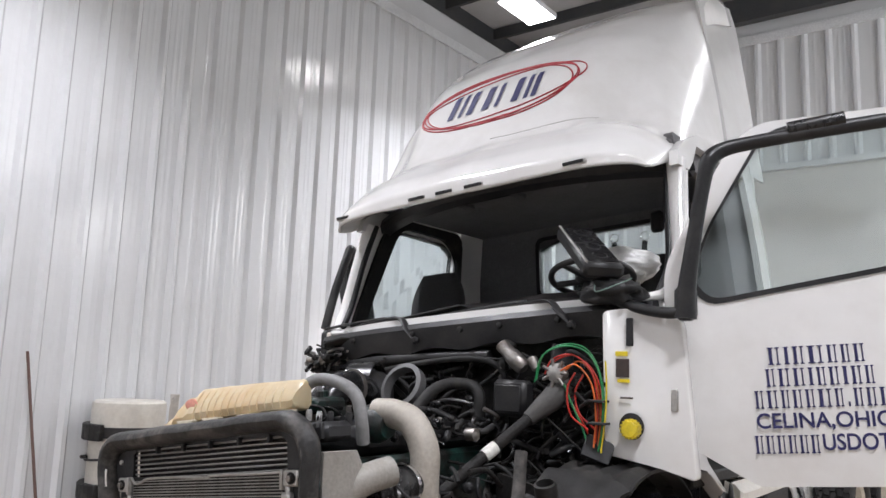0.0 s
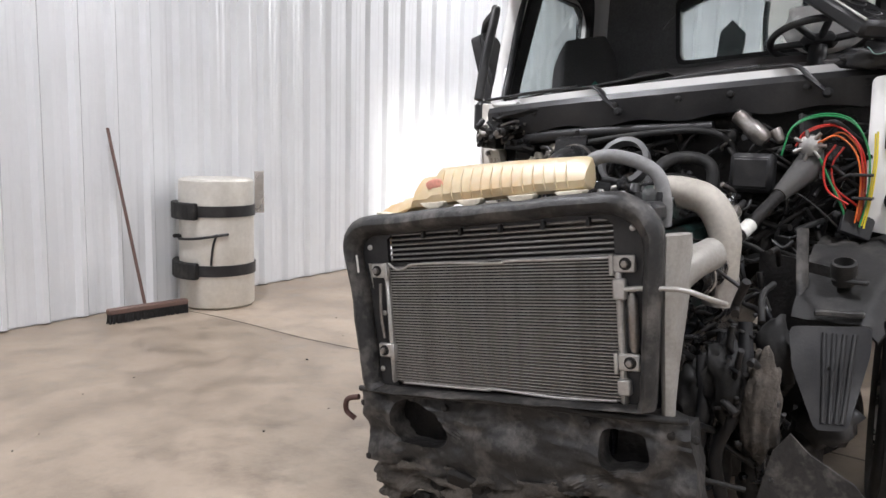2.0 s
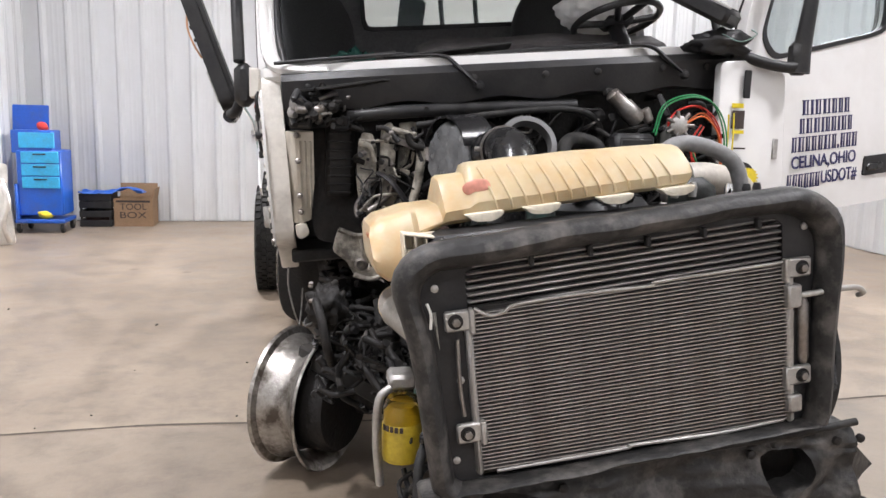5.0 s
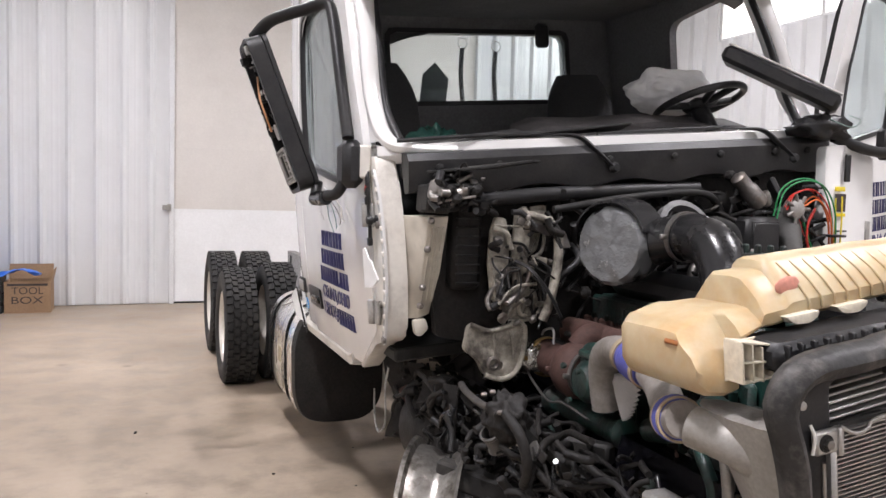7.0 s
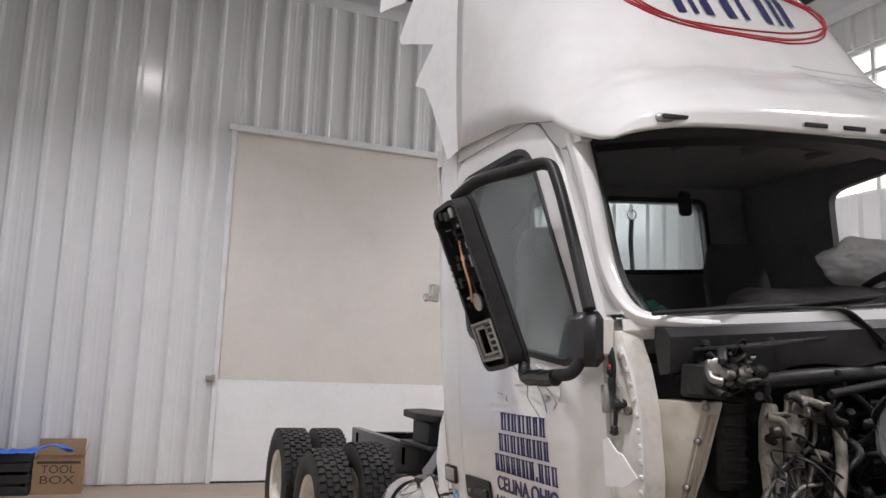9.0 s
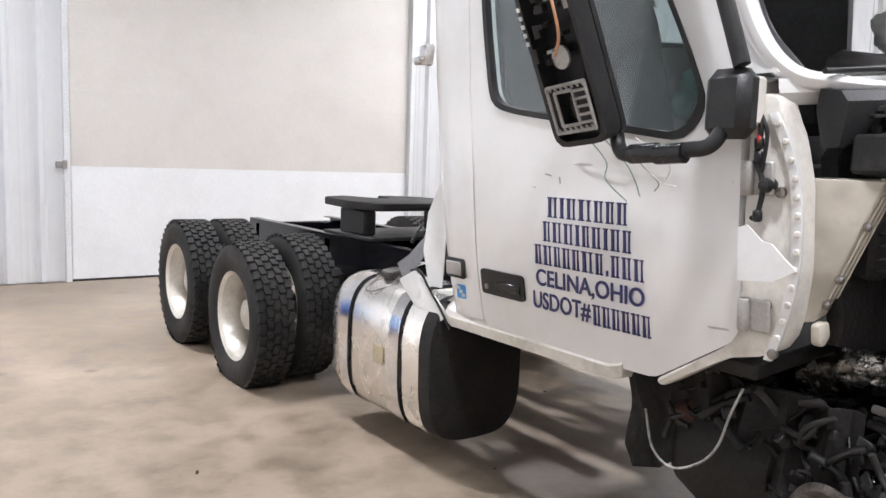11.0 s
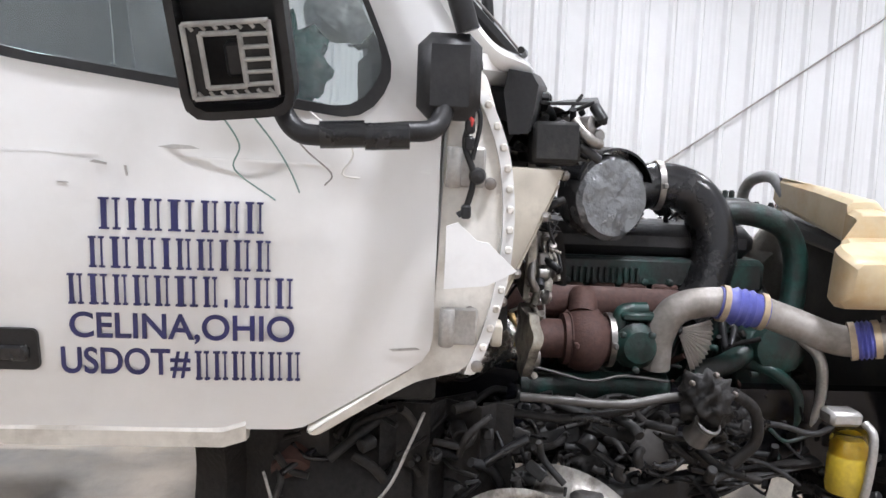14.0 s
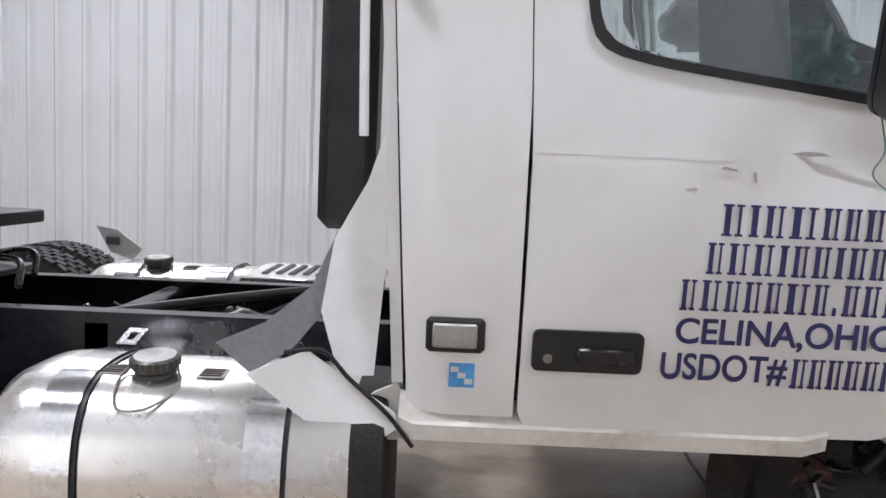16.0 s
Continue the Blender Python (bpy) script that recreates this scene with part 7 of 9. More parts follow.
    for i in range(25):
        a = radians(-62 + 84 * i / 24)
        fold = 0.011 * (1 if i % 2 else -1)
        fan.append([bm.verts.new((-0.475 + fold * s + 0.02 * s * s, -0.56 - 0.15 * s * math.cos(a) * 0.9, 1.0 + 0.15 * s * math.sin(a) - 0.02 * s)) for s in (0.15, 0.45, 0.75, 1.0)])
    for a, b in zip(fan, fan[1:]):
        for j in range(3):
            bm.faces.new((a[j], a[j + 1], b[j + 1], b[j]))
    sheet = part("torn_shield", bm, SILVER, TRUCK, "pleated torn silver heat shield below the charge pipe", smooth=False)
    mod = sheet.modifiers.new("thick", "SOLIDIFY")
    mod.thickness = 0.003
    bm = plate(rounded([(-0.34, 0.66), (-0.42, 0.74), (-0.46, 0.72), (-0.47, 0.63), (-0.4, 0.6)], 0.01, 2), 0.01, lambda u, v, w: (-0.72 + w + 0.3 * (v - 0.66), u, v), 0.002)
    part("bent_bracket", bm, rail, TRUCK, "bent worn bracket")
    part("paper_tag", plate([(-0.88, 0.42), (-0.97, 0.41), (-0.98, 0.5), (-0.9, 0.51)], 0.003, lambda u, v, w: (-0.56 + w, u, v)), WHITEPL, TRUCK, "white paper tag")
    # lines along the block
    rnd = random.Random(91)
    for k in range(14):
        z, x = rnd.uniform(0.5, 0.72), -0.5 - rnd.uniform(0, 0.14)
        y = rnd.uniform(-0.7, -0.05)
        pts = [(x, y, z)]
        for i in range(4):
            y, z = y - rnd.uniform(0.04, 0.14), z + rnd.uniform(-0.06, 0.06)
            pts.append((x + rnd.uniform(-0.03, 0.03), y, z))
        part("engine_line", tube(pts, rnd.uniform(0.005, 0.016), 10, 5), (HOSE, GREASE, BLACK, GREASE, BLACK)[k % 5], TRUCK, "dark line along the engine")
    # underside clutter
    clutter("engine_clutter", "greasy brackets and hoses on the engine's side", (-0.56, -1.05, 0.42), (-0.22, 0.0, 0.74), 240, 11, [GREASE, GREASE, GREASE, HOSE, GREASE, GREEN], (0.012, 0.045), 0.62)
    clutter("engine_clutter", "small fittings and lines round the turbocharger", (-0.4, -0.9, 0.74), (-0.2, 0.0, 1.04), 90, 15, [GREEN, GREASE, RUST, GREASE, BLACK], (0.015, 0.05), 0.45)
    clutter("engine_clutter", "greasy torn parts beside the engine", (-0.9, -0.75, 0.52), (-0.56, 0.05, 0.78), 80, 16, [GREASE, GREASE, GREASE, HOSE], (0.01, 0.04), 0.7)
    clutter("engine_clutter", "hoses and brackets round the engine's top", (-0.15, -1.0, 1.28), (0.55, -0.15, 1.42), 90, 12, [BLACK, HOSE, GREASE, BLACK, BLACKDIRT, HOSE, GREASE, STEEL])
    clutter("engine_clutter", "dark hoses and valves on the driver side of the engine", (0.3, -1.2, 0.5), (0.78, -0.2, 1.2), 170, 13, [BLACK, HOSE, GREASE, BLACKDIRT, BLACK, GREASE])
    clutter("gearbox_clutter", "greasy lines under the cab", (-0.5, 0.05, 0.58), (0.5, 1.5, 0.9), 120, 14, [GREASE, BLACKDIRT, HOSE, GREASE])
    part("gearbox", lathe([(0.1, 0), (0.26, 0.03), (0.28, 0.2), (0.22, 0.3), (0.2, 0.8), (0.15, 1.1), (0.08, 1.2)], 22, m=at(0.02, 0.0, 0.72, ALONG_Y)), GREASE, TRUCK, "greasy gearbox housing")
    bm = lathe([(0.04, -0.24), (0.2, -0.2), (0.24, -0.1), (0.24, 0.1), (0.2, 0.2), (0.04, 0.24)], 26, m=at(-0.62, 0.55, 0.5, ALONG_Y))
    part("air_reservoir", bm, GREASE, TRUCK, "black cylinder under the cab")
    part("splash_sheet", crate_sheet(), GREASE, TRUCK, "dark hanging splash sheet")
    part("hanging_wire", tube([(-1.02, 0.33, 0.86), (-1.02, 0.37, 0.76), (-1.0, 0.42, 0.64), (-0.98, 0.5, 0.55), (-0.97, 0.62, 0.49), (-0.96, 0.72, 0.53), (-0.95, 0.77, 0.66)], 0.0045, 8), surface("braided_wire", (0.4, 0.39, 0.37), 0.6, 0, (0.05, 0.05, 0.05), 0.9, 30, 90, 0.5), TRUCK, "dangling pale braided wire")
    part("rusty_pipe", lathe([(0.03, 0), (0.06, 0.01), (0.065, 0.03), (0.055, 0.12), (0.06, 0.16), (0.04, 0.17)], 24, m=at(-0.82, 0.71, 0.6, Matrix.Rotation(radians(60), 4, "Y"))), RUST, TRUCK, "rusty pipe end under the door")
    clutter("underside_clutter", "greasy torn lines and brackets below the cab", (-0.86, 0.0, 0.42), (-0.62, 0.75, 0.82), 110, 17, [GREASE, GREASE, GREASE, HOSE, BLACKDIRT], (0.012, 0.05), 0.65)


def crate_sheet():
    bm = bmesh.new()
    grid = []
    for i in range(20):
        row = []
        for j in range(12):
            u, v = i / 19, j / 11
            y, z = 0.05 + 0.95 * u, 0.82 - 0.45 * v * (0.8 + 0.2 * math.sin(u * 9))
            row.append(bm.verts.new((-0.8 + 0.05 * noise.noise(Vector((y * 6, z * 6, 1))) + 0.03 * math.sin(u * 40), y, z)))
        grid.append(row)
    for i in range(19):
        for j in range(11):
            bm.faces.new((grid[i][j], grid[i + 1][j], grid[i + 1][j + 1], grid[i][j + 1]))
    ext = bmesh.ops.extrude_face_region(bm, geom=list(bm.faces))
    bmesh.ops.translate(bm, vec=(0.008, 0, 0), verts=[v for v in ext["geom"] if isinstance(v, bmesh.types.BMVert)])
    return bm


def firewall_things():
    # dirty white inner side panel by the passenger hinge post
    def front_y(z):
        return 0.15 - 0.18 * (z - 1.11) / 0.42
    bm = bmesh.new()
    front = [(-0.955, 1.1), (-0.985, 1.53), (-0.9, 1.535), (-0.895, 1.3), (-0.905, 1.12)]
    a = [bm.verts.new((x, front_y(z), z)) for x, z in front]
    b = [bm.verts.new((x - 0.05, 0.17, z)) for x, z in front]
    bm.faces.new(a)
    bm.faces.new(b)
    for i in range(5):
        bm.faces.new((a[i], a[(i + 1) % 5], b[(i + 1) % 5], b[i]))
    bmesh.ops.bevel(bm, geom=list(bm.edges), offset=0.006, segments=2, affect="EDGES", profile=0.5)
    panel = part("inner_side_panel", bm, SIDEWHITE, TRUCK, "dirty cream inner side panel")
    for z in (1.515, 1.4, 1.24, 1.16):
        part("bolt", lathe([(0.014, 0), (0.014, 0.012), (0.007, 0.018)], 8, m=at(-0.975 + 0.05 * (1.53 - z), front_y(z) - 0.002, z, ALONG_Y.inverted())), STEEL, panel, "dark panel bolt")
        part("tab", box(-0.968 + 0.05 * (1.53 - z), front_y(z) + 0.002, z + 0.004, 0.024, 0.008, 0.04, 0.003, (-23, 0, 0)), SIDEWHITE, panel, "bent edge tab")
    for k in range(3):
        x = -0.96 + 0.022 * k
        part("pressed_rib", tube([(x, front_y(1.49) - 0.002, 1.49), (x + 0.004, front_y(1.32) - 0.002, 1.32), (x + 0.008, front_y(1.18) - 0.002, 1.18)], 0.008, 10, 5, flat=0.6), SIDEWHITE, panel, "pressed upright rib")
    part("panel_foot", plate(rounded([(-0.985, 1.1), (-0.93, 1.11), (-0.915, 1.06), (-0.95, 1.03), (-0.975, 1.04)], 0.012, 2), 0.03, lambda u, v, w: (u, 0.12 + w, v), 0.006), SIDEWHITE, panel, "bent foot of the panel")
    # cab mount: a cast cup with a rim, a web and a bolt hole
    outline = rounded([(-0.79, 1.105), (-0.7, 1.075), (-0.56, 1.1), (-0.545, 1.0), (-0.575, 0.9), (-0.64, 0.865), (-0.72, 0.885), (-0.75, 0.95), (-0.82, 1.0)], 0.025, 3)
    hole = [(-0.655 + 0.018 * math.cos(a), 0.925 + 0.018 * math.sin(a)) for a in [2.6 - 2 * math.pi * k / 24 for k in range(24)]]
    mount = part("cab_mount", framed(outline, hole, lambda u, v, w: Vector((u, -0.02 + w + 0.012 * noise.noise(Vector((u * 16, v * 16, 0))) + 0.35 * max(0.0, 0.06 - abs(v - 1.0)) * (u + 0.66), v)), 0.03, 6, 64), SHADEGRIME, TRUCK, "bent dirty white cab mount")
    part("rim", tube([(-0.79, -0.022, 1.1), (-0.7, -0.03, 1.072), (-0.56, -0.024, 1.096), (-0.548, -0.026, 1.0), (-0.578, -0.026, 0.905), (-0.64, -0.026, 0.87), (-0.72, -0.024, 0.89)], 0.011, 10, 5), SHADEGRIME, mount, "raised rim of the mount")
    for x in (-0.69, -0.61):
        part("web", tube([(x, -0.024, 1.07), (x + 0.012, -0.03, 1.0), (x + 0.02, -0.024, 0.95)], 0.014, 10, 5, flat=0.5), SHADEGRIME, mount, "cast web")
    part("mount_bush", lathe([(0.012, 0), (0.028, 0.004), (0.03, 0.016), (0.02, 0.02)], 16, True, m=at(-0.69, -0.024, 0.94, ALONG_Y.inverted())), STEEL, mount, "mount bolt")
    # pressed white bracket plates and a pale pipe beside the intake
    brackets = [([(-0.705, 1.47), (-0.68, 1.535), (-0.64, 1.53), (-0.615, 1.45), (-0.625, 1.25), (-0.66, 1.16), (-0.69, 1.2), (-0.71, 1.33)], 0.0),
                ([(-0.6, 1.56), (-0.56, 1.585), (-0.535, 1.53), (-0.545, 1.38), (-0.53, 1.22), (-0.56, 1.13), (-0.6, 1.16), (-0.608, 1.36)], -0.03),
                ([(-0.52, 1.58), (-0.445, 1.59), (-0.43, 1.54), (-0.46, 1.49), (-0.475, 1.4), (-0.52, 1.36)], 0.02),
                ([(-0.64, 1.2), (-0.5, 1.24), (-0.47, 1.19), (-0.52, 1.12), (-0.63, 1.11)], -0.01)]
    for k, (pts, y) in enumerate(brackets):
        bm = plate(rounded(pts, 0.006, 1), 0.02, lambda u, v, w: (u + 0.012 * noise.noise(Vector((u * 20, v * 20, 9.0))), y + w + 0.03 * noise.noise(Vector((u * 11, v * 7, k))), v), 0.006)
        piece = part("bracket_plate", bm, SHADEGRIME, TRUCK, "dirty white pressed bracket plate")
        x, z = (pts[1][0] + pts[0][0]) / 2 + 0.02, pts[1][1] - 0.05
        part("bolt", lathe([(0.012, 0), (0.012, 0.012), (0.006, 0.016)], 8, m=at(x, y - 0.012, z, ALONG_Y.inverted())), STEEL, piece, "dark bolt")
        part("fold", tube([(pts[-1][0] + 0.012, y - 0.006, pts[-1][1]), (pts[-2][0] + 0.014, y - 0.012, pts[-2][1]), (pts[-3][0] + 0.012, y - 0.006, pts[-3][1])], 0.008, 8, 4), SHADEGRIME, piece, "folded edge")
    part("strap", box(-0.52, -0.03, 1.5, 0.17, 0.012, 0.035, 0.004, (0, 18, 0)), STEEL, TRUCK, "dull steel strap across the brackets")
    part("pale_pipe", tube([(-0.425, -0.06, 1.47), (-0.44, -0.09, 1.35), (-0.475, -0.1, 1.2), (-0.5, -0.09, 1.12)], 0.02, 12), SHADEGRIME, TRUCK, "pale upright pipe")
    part("black_strap", tube([(-0.62, -0.06, 1.36), (-0.57, -0.1, 1.33), (-0.5, -0.13, 1.24), (-0.45, -0.15, 1.14)], 0.022, 10, 5, flat=0.3), BLACK, TRUCK, "black rubber strap hanging down")
    rnd = random.Random(77)
    for k in range(7):
        x, z = rnd.uniform(-0.72, -0.5), rnd.uniform(1.2, 1.38)
        pts = [(x, rnd.uniform(-0.05, -0.03), z)]
        for i in range(4):
            x, z = x + rnd.uniform(-0.05, 0.06), z - rnd.uniform(0.0, 0.08)
            pts.append((x, rnd.uniform(-0.1, -0.05), z))
        part("wire", tube(pts, rnd.uniform(0.003, 0.006), 10, 4), (BLACK, GREASE)[k % 2], TRUCK, "dark loose wire")
    vent = part("ventilation_box", box(-0.78, 0.1, 1.40, 0.13, 0.1, 0.34, 0.02), GREASE, TRUCK, "black ribbed ventilation box")
    for k in range(8):
        part("slat", box(-0.78, 0.046, 1.26 + 0.038 * k, 0.11, 0.012, 0.008, 0.003), BLACK, vent)
    part("tab_bracket", plate(rounded([(-0.645, 1.615), (-0.63, 1.665), (-0.6, 1.66), (-0.575, 1.678), (-0.56, 1.655), (-0.575, 1.61)], 0.006, 2), 0.006, lambda u, v, w: (u, 0.03 + w - 0.3 * (v - 1.64), v)), CAST, TRUCK, "bent pale metal tab under the cowl")
    part("cowl_box", box(-0.955, 0.0, 1.6, 0.1, 0.13, 0.11, 0.01, (0, 4, 0)), BLACKDIRT, TRUCK, "dusty black box under the cowl's end")
    for pts, z, y in (([(-0.98, 0.02), (-0.8, -0.16), (-0.62, -0.2), (-0.58, -0.17), (-0.75, -0.06), (-0.92, 0.1)], 1.725, 0.0), ([(-1.0, 0.06), (-0.9, -0.06), (-0.78, -0.08), (-0.8, 0.0), (-0.92, 0.1)], 1.66, 0.02)):
        bm = plate(pts, 0.01, lambda u, v, w: (u, v, z + w + 0.12 * (u + 0.8) + 0.02 * noise.noise(Vector((u * 9, v * 9, z)))), 0.002)
        part("torn_cowl_piece", bm, BLACKDIRT, TRUCK, "torn flat black cowl piece")
    clutter("cowl_clutter", "broken black brackets and clips under the cowl's end", (-0.98, -0.12, 1.56), (-0.7, 0.06, 1.72), 60, 61, [BLACK, BLACKDIRT, GREASE, STEEL], (0.015, 0.05), 0.45)
    part("upper_duct", tube([(-0.75, 0.02, 1.6), (-0.5, -0.02, 1.63), (-0.1, -0.02, 1.66), (0.3, -0.02, 1.68)], 0.03, 12), BLACK, TRUCK, "black duct under the cowl")
    part("upper_pipe", tube([(-0.45, -0.06, 1.57), (-0.1, -0.08, 1.63), (0.25, -0.08, 1.66), (0.4, -0.05, 1.6), (0.42, -0.05, 1.45)], 0.016, 10), BLACKDIRT, TRUCK, "dark pipe under the cowl")
    part("coolant_hose", tube([(0.12, -0.45, 1.36), (0.16, -0.3, 1.5), (0.26, -0.2, 1.53), (0.36, -0.2, 1.48), (0.36, -0.22, 1.3)], 0.03, 14), BLACKDIRT, TRUCK, "dark looped hose")
    bm = lathe([(0.1, -0.03), (0.125, -0.025), (0.125, 0.025), (0.1, 0.03)], 32, True, m=at(-0.02, -0.34, 1.5, Matrix.Rotation(radians(65), 4, "X")))
    part("ring_clamp", bm, surface("dull_grey_ring", (0.12, 0.12, 0.12), 0.5), TRUCK, "grey ring over the engine")
    # brake valve, relay box, steering shaft
    d = Vector((0.14, 0, -0.12)).normalized()
    m = at(0.45, -0.12, 1.72, d.to_track_quat("Z", "Y").to_matrix().to_4x4())
    valve = part("master_valve", lathe([(0.02, -0.03), (0.035, -0.02), (0.035, 0.05), (0.042, 0.06), (0.042, 0.14), (0.03, 0.16), (0.015, 0.165)], 20, m=m), STEEL, TRUCK, "dull metal valve cylinder")
    part("valve_bracket", box(0.45, -0.07, 1.735, 0.07, 0.05, 0.04, 0.01, (0, 25, 0)), GREASE, valve, "greasy valve bracket")
    part("valve_cap", lathe([(0.025, 0), (0.028, 0.01), (0.022, 0.06), (0.01, 0.07)], 16, m=at(0.6, -0.1, 1.67, Matrix.Rotation(radians(150), 4, "Y"))), STEEL, valve, "second small valve")
    bm = box(0.53, -0.15, 1.47, 0.19, 0.1, 0.18, 0.02)
    add_box(bm, 0.53, -0.205, 1.47, 0.15, 0.01, 0.13, 0.005)
    part("relay_box", bm, BLACK, TRUCK, "black relay box on the firewall")
    boot = [(0.78, -0.04, 1.56), (0.75, -0.1, 1.5), (0.71, -0.17, 1.44), (0.67, -0.24, 1.38)]
    shaft = part("steering_boot", tube(boot, 0.07, 18, 5, radii=[0.07, 0.064, 0.05, 0.034]), surface("dusty_rubber_boot", (0.06, 0.058, 0.055), 0.7), TRUCK, "grey tapered steering boot")
    part("steering_shaft", tube([(0.67, -0.24, 1.38), (0.55, -0.5, 1.18), (0.42, -0.8, 0.95)], 0.028, 14), GREASE, TRUCK, "dark steering shaft")
    part("white_band", tube([(0.595, -0.40, 1.255), (0.57, -0.455, 1.215)], 0.032, 14), WHITEPL, shaft, "white tape on the shaft")
    valve = part("brake_valve", lathe([(0.02, 0), (0.05, 0.01), (0.045, 0.05), (0.03, 0.06)], 16, m=at(0.76, -0.1, 1.6, ALONG_Y.inverted())), CAST, TRUCK, "cast brake valve")
    for k in range(7):
        a = k * 0.9
        part("fitting", tube([(0.76, -0.15, 1.6), (0.76 + 0.07 * math.cos(a), -0.15, 1.6 + 0.07 * math.sin(a))], 0.009, 10, curved=False), STEEL, valve, "metal air fitting")
    rnd = random.Random(5)
    lines = [(WGREEN, "green air line", [(0.64, 1.56), (0.68, 1.68), (0.8, 1.735), (0.92, 1.70), (0.99, 1.58), (1.0, 1.4), (0.98, 1.26)], 0.004, 2),
             (WREDS, "red air line", [(0.72, 1.6), (0.76, 1.67), (0.87, 1.68), (0.97, 1.6), (1.0, 1.45), (0.99, 1.28)], 0.004, 2),
             (WORANGE, "orange air line", [(0.8, 1.62), (0.88, 1.65), (0.96, 1.57), (0.985, 1.42), (0.975, 1.27)], 0.004, 2),
             (WYELLOW, "yellow air line", [(1.03, 1.66), (1.035, 1.55), (1.03, 1.4), (1.01, 1.26)], 0.004, 2),
             (WREDS, "red air line", [(0.79, 1.56), (0.83, 1.46), (0.9, 1.36), (0.93, 1.28)], 0.004, 1),
             (WGREEN, "green air line", [(0.82, 1.56), (0.86, 1.46), (0.92, 1.36), (0.95, 1.27)], 0.005, 1),
             (WREDS, "red air line", [(0.88, 1.6), (0.84, 1.52), (0.86, 1.42), (0.95, 1.34)], 0.0045, 2)]
    for mat, lab, pts, r, copies in lines:
        for k in range(copies):
            dx, dy = rnd.uniform(-0.018, 0.018), -0.13 - 0.022 * k + rnd.uniform(-0.01, 0.01)
            part("air_line", tube([(x + dx, dy, z + rnd.uniform(-0.01, 0.01)) for x, z in pts], r, 10, 6), mat, TRUCK, lab)
    for x, z in ((0.985, 1.48), (0.99, 1.38)):
        part("cable_tie", box(x, -0.15, z, 0.08, 0.08, 0.012, 0.003), BLACK, TRUCK, "black cable tie")
    clutter("firewall_clutter", "grimy brackets and lines among the white plates", (-0.7, -0.09, 1.1), (-0.42, -0.02, 1.56), 70, 23, [GREASE, SHADEGRIME, BLACK, STEEL], (0.012, 0.045), 0.5)
    clutter("firewall_clutter", "dark pipes and fittings on the firewall", (-0.42, -0.06, 1.0), (0.4, 0.12, 1.66), 110, 21, [BLACK, GREASE, HOSE, BLACKDIRT, STEEL, GREASE, BLACK], (0.02, 0.08))
    clutter("firewall_clutter", "valves and fittings on the driver side of the firewall", (0.4, -0.12, 1.05), (1.0, 0.08, 1.7), 110, 22, [BLACK, GREASE, HOSE, BLACKDIRT], (0.02, 0.09))
    # driver-side cowl end panel with its labels and yellow cap
    bm = plate(rounded([(0.99, 1.24), (0.975, 1.9), (1.10, 1.91), (1.34, 1.86), (1.40, 1.15), (1.25, 1.2)], 0.03, 3), 0.06, lambda u, v, w: (u, -0.09 + w + 0.25 * max(0, u - 1.15), v), 0.006)
    end = part("cowl_end_panel", bm, PAINT, TRUCK, "white cowl end panel with warning labels")
    part("slot", box(1.115, -0.092, 1.80, 0.035, 0.012, 0.13, 0.004), BLACK, end, "black slot")
    part("label", box(1.075, -0.0925, 1.70, 0.06, 0.006, 0.022, 0.001), YELLOW, end, "yellow label")
    part("label", box(1.08, -0.0925, 1.635, 0.065, 0.006, 0.085, 0.001), INK, end, "black label")
    part("label", box(1.085, -0.0925, 1.577, 0.06, 0.006, 0.016, 0.001), YELLOW, end, "yellow label")
    part("label", box(1.1, -0.0925, 1.50, 0.06, 0.006, 0.008, 0.001), INK, end, "dark line")
    part("cap_recess", lathe([(0.055, 0), (0.06, 0.006), (0.05, 0.01), (0.0, 0.011)], 24, m=at(1.125, -0.088, 1.375, ALONG_Y.inverted())), BLACK, end, "black recess")
    bm = lathe([(0.036, 0), (0.04, 0.01), (0.04, 0.05), (0.034, 0.056), (0.0, 0.057)], 24, m=at(1.134, -0.09, 1.365, ALONG_Y.inverted()))
    cap = part("washer_cap", bm, YELLOW, end, "yellow ribbed filler cap")
    for k in range(16):
        a = 2 * math.pi * k / 16
        part("grip_rib", box(1.134 + 0.041 * math.cos(a), -0.125, 1.365 + 0.041 * math.sin(a), 0.008, 0.04, 0.008, 0.0), YELLOW, cap)
    part("post_hinge", box(1.31, -0.05, 1.5, 0.03, 0.02, 0.1, 0.004), CAST, end, "grey hinge plate")


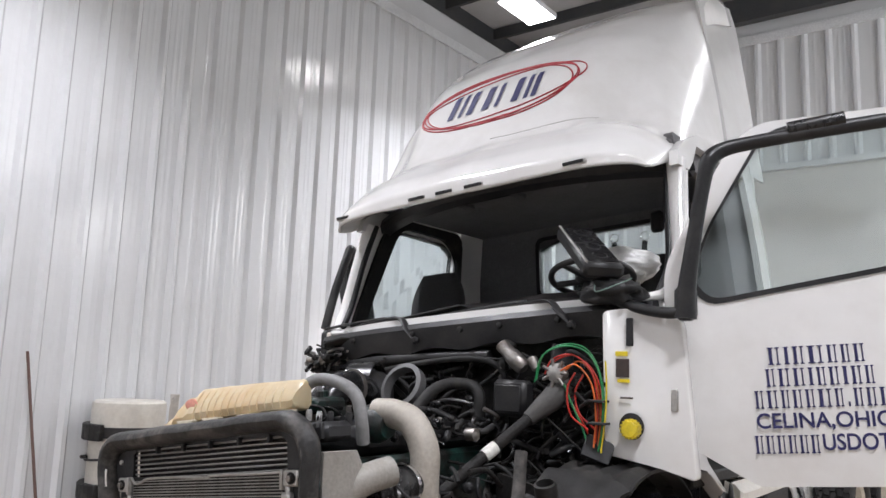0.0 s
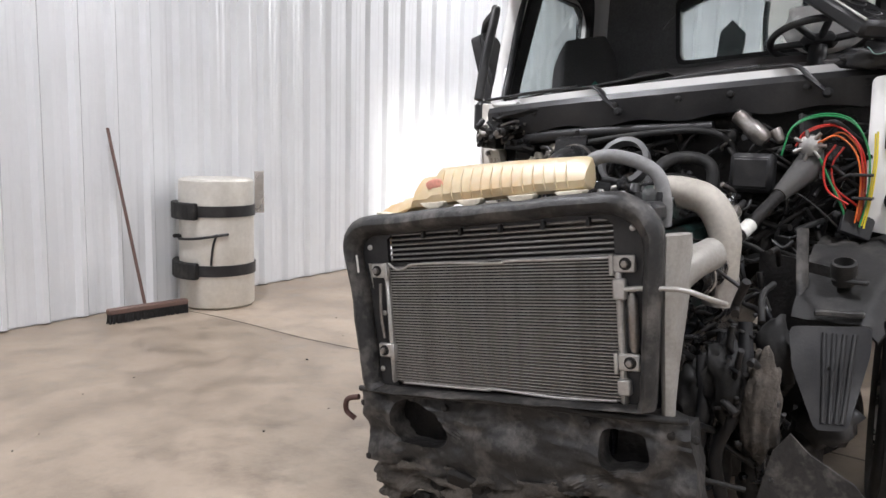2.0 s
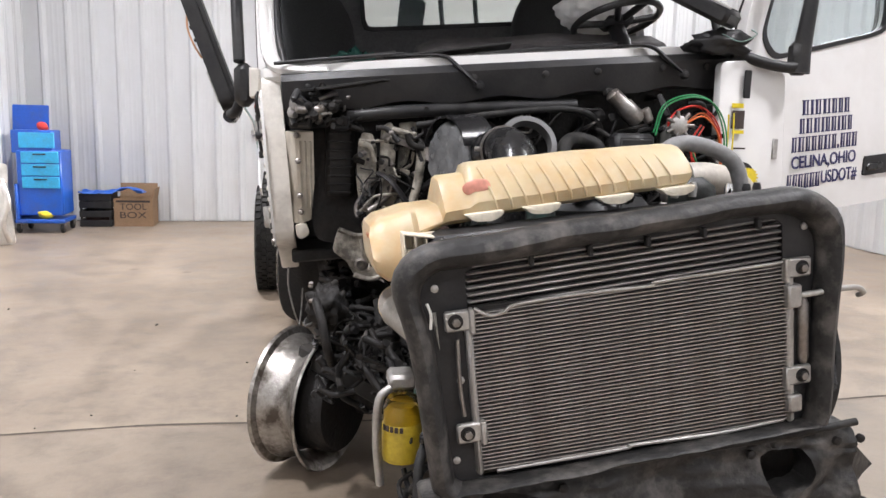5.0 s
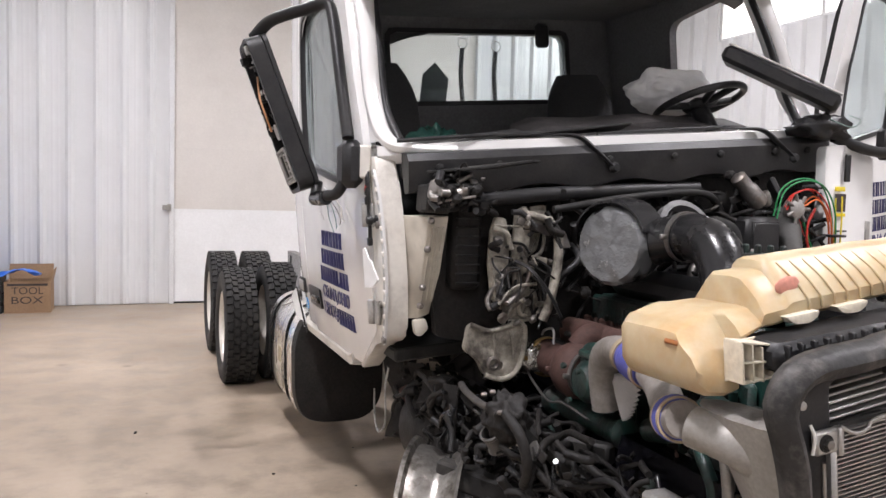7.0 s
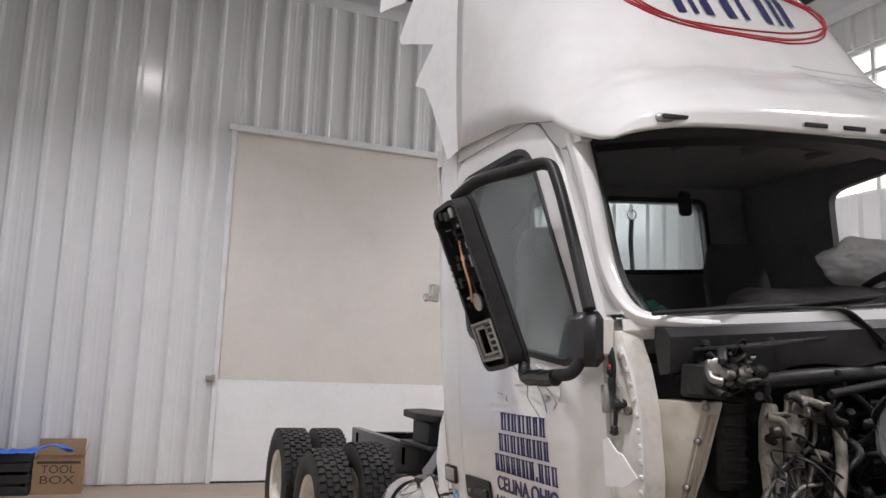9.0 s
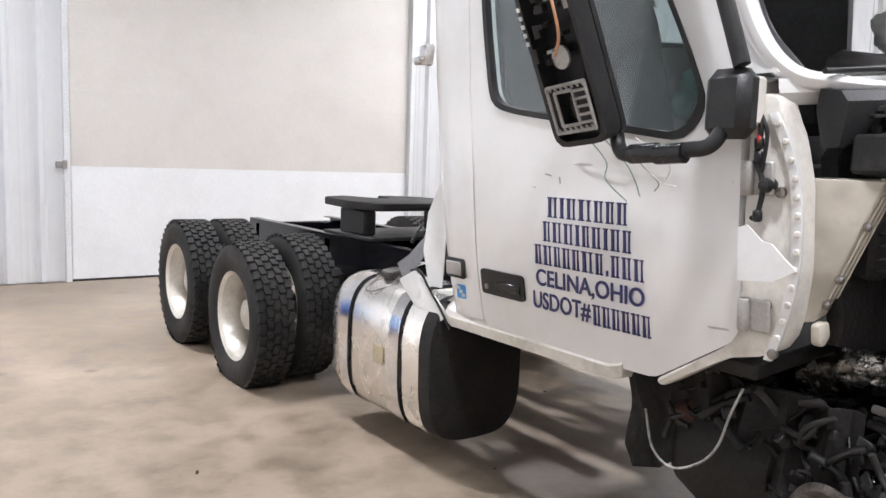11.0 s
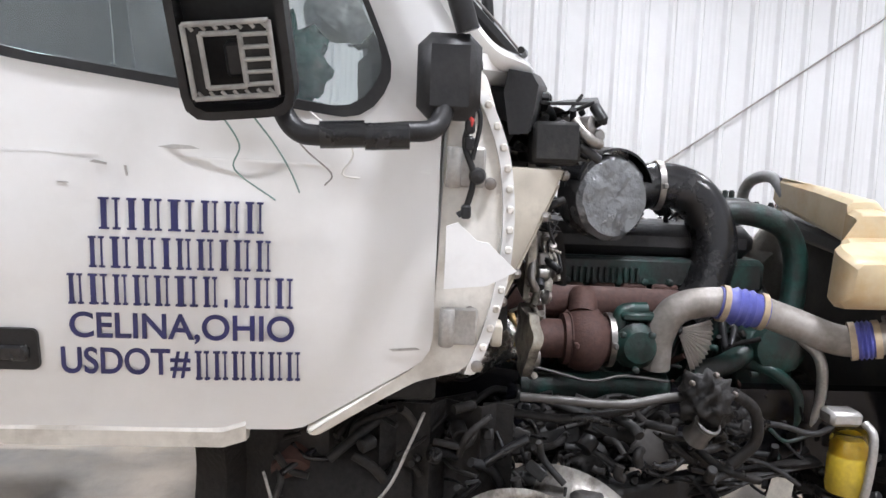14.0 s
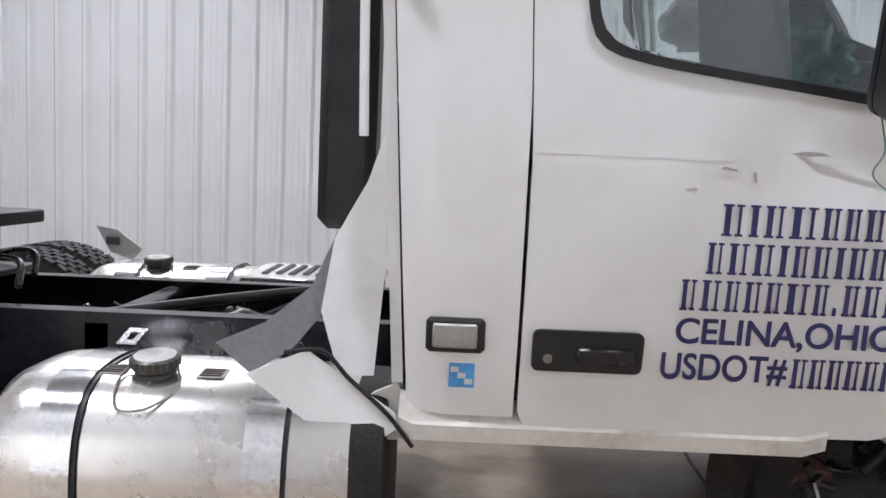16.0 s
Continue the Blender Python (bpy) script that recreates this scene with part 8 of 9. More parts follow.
def front_axle():
    # passenger side: bare rim with its drum, no tyre
    m = at(-0.92, -0.05, 0.325, Matrix.Rotation(radians(-33), 4, "Z")) @ Matrix.Scale(1.04, 4)
    prof = [(0.295, -0.115), (0.305, -0.11), (0.30, -0.095), (0.275, -0.085), (0.268, -0.03), (0.245, 0.0), (0.245, 0.04), (0.268, 0.07), (0.285, 0.095), (0.305, 0.105), (0.30, 0.115), (0.28, 0.105), (0.255, 0.07), (0.235, 0.04), (0.235, 0.0), (0.255, -0.03), (0.262, -0.085), (0.28, -0.115)]
    rim = part("bare_rim", lathe(prof, 56, True, m=m @ ALONG_X), GRIMYRIM, TRUCK, "scuffed bare steel rim without a tyre")
    part("brake_drum", lathe([(0.06, -0.02), (0.2, 0.0), (0.215, 0.02), (0.215, 0.16), (0.2, 0.18), (0.1, 0.19)], 36, m=m @ ALONG_X), GREASE, rim, "greasy black brake drum")
    bm = lathe([(0.235, -0.005), (0.18, -0.03), (0.13, -0.02), (0.11, -0.05), (0.1, -0.12), (0.05, -0.13), (0.0, -0.13)], 36, m=m @ ALONG_X)
    part("wheel_disc", bm, STEEL, rim, "rusty steel wheel disc")
    for k in range(10):
        a = 2 * math.pi * k / 10
        part("lug_nut", lathe([(0.018, -0.03), (0.018, -0.055), (0.012, -0.065)], 8, m=m @ ALONG_X @ at(0.145 * math.cos(a), 0.145 * math.sin(a), 0)), STEEL, rim, "wheel nut")
    # driver side: tyre and rim
    m = at(1.24, -0.08, TYRE_R - 0.006, Matrix.Rotation(radians(187), 4, "Z"))
    wheel = part("front_wheel", tyre_bm(), RUBBER, TRUCK, "worn ribbed steer tyre", m)
    for x, width in ((-0.09, 0.035), (-0.045, 0.032), (0.0, 0.032), (0.045, 0.032), (0.09, 0.035)):
        rib = [(0.487, x - width / 2), (TYRE_R, x - width / 2 + 0.003), (TYRE_R, x + width / 2 - 0.003), (0.487, x + width / 2)]
        part("tread_rib", lathe(rib, 56, True, m=m @ ALONG_X), RUBBER, wheel)
    part("rim", rim_bm(), ALU, wheel, "polished aluminium rim", m)
    bm = lathe([(0.25, 0.06), (0.2, 0.05), (0.15, 0.07), (0.11, 0.02), (0.1, -0.09), (0.05, -0.11), (0.0, -0.11)], 36, m=m @ ALONG_X)
    part("wheel_disc", bm, ALU, wheel, "polished wheel disc")
    # axle beam, springs, dampers
    bm = tube([(-0.95, -0.05, 0.36), (-0.6, -0.05, 0.3), (0.0, -0.05, 0.29), (0.7, -0.05, 0.38), (1.05, -0.05, 0.46)], 0.055, 14, flat=1.3)
    part("front_axle", bm, GREASE, TRUCK, "greasy forged front axle")
    for x in (-0.56, 0.62):
        bm = bmesh.new()
        for k in range(4):
            z = 0.47 - 0.03 * k
            add_tube(bm, [(x, -1.05 + 0.12 * k, z + 0.1), (x, -0.6, z + 0.02), (x, -0.05, z - 0.02), (x, 0.4, z + 0.03), (x, 0.75 - 0.1 * k, z + 0.12)], 0.045, 12, 5, flat=0.28)
        part("leaf_spring", bm, GREASE, TRUCK, "greasy leaf spring")
    bm = bmesh.new()
    add_tube(bm, [(-0.66, -0.25, 0.36), (-0.5, -0.32, 0.62), (-0.47, -0.35, 0.75)], 0.03, 12)
    add_tube(bm, [(-0.7, -0.06, 0.45), (-0.62, -0.28, 0.62)], 0.045, 12)
    part("shock_absorber", bm, GREASE, TRUCK, "greasy shock absorber")
    for a, b, w in (((-0.95, -0.12, 0.56), (-0.5, -0.66, 0.46), 0.07), ((-0.72, 0.1, 0.66), (-0.45, -0.55, 0.7), 0.06), ((-0.62, -0.2, 0.72), (-0.52, -0.8, 0.52), 0.05)):
        a, b = Vector(a), Vector(b)
        bm = box(0, 0, 0, w, w * 1.3, (b - a).length, 0.012)
        part("bent_bracket", bm, BLACKDIRT, TRUCK, "bent black bracket", at(*((a + b) / 2), (b - a).to_track_quat("Z", "Y").to_matrix().to_4x4()))
    clutter("axle_clutter", "greasy brake lines and brackets at the axle", (-0.9, -0.55, 0.42), (-0.45, 0.3, 0.78), 110, 31, [GREASE, BLACK, HOSE, BLACKDIRT])
    clutter("front_clutter", "torn lines and brackets behind the radiator", (0.55, -1.2, 0.3), (0.9, -0.75, 0.85), 30, 32, [GREASE, BLACK, HOSE, BLACKDIRT, BLACK])
    clutter("front_clutter", "torn lines and brackets behind the radiator", (-0.62, -1.42, 0.15), (0.45, -1.1, 0.7), 130, 33, [GREASE, BLACKDIRT, HOSE, BLACK])

    part("tow_eye", tube([(-0.68, -1.5, 0.5), (-0.735, -1.51, 0.48), (-0.74, -1.51, 0.43), (-0.70, -1.5, 0.4)], 0.012, 10), RUST, TRUCK, "rusty bent eye")
    # yellow fuel filter with its clear bowl
    f = part("fuel_filter", lathe([(0.03, 0.53), (0.062, 0.54), (0.066, 0.56), (0.066, 0.66), (0.06, 0.675), (0.045, 0.69), (0.03, 0.72), (0.0, 0.725)], 26, m=at(-0.63, -1.12, -0.05)), FILTER, TRUCK, "yellow spin-on fuel filter with a dark name band")
    part("bowl", lathe([(0.0, 0.41), (0.05, 0.42), (0.062, 0.45), (0.062, 0.535), (0.03, 0.54)], 26, m=at(-0.63, -1.12, 1.12, Matrix.Rotation(math.pi, 4, "X"))), OIL, f, "clear amber filter bowl")
    bm = bmesh.new()
    for k in range(5):
        a = radians(205 + 14 * k)
        add_box(bm, -0.63 + 0.068 * math.cos(a), -1.12 + 0.068 * math.sin(a), 0.61, 0.004, 0.011, 0.018, 0, (0, 0, math.degrees(a)))
    part("name_band", bm, INK, f, "dark bars of printing")
    bm = box(-0.63, -1.08, 0.75, 0.09, 0.11, 0.05, 0.012)
    add_tube(bm, [(-0.67, -1.14, 0.74), (-0.71, -1.15, 0.7), (-0.715, -1.14, 0.55), (-0.70, -1.12, 0.4)], 0.014, 10)
    part("filter_head", bm, CAST, TRUCK, "cast filter head with a grey hose")
    # driver-side fender liner and shelf
    bm = bmesh.new()
    rows = []
    for i in range(22):
        t = i / 21
        ang = radians(118 - 68 * t)
        y, z = -0.06 + 0.66 * math.cos(ang), 0.52 + 0.66 * math.sin(ang)
        rows.append([bm.verts.new((x, y + 0.01 * math.sin(x * 90), z + 0.01 * math.cos(x * 60))) for x in np.linspace(0.84, 1.24, 14)])
    for a, b in zip(rows, rows[1:]):
        for j in range(13):
            bm.faces.new((a[j], a[j + 1], b[j + 1], b[j]))
    ext = bmesh.ops.extrude_face_region(bm, geom=list(bm.faces))
    bmesh.ops.translate(bm, vec=(0, 0, 0.012), verts=[v for v in ext["geom"] if isinstance(v, bmesh.types.BMVert)])
    part("fender_liner", bm, BLACKDIRT, TRUCK, "black plastic fender liner over the steer tyre")
    def liner_at(u, v, w):
        return Vector((u, -0.78 - 0.45 * (0.94 - v) + 0.45 * (u - 1.12) + w + 0.012 * noise.noise(Vector((u * 9, v * 7, 0))), v))
    bm = framed(rounded([(0.87, 0.935), (1.13, 0.95), (1.135, 0.85), (1.10, 0.60), (1.0, 0.595), (0.9, 0.8)], 0.02, 3), [(1.02 + 0.01 * math.cos(a), 0.8 + 0.01 * math.sin(a)) for a in [2.4 - 2 * math.pi * k / 24 for k in range(24)]], liner_at, 0.014, 8, 60)
    liner = part("liner_face", bm, BLACK, TRUCK, "scuffed black liner panel with ribs")
    for k in range(4):
        top, low = (0.985 + 0.032 * k, 0.92), (1.022 + 0.02 * k, 0.62)
        run = [liner_at(top[0] + (low[0] - top[0]) * t, top[1] + (low[1] - top[1]) * t, -0.004) for t in (0, 0.33, 0.66, 1)]
        part("rib", tube(run, 0.009, 8), BLACK, liner)
    bm = bmesh.new()
    grid = []
    for i in range(19):
        s = i / 18
        edge = 1.15 + 0.09 * s + 0.02 * noise.noise(Vector((s * 9, 1, 4)))
        row = []
        for j in range(17):
            x = 0.85 + (edge - 0.85) * j / 16
            lump = 0.022 * noise.noise(Vector((x * 8, s * 5, 3))) + (0.008 * math.sin(x * 150) if s > 0.75 and x > 1.05 else 0)
            row.append(bm.verts.new((x, -0.76 + 0.40 * s + lump, 0.945 + 0.245 * s ** 0.75 + lump - 0.05 * max(0, j - 13) / 3)))
        grid.append(row)
    for a, b in zip(grid, grid[1:]):
        for j in range(16):
            bm.faces.new((a[j], a[j + 1], b[j + 1], b[j]))
    ext = bmesh.ops.extrude_face_region(bm, geom=list(bm.faces))
    bmesh.ops.translate(bm, vec=(0, 0.012, -0.012), verts=[v for v in ext["geom"] if isinstance(v, bmesh.types.BMVert)])
    shelf = part("liner_shelf", bm, BLACKDIRT, TRUCK, "dusty sloping black liner shelf")
    part("shelf_bar", box(1.017, -0.765, 0.982, 0.17, 0.03, 0.022, 0.005, (0, -3, 8)), SHROUD, shelf, "raised bar on the shelf")
    part("prop", tube([(0.834, -0.566, 1.269), (0.852, -0.61, 1.12), (0.877, -0.68, 0.975)], 0.028, 10, 6, flat=0.4), SHROUD, TRUCK, "flat dark prop beside the liner")
    part("tube_mount", lathe([(0.04, -0.03), (0.043, 0.0), (0.048, 0.02), (0.046, 0.06), (0.036, 0.064), (0.032, 0.01)], 22, m=at(1.004, -0.64, 1.105, Matrix.Rotation(radians(20), 4, "X"))), BLACKDIRT, TRUCK, "short dusty tube stub")
    part("stub_flange", box(1.03, -0.665, 1.093, 0.13, 0.03, 0.018, 0.006, (20, 0, -6)), BLACKDIRT, TRUCK, "dusty flange under the tube stub")
    def inner_at(u, v, w):
        return Vector((u, -0.52 + w + 0.05 * noise.noise(Vector((u * 6, v * 5, 8))) - 0.25 * (u - 0.75), v))
    part("inner_fender", plate(rounded([(0.66, 1.16), (1.0, 1.12), (1.06, 0.9), (1.05, 0.42), (0.92, 0.3), (0.7, 0.34)], 0.03, 3), 0.02, inner_at), GREASE, TRUCK, "greasy black inner fender")
    crumple((1.0, -0.74, 0.56), (0.1, 0.07, 0.1), 0.5, 2.4, BLACK, "torn_flap", TRUCK, "torn black flap under the liner", 3, 14.0)
    crumple((0.835, -1.08, 0.68), (0.06, 0.055, 0.19), 0.35, 2.2, RAGGED, "dusty_canister", TRUCK, "dusty brown canister behind the cooler", 4, 2.0)
    # torn mudguard on the outer driver side, and the step behind it
    crumple((1.42, 0.35, 0.72), (0.05, 0.16, 0.32), 0.5, 2.5, BLACK, "torn_mudguard", TRUCK, "torn black mudguard hanging down", 4, 9.0)
    step = part("cab_step", box(1.22, 1.15, 0.62, 0.36, 0.8, 0.5, 0.05), CHROME, TRUCK, "ribbed bright cab step box")
    for k in range(9):
        part("rib", box(1.408, 0.82 + 0.085 * k, 0.62, 0.02, 0.03, 0.44, 0.006), CHROME, step)
    # large grey charge pipe on the driver side, and the hoses round it
    pipe = part("charge_pipe", tube([(0.38, -0.98, 1.41), (0.47, -0.98, 1.41), (0.57, -0.98, 1.38), (0.635, -0.98, 1.28), (0.64, -0.98, 1.16), (0.635, -0.97, 1.08)], 0.06, 22, 8), surface("tan_grey_pipe", (0.42, 0.39, 0.34), 0.55, 0.2, (0.25, 0.22, 0.18), 0.4, 5), TRUCK, "tan-grey elbow pipe")
    part("pipe_end", tube([(0.635, -0.97, 1.1), (0.635, -0.96, 1.0)], 0.066, 20), CAST, pipe, "clear plastic wrapped round the pipe's end")
    bm = bmesh.new()
    path = [(0.58, -1.22, 1.12), (0.6, -1.12, 1.14), (0.6, -1.02, 1.15), (0.58, -0.94, 1.16)]
    part("bellows", tube(path, 0.07, 22, 8, radii=[0.068, 0.076, 0.068, 0.076, 0.068, 0.076, 0.068, 0.076, 0.068]), HOSE, TRUCK, "black bellows hose")
    for p in ((0.595, -1.17, 1.13), (0.6, -1.05, 1.147)):
        band(p, 0.074, 0.018, CHROME, "clamp", pipe, "steel hose clamp", (0, 1, 0.1))
    part("green_housing", lathe([(0.04, 0), (0.07, 0.01), (0.075, 0.08), (0.05, 0.13)], 20, m=at(0.33, -1.0, 1.36, ALONG_X)), GREEN, TRUCK, "green pump housing")
    part("arch_hose", tube([(0.13, -1.22, 1.46), (0.22, -1.2, 1.535), (0.34, -1.18, 1.53), (0.44, -1.18, 1.48), (0.475, -1.18, 1.38), (0.47, -1.16, 1.3)], 0.026, 16), surface("grey_hose", (0.22, 0.22, 0.22), 0.5), TRUCK, "grey arched coolant hose")

    for k, (a, b) in enumerate((((0.66, 0.9), (0.7, 0.3)), ((0.74, 0.95), (0.72, 0.2)), ((0.82, 0.8), (0.88, 0.25)), ((0.6, 0.8), (0.64, 0.12)))):
        pts = [(a[0], -1.0, a[1]), (a[0] + 0.03, -1.06, (a[1] * 2 + b[1]) / 3), (b[0] - 0.04, -1.04, (a[1] + 2 * b[1]) / 3), (b[0], -1.0, b[1])]
        part("hanging_hose", tube(pts, 0.02 + 0.006 * (k % 2), 12, 6), (HOSE, BLACK)[k % 2], TRUCK, "black hose hanging loose")
    for k, (x, z) in enumerate(((0.7, 0.75), (0.58, 0.62), (0.8, 0.55), (0.66, 0.4), (0.82, 0.8), (0.76, 0.3), (0.92, 0.42))):
        crumple((x, -1.05 + 0.06 * k, z), (0.07, 0.07, 0.13), 0.6, 2.8, BLACKDIRT, "hanging_cover", TRUCK, "torn hanging black cover", 3, 3.0 + k)
    bm = plate([(0.84, 0.3), (0.9, 0.55), (0.94, 0.6), (1.0, 0.52), (1.14, 0.42), (1.26, 0.3), (1.2, 0.16), (1.02, 0.1), (0.94, 0.24)], 0.012, lambda u, v, w: (u, -1.12 + w + 0.5 * (u - 0.9) + 0.05 * math.sin(u * 21 + v * 9), v))
    part("bent_shield", bm, SHROUD, TRUCK, "bent dark splash shield")
    for k in range(6):
        x = (0.18, 0.3, 0.0, -0.15, 0.24, 0.08)[k]
        part("tank_fitting", lathe([(0.012, 0), (0.014, 0.03), (0.01, 0.045)], 12, m=at(x + 0.18, -1.3 + 0.04 * (k % 2), 1.375 + 0.01 * x)), (CHROME, BLACK, CAST)[k % 3], TRUCK, "small fitting beside the coolant tank")


def mirror_passenger():
    low, axis = Vector((-1.285, 0.765, 1.635)), Vector((-0.345, 0.1, 0.935)).normalized()
    across = Vector((-0.03, 1.0, 0)).normalized()
    across = (across - axis * across.dot(axis)).normalized()
    out = across.cross(axis)
    if out.x > 0:
        out = -out
    m = Matrix.Identity(4)
    m.col[0][:3], m.col[1][:3], m.col[2][:3] = across, axis, out
    m.translation = low
    w, h = 0.12, 0.72
    outer = rounded([(-w, 0), (w, 0), (w, h), (-w, h)], 0.05, 4)
    inner = rounded([(-w + 0.018, 0.018), (w - 0.018, 0.018), (w - 0.018, h - 0.018), (-w + 0.018, h - 0.018)], 0.04, 4)
    shell = framed(outer, inner, lambda u, v, ww: Vector((u, v, ww)), 0.07, 2, 60)
    head = part("mirror", shell, BLACK, TRUCK, "broken black side mirror with its cover torn off", m)
    part("back_plate", plate(outer, 0.02, lambda u, v, ww: (u, v, -0.005 - ww)), BLACK, head, "black mirror back plate", m)
    fr = framed(rounded([(-0.085, 0.05), (0.09, 0.05), (0.09, 0.205), (-0.085, 0.205)], 0.015), rounded([(-0.02, 0.075), (0.055, 0.075), (0.055, 0.18), (-0.02, 0.18)], 0.008), lambda u, v, ww: Vector((u, v, 0.062 + ww)), 0.008, 1, 48)
    pale = surface("pale_carrier_plastic", (0.36, 0.35, 0.33), 0.5, 0, (0.1, 0.1, 0.1), 0.5, 20)
    frame = part("carrier_frame", fr, BLACKDIRT, head, "moulded carrier frame", m)
    for a, b, c, d2 in ((-0.085, 0.05, 0.09, 0.05), (-0.085, 0.205, 0.09, 0.205), (-0.085, 0.05, -0.085, 0.205), (0.09, 0.05, 0.09, 0.205), (-0.023, 0.072, 0.058, 0.072), (-0.023, 0.184, 0.058, 0.184), (-0.023, 0.072, -0.023, 0.184), (0.058, 0.072, 0.058, 0.184)):
        part("frame_rib", tube([(a, b, 0.073), (c, d2, 0.073)], 0.006, 10), pale, frame, "thin pale moulded rib", m)
    for k in range(5):
        part("frame_rib", tube([(-0.083, 0.075 + 0.026 * k, 0.073), (-0.025, 0.075 + 0.026 * k, 0.073)], 0.005, 10), pale, frame, "thin pale moulded rib", m)
    for k in range(7):
        for v in (0.056, 0.198):
            part("frame_rib", tube([(-0.08 + 0.025 * k, v - 0.007, 0.073), (-0.068 + 0.025 * k, v + 0.008, 0.073)], 0.004, 10), pale, frame, "thin pale moulded rib", m)
    part("motor", box(-0.012, 0.125, 0.035, 0.06, 0.075, 0.05, 0.008), BLACK, head, "black mirror motor", m)
    part("lens", lathe([(0.038, 0), (0.038, 0.01), (0.0, 0.012)], 24, m=at(0.0, 0.29, 0.05)), CAST, head, "round grey socket", m)
    rnd = random.Random(6)
    for k in range(34):
        bm = box(rnd.uniform(-0.1, 0.1), rnd.uniform(0.28, 0.69), rnd.uniform(0.02, 0.075), rnd.uniform(0.008, 0.04), rnd.uniform(0.006, 0.05), rnd.uniform(0.01, 0.04), 0.002)
        part("plastic_rib", bm, BLACKDIRT if k % 4 else CAST, head, "broken plastic rib", m)
    part("wire", tube([(-0.03, 0.55, 0.06), (-0.06, 0.45, 0.09), (-0.05, 0.36, 0.09), (0.0, 0.3, 0.08)], 0.005, 8), surface("copper_wire", (0.6, 0.3, 0.15), 0.4), head, "copper-coloured wire", m)
    for k in range(5):
        part("slot", box(w - 0.005, 0.36 + 0.028 * k, 0.072, 0.012, 0.014, 0.006, 0.001), WHITEPL, head, "pale slot", m)
    # arms
    arm = part("mirror_arm", tube([(-1.225, 0.31, 1.69), (-1.26, 0.34, 1.615), (-1.29, 0.42, 1.60), (-1.295, 0.6, 1.585), (-1.285, 0.66, 1.60), (-1.265, 0.70, 1.66)], 0.024, 16, 8), BLACK, TRUCK, "black tubular mirror arm")
    part("mirror_arm", tube([(-1.235, 0.27, 1.84), (-1.25, 0.36, 2.1), (-1.26, 0.47, 2.36), (-1.28, 0.52, 2.43), (-1.35, 0.62, 2.42), (-1.48, 0.74, 2.38), (-1.545, 0.82, 2.31)], 0.03, 14, 8, flat=0.8), BLACK, TRUCK, "black tubular mirror arm")
    mount = part("arm_mount", box(-1.215, 0.31, 1.735, 0.09, 0.15, 0.2, 0.03), BLACK, TRUCK, "black mirror mount bolted to the post")
    part("mount_plate", box(-1.17, 0.27, 1.745, 0.06, 0.05, 0.14, 0.01), PAINTIN, mount, "dirty white mounting plate")
    for y in (0.72, 0.62):
        part("sleeve", tube([(-1.294, y - 0.22, 1.592), (-1.297, y - 0.12, 1.586)], 0.031, 16), HOSE, arm, "black sleeve")
    # dangling wires on the door
    for k, (mat, lab) in enumerate(((TEALWIRE, "thin grey-green wire"), (TEALWIRE, "thin grey-green wire"), (STEEL, "thin grey wire"), (WHITEPL, "thin pale wire"))):
        rnd = random.Random(40 + k)
        pts = [(-1.25, 0.84 - 0.07 * k, 1.64), (-1.20, 0.80 - 0.08 * k + rnd.uniform(-0.03, 0.03), 1.56), (-1.185, 0.78 - 0.08 * k + rnd.uniform(-0.04, 0.04), 1.5), (-1.182, 0.76 - 0.07 * k + rnd.uniform(-0.05, 0.05), 1.43 + 0.02 * k)]
        part("wire", tube(pts, 0.0022, 10, 6), mat, TRUCK, lab)


def mirror_driver():
    pts = [(1.05, -0.06, 1.945), (1.2, -0.09, 1.90), (1.33, -0.1, 1.885), (1.38, -0.1, 1.92)]
    part("mirror_arm", tube(pts, 0.026, 14, 8), BLACK, TRUCK, "black lower mirror arm")
    pts = [(1.375, -0.09, 1.86), (1.385, -0.09, 2.0), (1.42, -0.08, 2.25), (1.455, -0.06, 2.48), (1.475, -0.04, 2.58), (1.52, 0.0, 2.63), (1.62, 0.05, 2.66), (1.9, 0.14, 2.70), (2.15, 0.22, 2.73)]
    bar = part("mirror_frame", tube(pts, 0.035, 14, 8, radii=[0.05, 0.04, 0.032, 0.034, 0.04, 0.035, 0.032, 0.032, 0.032]), BLACK, TRUCK, "black tubular mirror frame before the open door")
    part("grip_sleeve", tube([(1.78, 0.1, 2.71), (2.0, 0.165, 2.745)], 0.036, 14), HOSE, bar, "black sleeve")
    part("arm_mount", box(1.375, -0.08, 1.93, 0.09, 0.09, 0.16, 0.025), BLACK, TRUCK, "black mirror mount")


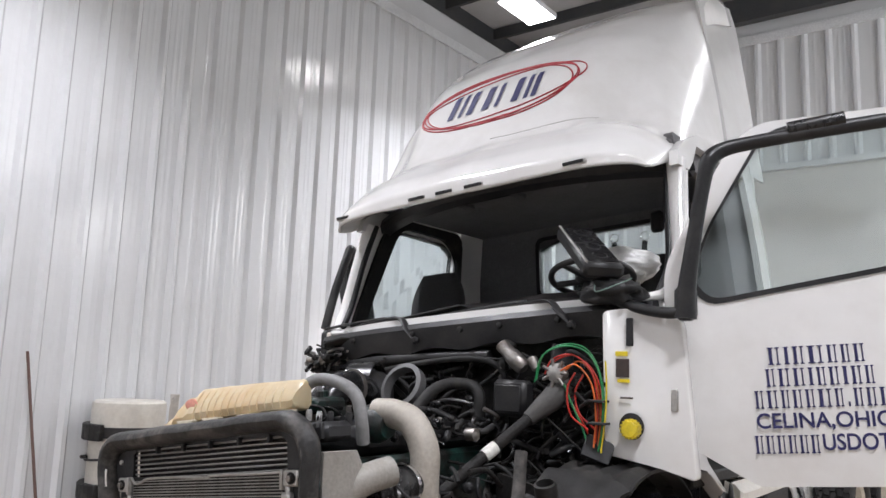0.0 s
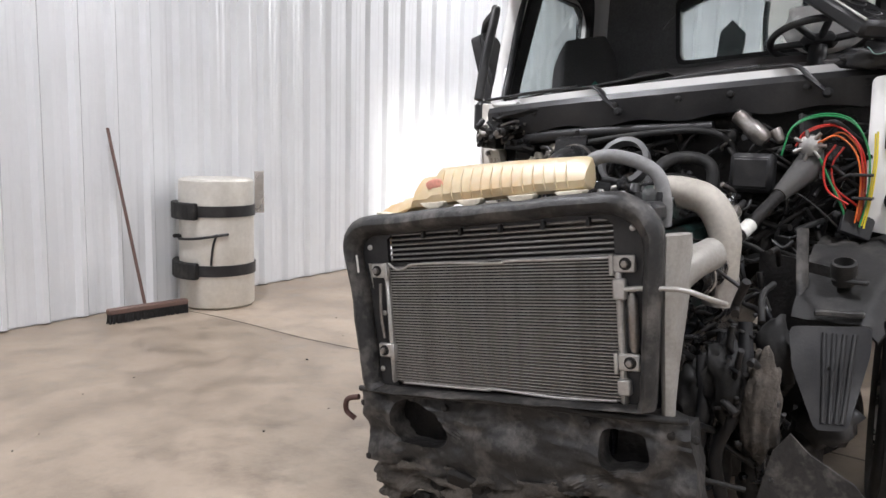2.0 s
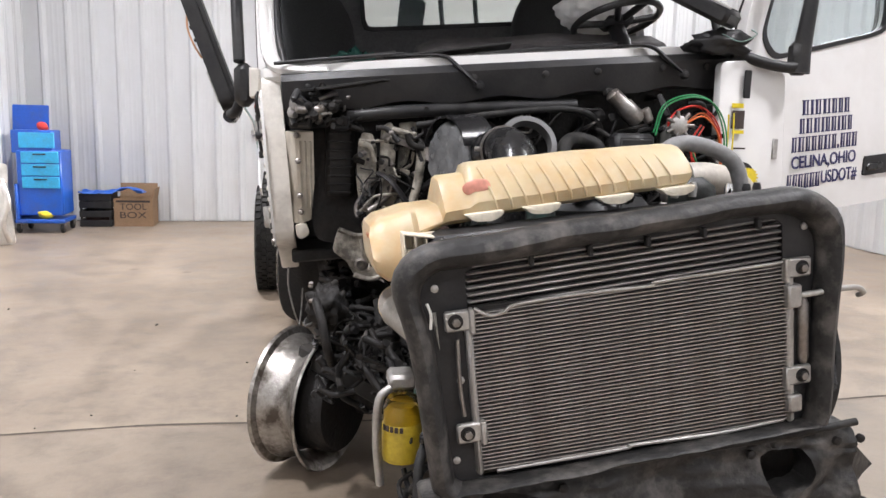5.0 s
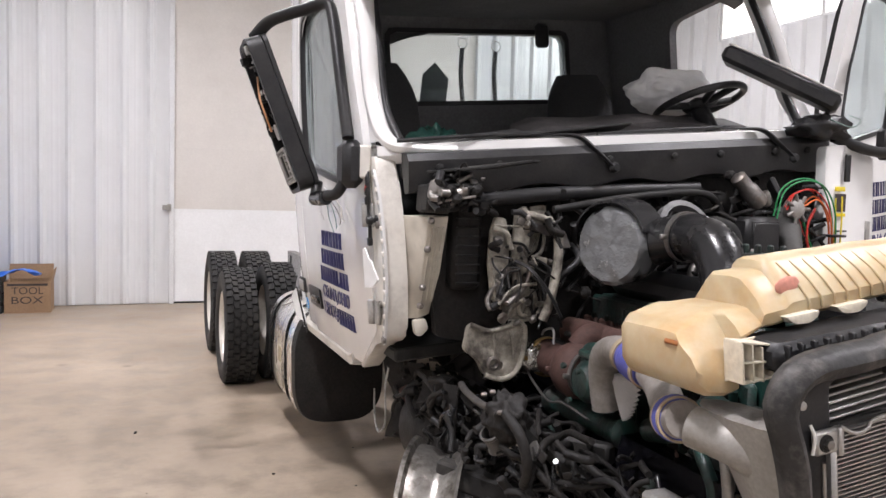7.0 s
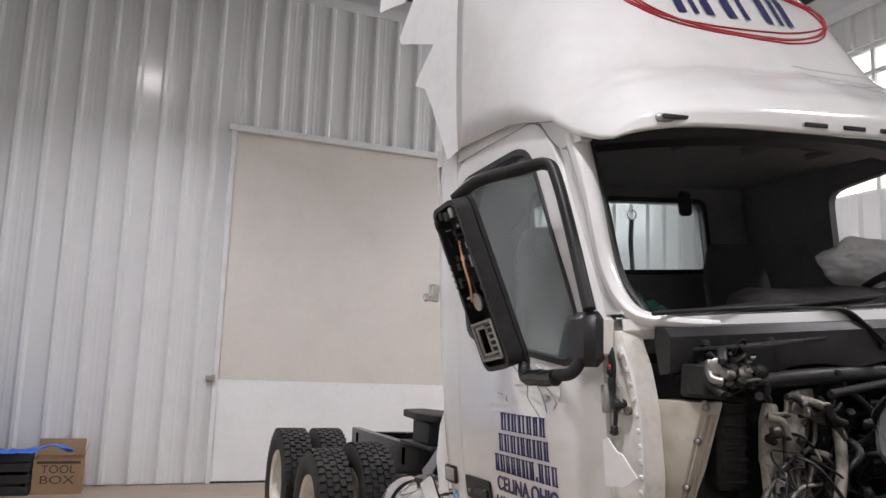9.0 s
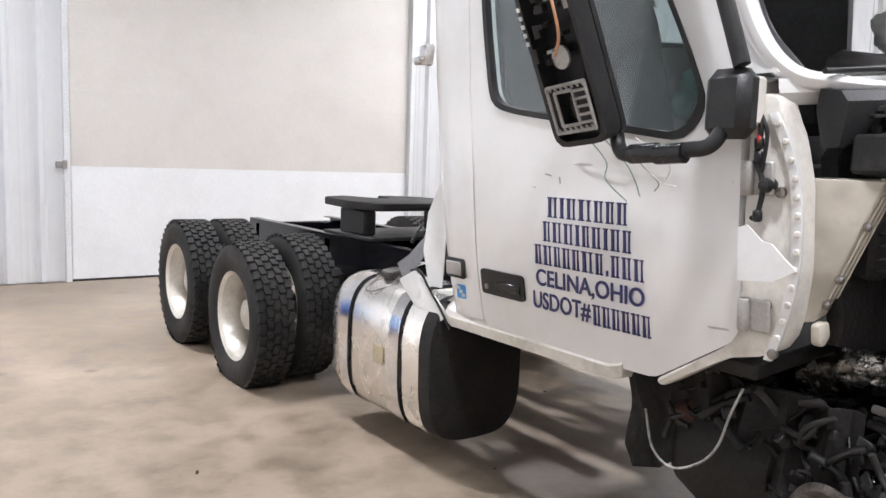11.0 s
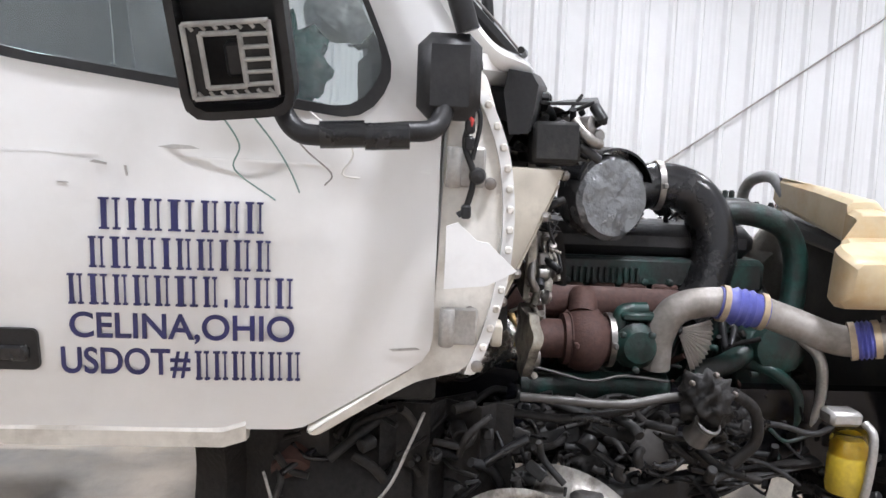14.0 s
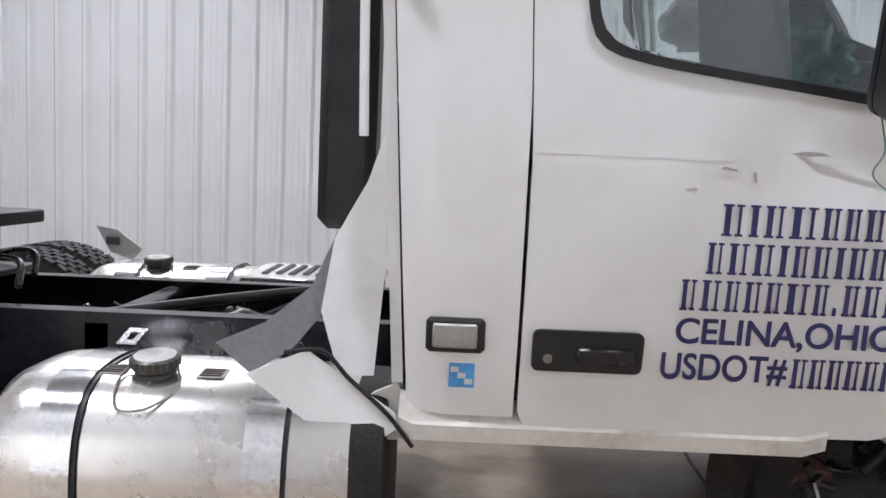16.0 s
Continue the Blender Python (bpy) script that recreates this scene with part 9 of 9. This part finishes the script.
def interior():
    # dashboard remains
    dash_grey = surface("dusty_dash_foam", (0.06, 0.054, 0.054), 0.8, 0, (0.02, 0.019, 0.019), 0.6, 5, 50, 0.3, 0.2)
    bm = bmesh.new()
    add_box(bm, CX, 0.36, 1.82, 2.0, 0.36, 0.18, 0.04)
    dash = part("dashboard", bm, BLACKDIRT, TRUCK, "stripped dark dashboard", LEAN)
    top = [(-0.33, 1.9), (-0.3, 2.0), (-0.2, 2.025), (0.1, 2.015), (0.4, 2.03), (0.75, 2.015), (0.98, 2.0), (1.02, 1.9)]
    part("dash_top", plate(top, 0.2, lambda u, v, w: (u, 0.52 - w * 0.9 + 0.02 * noise.noise(Vector((u * 5, v * 9, w * 8))), v - 0.28 * w + 0.006 * math.sin(u * 23)), 0.012), dash_grey, dash, "torn dusty top of the dashboard", LEAN)
    for k, (a, b) in enumerate((((-0.95, 0.2, 1.9), (-0.45, 0.12, 1.935)), ((-0.5, 0.2, 1.915), (0.1, 0.14, 1.945)))):
        a, b = Vector(a), Vector(b)
        bm = box(0, 0, 0, (b - a).length, 0.11, 0.012, 0.004, (8 - 14 * k, 0, 0))
        for v in bm.verts:
            v.co.z += 0.012 * noise.noise(v.co * 9 + Vector((k, 0, 0)))
        part("dash_strip", bm, BLACKDIRT, dash, "torn black dash strip", LEAN @ at(*((a + b) / 2), (b - a).to_track_quat("X", "Z").to_matrix().to_4x4()))
    # seats
    for x, y in ((-0.8, 0.82), (0.72, 1.3)):
        bm = bmesh.new()
        add_box(bm, x, y - 0.05, 1.42, 0.5, 0.5, 0.2, 0.06)
        seat = part("seat", bm, FABRIC, TRUCK, "black cloth seat", LEAN)
        bm = bmesh.new()
        rings = []
        for i in range(14):
            t = i / 13
            z = 1.5 + 0.86 * t
            hw = 0.25 - 0.02 * t - (0.09 * max(0, (t - 0.72) / 0.28) ** 2)
            hd = 0.075 - 0.02 * t
            yy = y + 0.16 + 0.12 * t
            rings.append([bm.verts.new((x + hw * math.copysign(abs(math.cos(a)) ** 0.5, math.cos(a)), yy + hd * math.copysign(abs(math.sin(a)) ** 0.7, math.sin(a)), z)) for a in [2 * math.pi * k / 20 for k in range(20)]])
        for a, b in zip(rings, rings[1:]):
            for j in range(20):
                bm.faces.new((a[j], a[(j + 1) % 20], b[(j + 1) % 20], b[j]))
        bm.faces.new(rings[0])
        bm.faces.new(rings[-1])
        part("backrest", bm, FABRIC, seat, "black cloth seat back", LEAN)
        part("seat_base", box(x, y, 1.18, 0.4, 0.4, 0.32, 0.03), BLACK, seat, "black seat base", LEAN)
    outline = rounded([(1.28, 1.4), (1.88, 1.4), (1.93, 2.86), (0.6, 2.86), (0.62, 2.70), (1.0, 2.665), (1.26, 2.635)], [0.02, 0.02, 0.02, 0.02, 0.02, 0.02, 0.09], 4)
    part("door_opening_trim", plate(outline, 0.05, on_side(1, 0.06)), HEADLINER, TRUCK, "dark lining round the driver's door opening", LEAN)
    part("belt_guide", box(0.62, 1.84, 2.66, 0.1, 0.05, 0.16, 0.02), BLACK, TRUCK, "black belt guide on the back wall", LEAN)
    # steering wheel with the spent bag over it
    tilt = Matrix.Rotation(radians(-18), 4, "X") @ Matrix.Rotation(radians(-9), 4, "Y")
    m = at(0.66, 0.44, 2.13, tilt)
    bm = bmesh.new()
    prof = [(0.225 + 0.018 * math.cos(2 * math.pi * k / 10), 0.018 * math.sin(2 * math.pi * k / 10)) for k in range(10)]
    add_lathe(bm, prof, 40, True)
    wheel = part("steering_wheel", bm, BLACK, TRUCK, "black steering wheel", m)
    bm = bmesh.new()
    add_box(bm, 0, 0, -0.01, 0.16, 0.13, 0.05, 0.02)
    for a in (0, 180, 250, 290):
        add_tube(bm, [(0.05 * math.cos(radians(a)), 0.05 * math.sin(radians(a)), -0.01), (0.22 * math.cos(radians(a)), 0.22 * math.sin(radians(a)), 0)], 0.018, 10, curved=False)
    part("spokes", bm, BLACK, wheel, "black spokes and boss", m)
    part("steering_column", tube([(0.66, 0.44, 2.1), (0.68, 0.3, 1.92), (0.72, 0.1, 1.7)], 0.045, 14), BLACK, TRUCK, "black steering column")
    crumple((0.68, 0.70, 2.22), (0.25, 0.16, 0.12), 0.25, 1.5, AIRBAG, "airbag", TRUCK, "crumpled white deployed airbag", 5, 5.0)
    # The pale dirt colour here paints the wrap's white highlights as patches.
    crumple((-0.66, 0.78, 1.82), (0.13, 0.12, 0.12), 0.6, 3.0, surface("wrapped_plastic", (0.05, 0.17, 0.14), 0.14, 0, (0.4, 0.5, 0.48), 0.35, 14, 16, 1.0, 0.2, dist=0.03, dirt_edge=(0.55, 0.65)), "plastic_wrap", TRUCK, "crumpled clear green plastic wrap on the seat", 4, 8.0)
    # instrument cluster hanging out over the cowl
    up, low = Vector((0.62, 0.28, 2.37)), Vector((1.03, -0.15, 2.06))
    axis = (low - up).normalized()
    across = Vector((0.72, 0.69, 0)).normalized()
    across = (across - axis * across.dot(axis)).normalized()
    nrm = across.cross(axis)
    if nrm.z < 0:
        nrm = -nrm
    m = Matrix.Identity(4)
    m.col[0][:3], m.col[1][:3], m.col[2][:3] = axis, across, nrm
    m.translation = (up + low) / 2
    bm = box(0, 0, 0, 0.58, 0.2, 0.08, 0.02)
    cl = part("instrument_panel", bm, BLACK, TRUCK, "black instrument panel hanging loose over the cowl", m)
    part("panel_glass", box(0, 0, 0.042, 0.52, 0.15, 0.006, 0.002), HOSE, cl, "glossy black cover glass", m)
    part("cluster_trim", tube([(-0.28, -0.09, 0.042), (0, -0.094, 0.046), (0.28, -0.09, 0.042)], 0.006, 10), CAST, cl, "pale edge trim", m)
    for k in range(4):
        part("dial", lathe([(0.035, 0), (0.04, 0.004), (0.034, 0.006)], 20, True, m=at(-0.18 + 0.12 * k, 0.0, 0.042)), BLACK, cl, "round black dial rim", m)
    part("cluster_wire", tube([(0.95, -0.12, 2.02), (1.0, -0.2, 1.98), (1.1, -0.16, 2.02), (1.12, -0.08, 2.05)], 0.003, 8), TEALWIRE, cl, "thin teal wire")
    crumple((1.0, -0.02, 1.99), (0.14, 0.1, 0.06), 0.6, 2.6, BLACK, "torn_trim", TRUCK, "torn black trim at the cowl's end", 3, 6.0)
    # overhead bits, hanger straps behind the rear window
    for x in (0.02, 0.27):
        bm = tube([(x, 2.12, 2.62), (x - 0.005, 2.12, 2.45), (x + 0.02, 2.12, 2.22)], 0.022, 10, 5, flat=0.7)
        strap = part("hanger_strap", bm, BLACK, TRUCK, "black hose hanger strap behind the cab")
        part("ring", lathe([(0.035 + 0.004 * math.cos(a), 0.004 * math.sin(a)) for a in [2 * math.pi * k / 8 for k in range(8)]], 24, True, m=at(x, 2.12, 2.66, ALONG_Y)), CHROME, strap, "steel ring")
    part("hanger_bar", tube([(-0.45, 2.12, 2.70), (0.6, 2.12, 2.80)], 0.014, 10), CHROME, TRUCK, "steel bar behind the cab")
    part("black_flap", plate([(-0.3, 2.2), (-0.12, 2.2), (-0.1, 2.4), (-0.2, 2.5), (-0.28, 2.42)], 0.02, lambda u, v, w: (u, 2.05 + w, v)), BLACK, TRUCK, "black flap behind the rear window")


def cab_rear_and_torn_panels():
    part("cab_back_duct", box(-0.80, 2.1, 1.95, 0.18, 0.16, 1.3, 0.03), BLACK, TRUCK, "black duct behind the cab")
    part("white_strip", tube([(-0.96, 2.06, 2.5), (-0.93, 2.055, 1.9), (-0.91, 2.05, 1.56)], 0.018, 10, flat=0.5), PRIMER, TRUCK, "white strip behind the cab")

    def bent(outline, thickness, curl, x0, slope=0.0):
        bm = bmesh.new()
        a = [bm.verts.new((x0 + curl * math.sin((y - 1.9) * 5) + slope * (z - 1.2), y, z)) for y, z in outline]
        face = bm.faces.new(a)
        ext = bmesh.ops.extrude_face_region(bm, geom=[face])
        bmesh.ops.translate(bm, vec=(thickness, 0, 0), verts=[v for v in ext["geom"] if isinstance(v, bmesh.types.BMVert)])
        return bm
    part("torn_side_panel", bent([(1.925, 1.98), (1.95, 1.66), (2.02, 1.44), (2.1, 1.29), (2.13, 1.1), (2.08, 0.93), (1.99, 0.93), (1.97, 1.2), (1.965, 1.45)], 0.006, -0.04, -1.02), PRIMER, TRUCK, "torn white side fairing panel")
    part("torn_side_panel", bent([(2.1, 1.30), (2.16, 1.16), (2.28, 1.06), (2.41, 1.0), (2.31, 0.925), (2.2, 1.0), (2.12, 1.1)], 0.006, -0.05, -0.985, 0.1), surface("grey_panel_back", (0.2, 0.2, 0.21), 0.5), TRUCK, "grey underside of the torn fairing")
    part("torn_side_panel", bent([(2.32, 0.93), (2.16, 1.0), (1.93, 0.84), (1.92, 0.80), (2.03, 0.715)], 0.006, -0.02, -1.06), PRIMER, TRUCK, "dirty torn white fairing piece")
    part("torn_side_panel", bent([(1.93, 0.9), (2.1, 0.82), (2.02, 0.74), (1.86, 0.75)], 0.02, 0.02, -1.0), PAINTIN, TRUCK, "bent dirty white corner piece")
    part("loose_wire", tube([(-1.07, 2.22, 0.99), (-1.08, 2.12, 1.0), (-1.075, 2.05, 0.93), (-1.07, 1.95, 0.84), (-1.06, 1.88, 0.75)], 0.006, 10), GREASE, TRUCK, "loose dark wire")
    bm = box(-1.17, 1.98, 2.03, 0.06, 0.05, 0.1, 0.01, (10, 0, 0))
    add_lathe(bm, [(0.02, 0), (0.024, 0.02), (0.012, 0.03)], 14, m=at(-1.2, 1.99, 2.0, ALONG_X.inverted()))
    part("rear_bracket", bm, CHROME, TRUCK, "bent bright bracket on the cab's rear edge")
    # mudflap and far guard by the rear tyres
    part("torn_mudflap", plate([(3.45, 1.0), (3.58, 1.1), (3.70, 1.12), (3.62, 0.98), (3.5, 0.94)], 0.01, lambda u, v, w: (1.1 + w, u, v)), CAST, TRUCK, "bent grey mudflap piece")
    part("flap_mark", plate([(3.57, 1.02), (3.64, 1.02), (3.64, 1.06), (3.57, 1.06)], 0.003, lambda u, v, w: (1.095 - w, u, v)), INK, TRUCK, "dark mark on the mudflap")
    clutter("frame_clutter", "air lines and valves between the frame rails", (-0.38, 2.3, 0.7), (0.38, 3.4, 0.88), 60, 51, [BLACK, HOSE, GREASE, STEEL], (0.03, 0.1), 0.6)
    # a crane rope on the east wall
    tagged(link_mesh("wall_cable", tube([(EAST - 0.05, -2.2, 1.2), (EAST - 0.05, -3.2, 1.9), (EAST - 0.05, -5.6, 3.6), (EAST - 0.05, -7.5, 4.95)], 0.012, 10, curved=False), STEEL), "taut steel cable along the wall", "cable", kind="structure")


engine()
firewall_things()
front_axle()
mirror_passenger()
mirror_driver()
interior()
cab_rear_and_torn_panels()
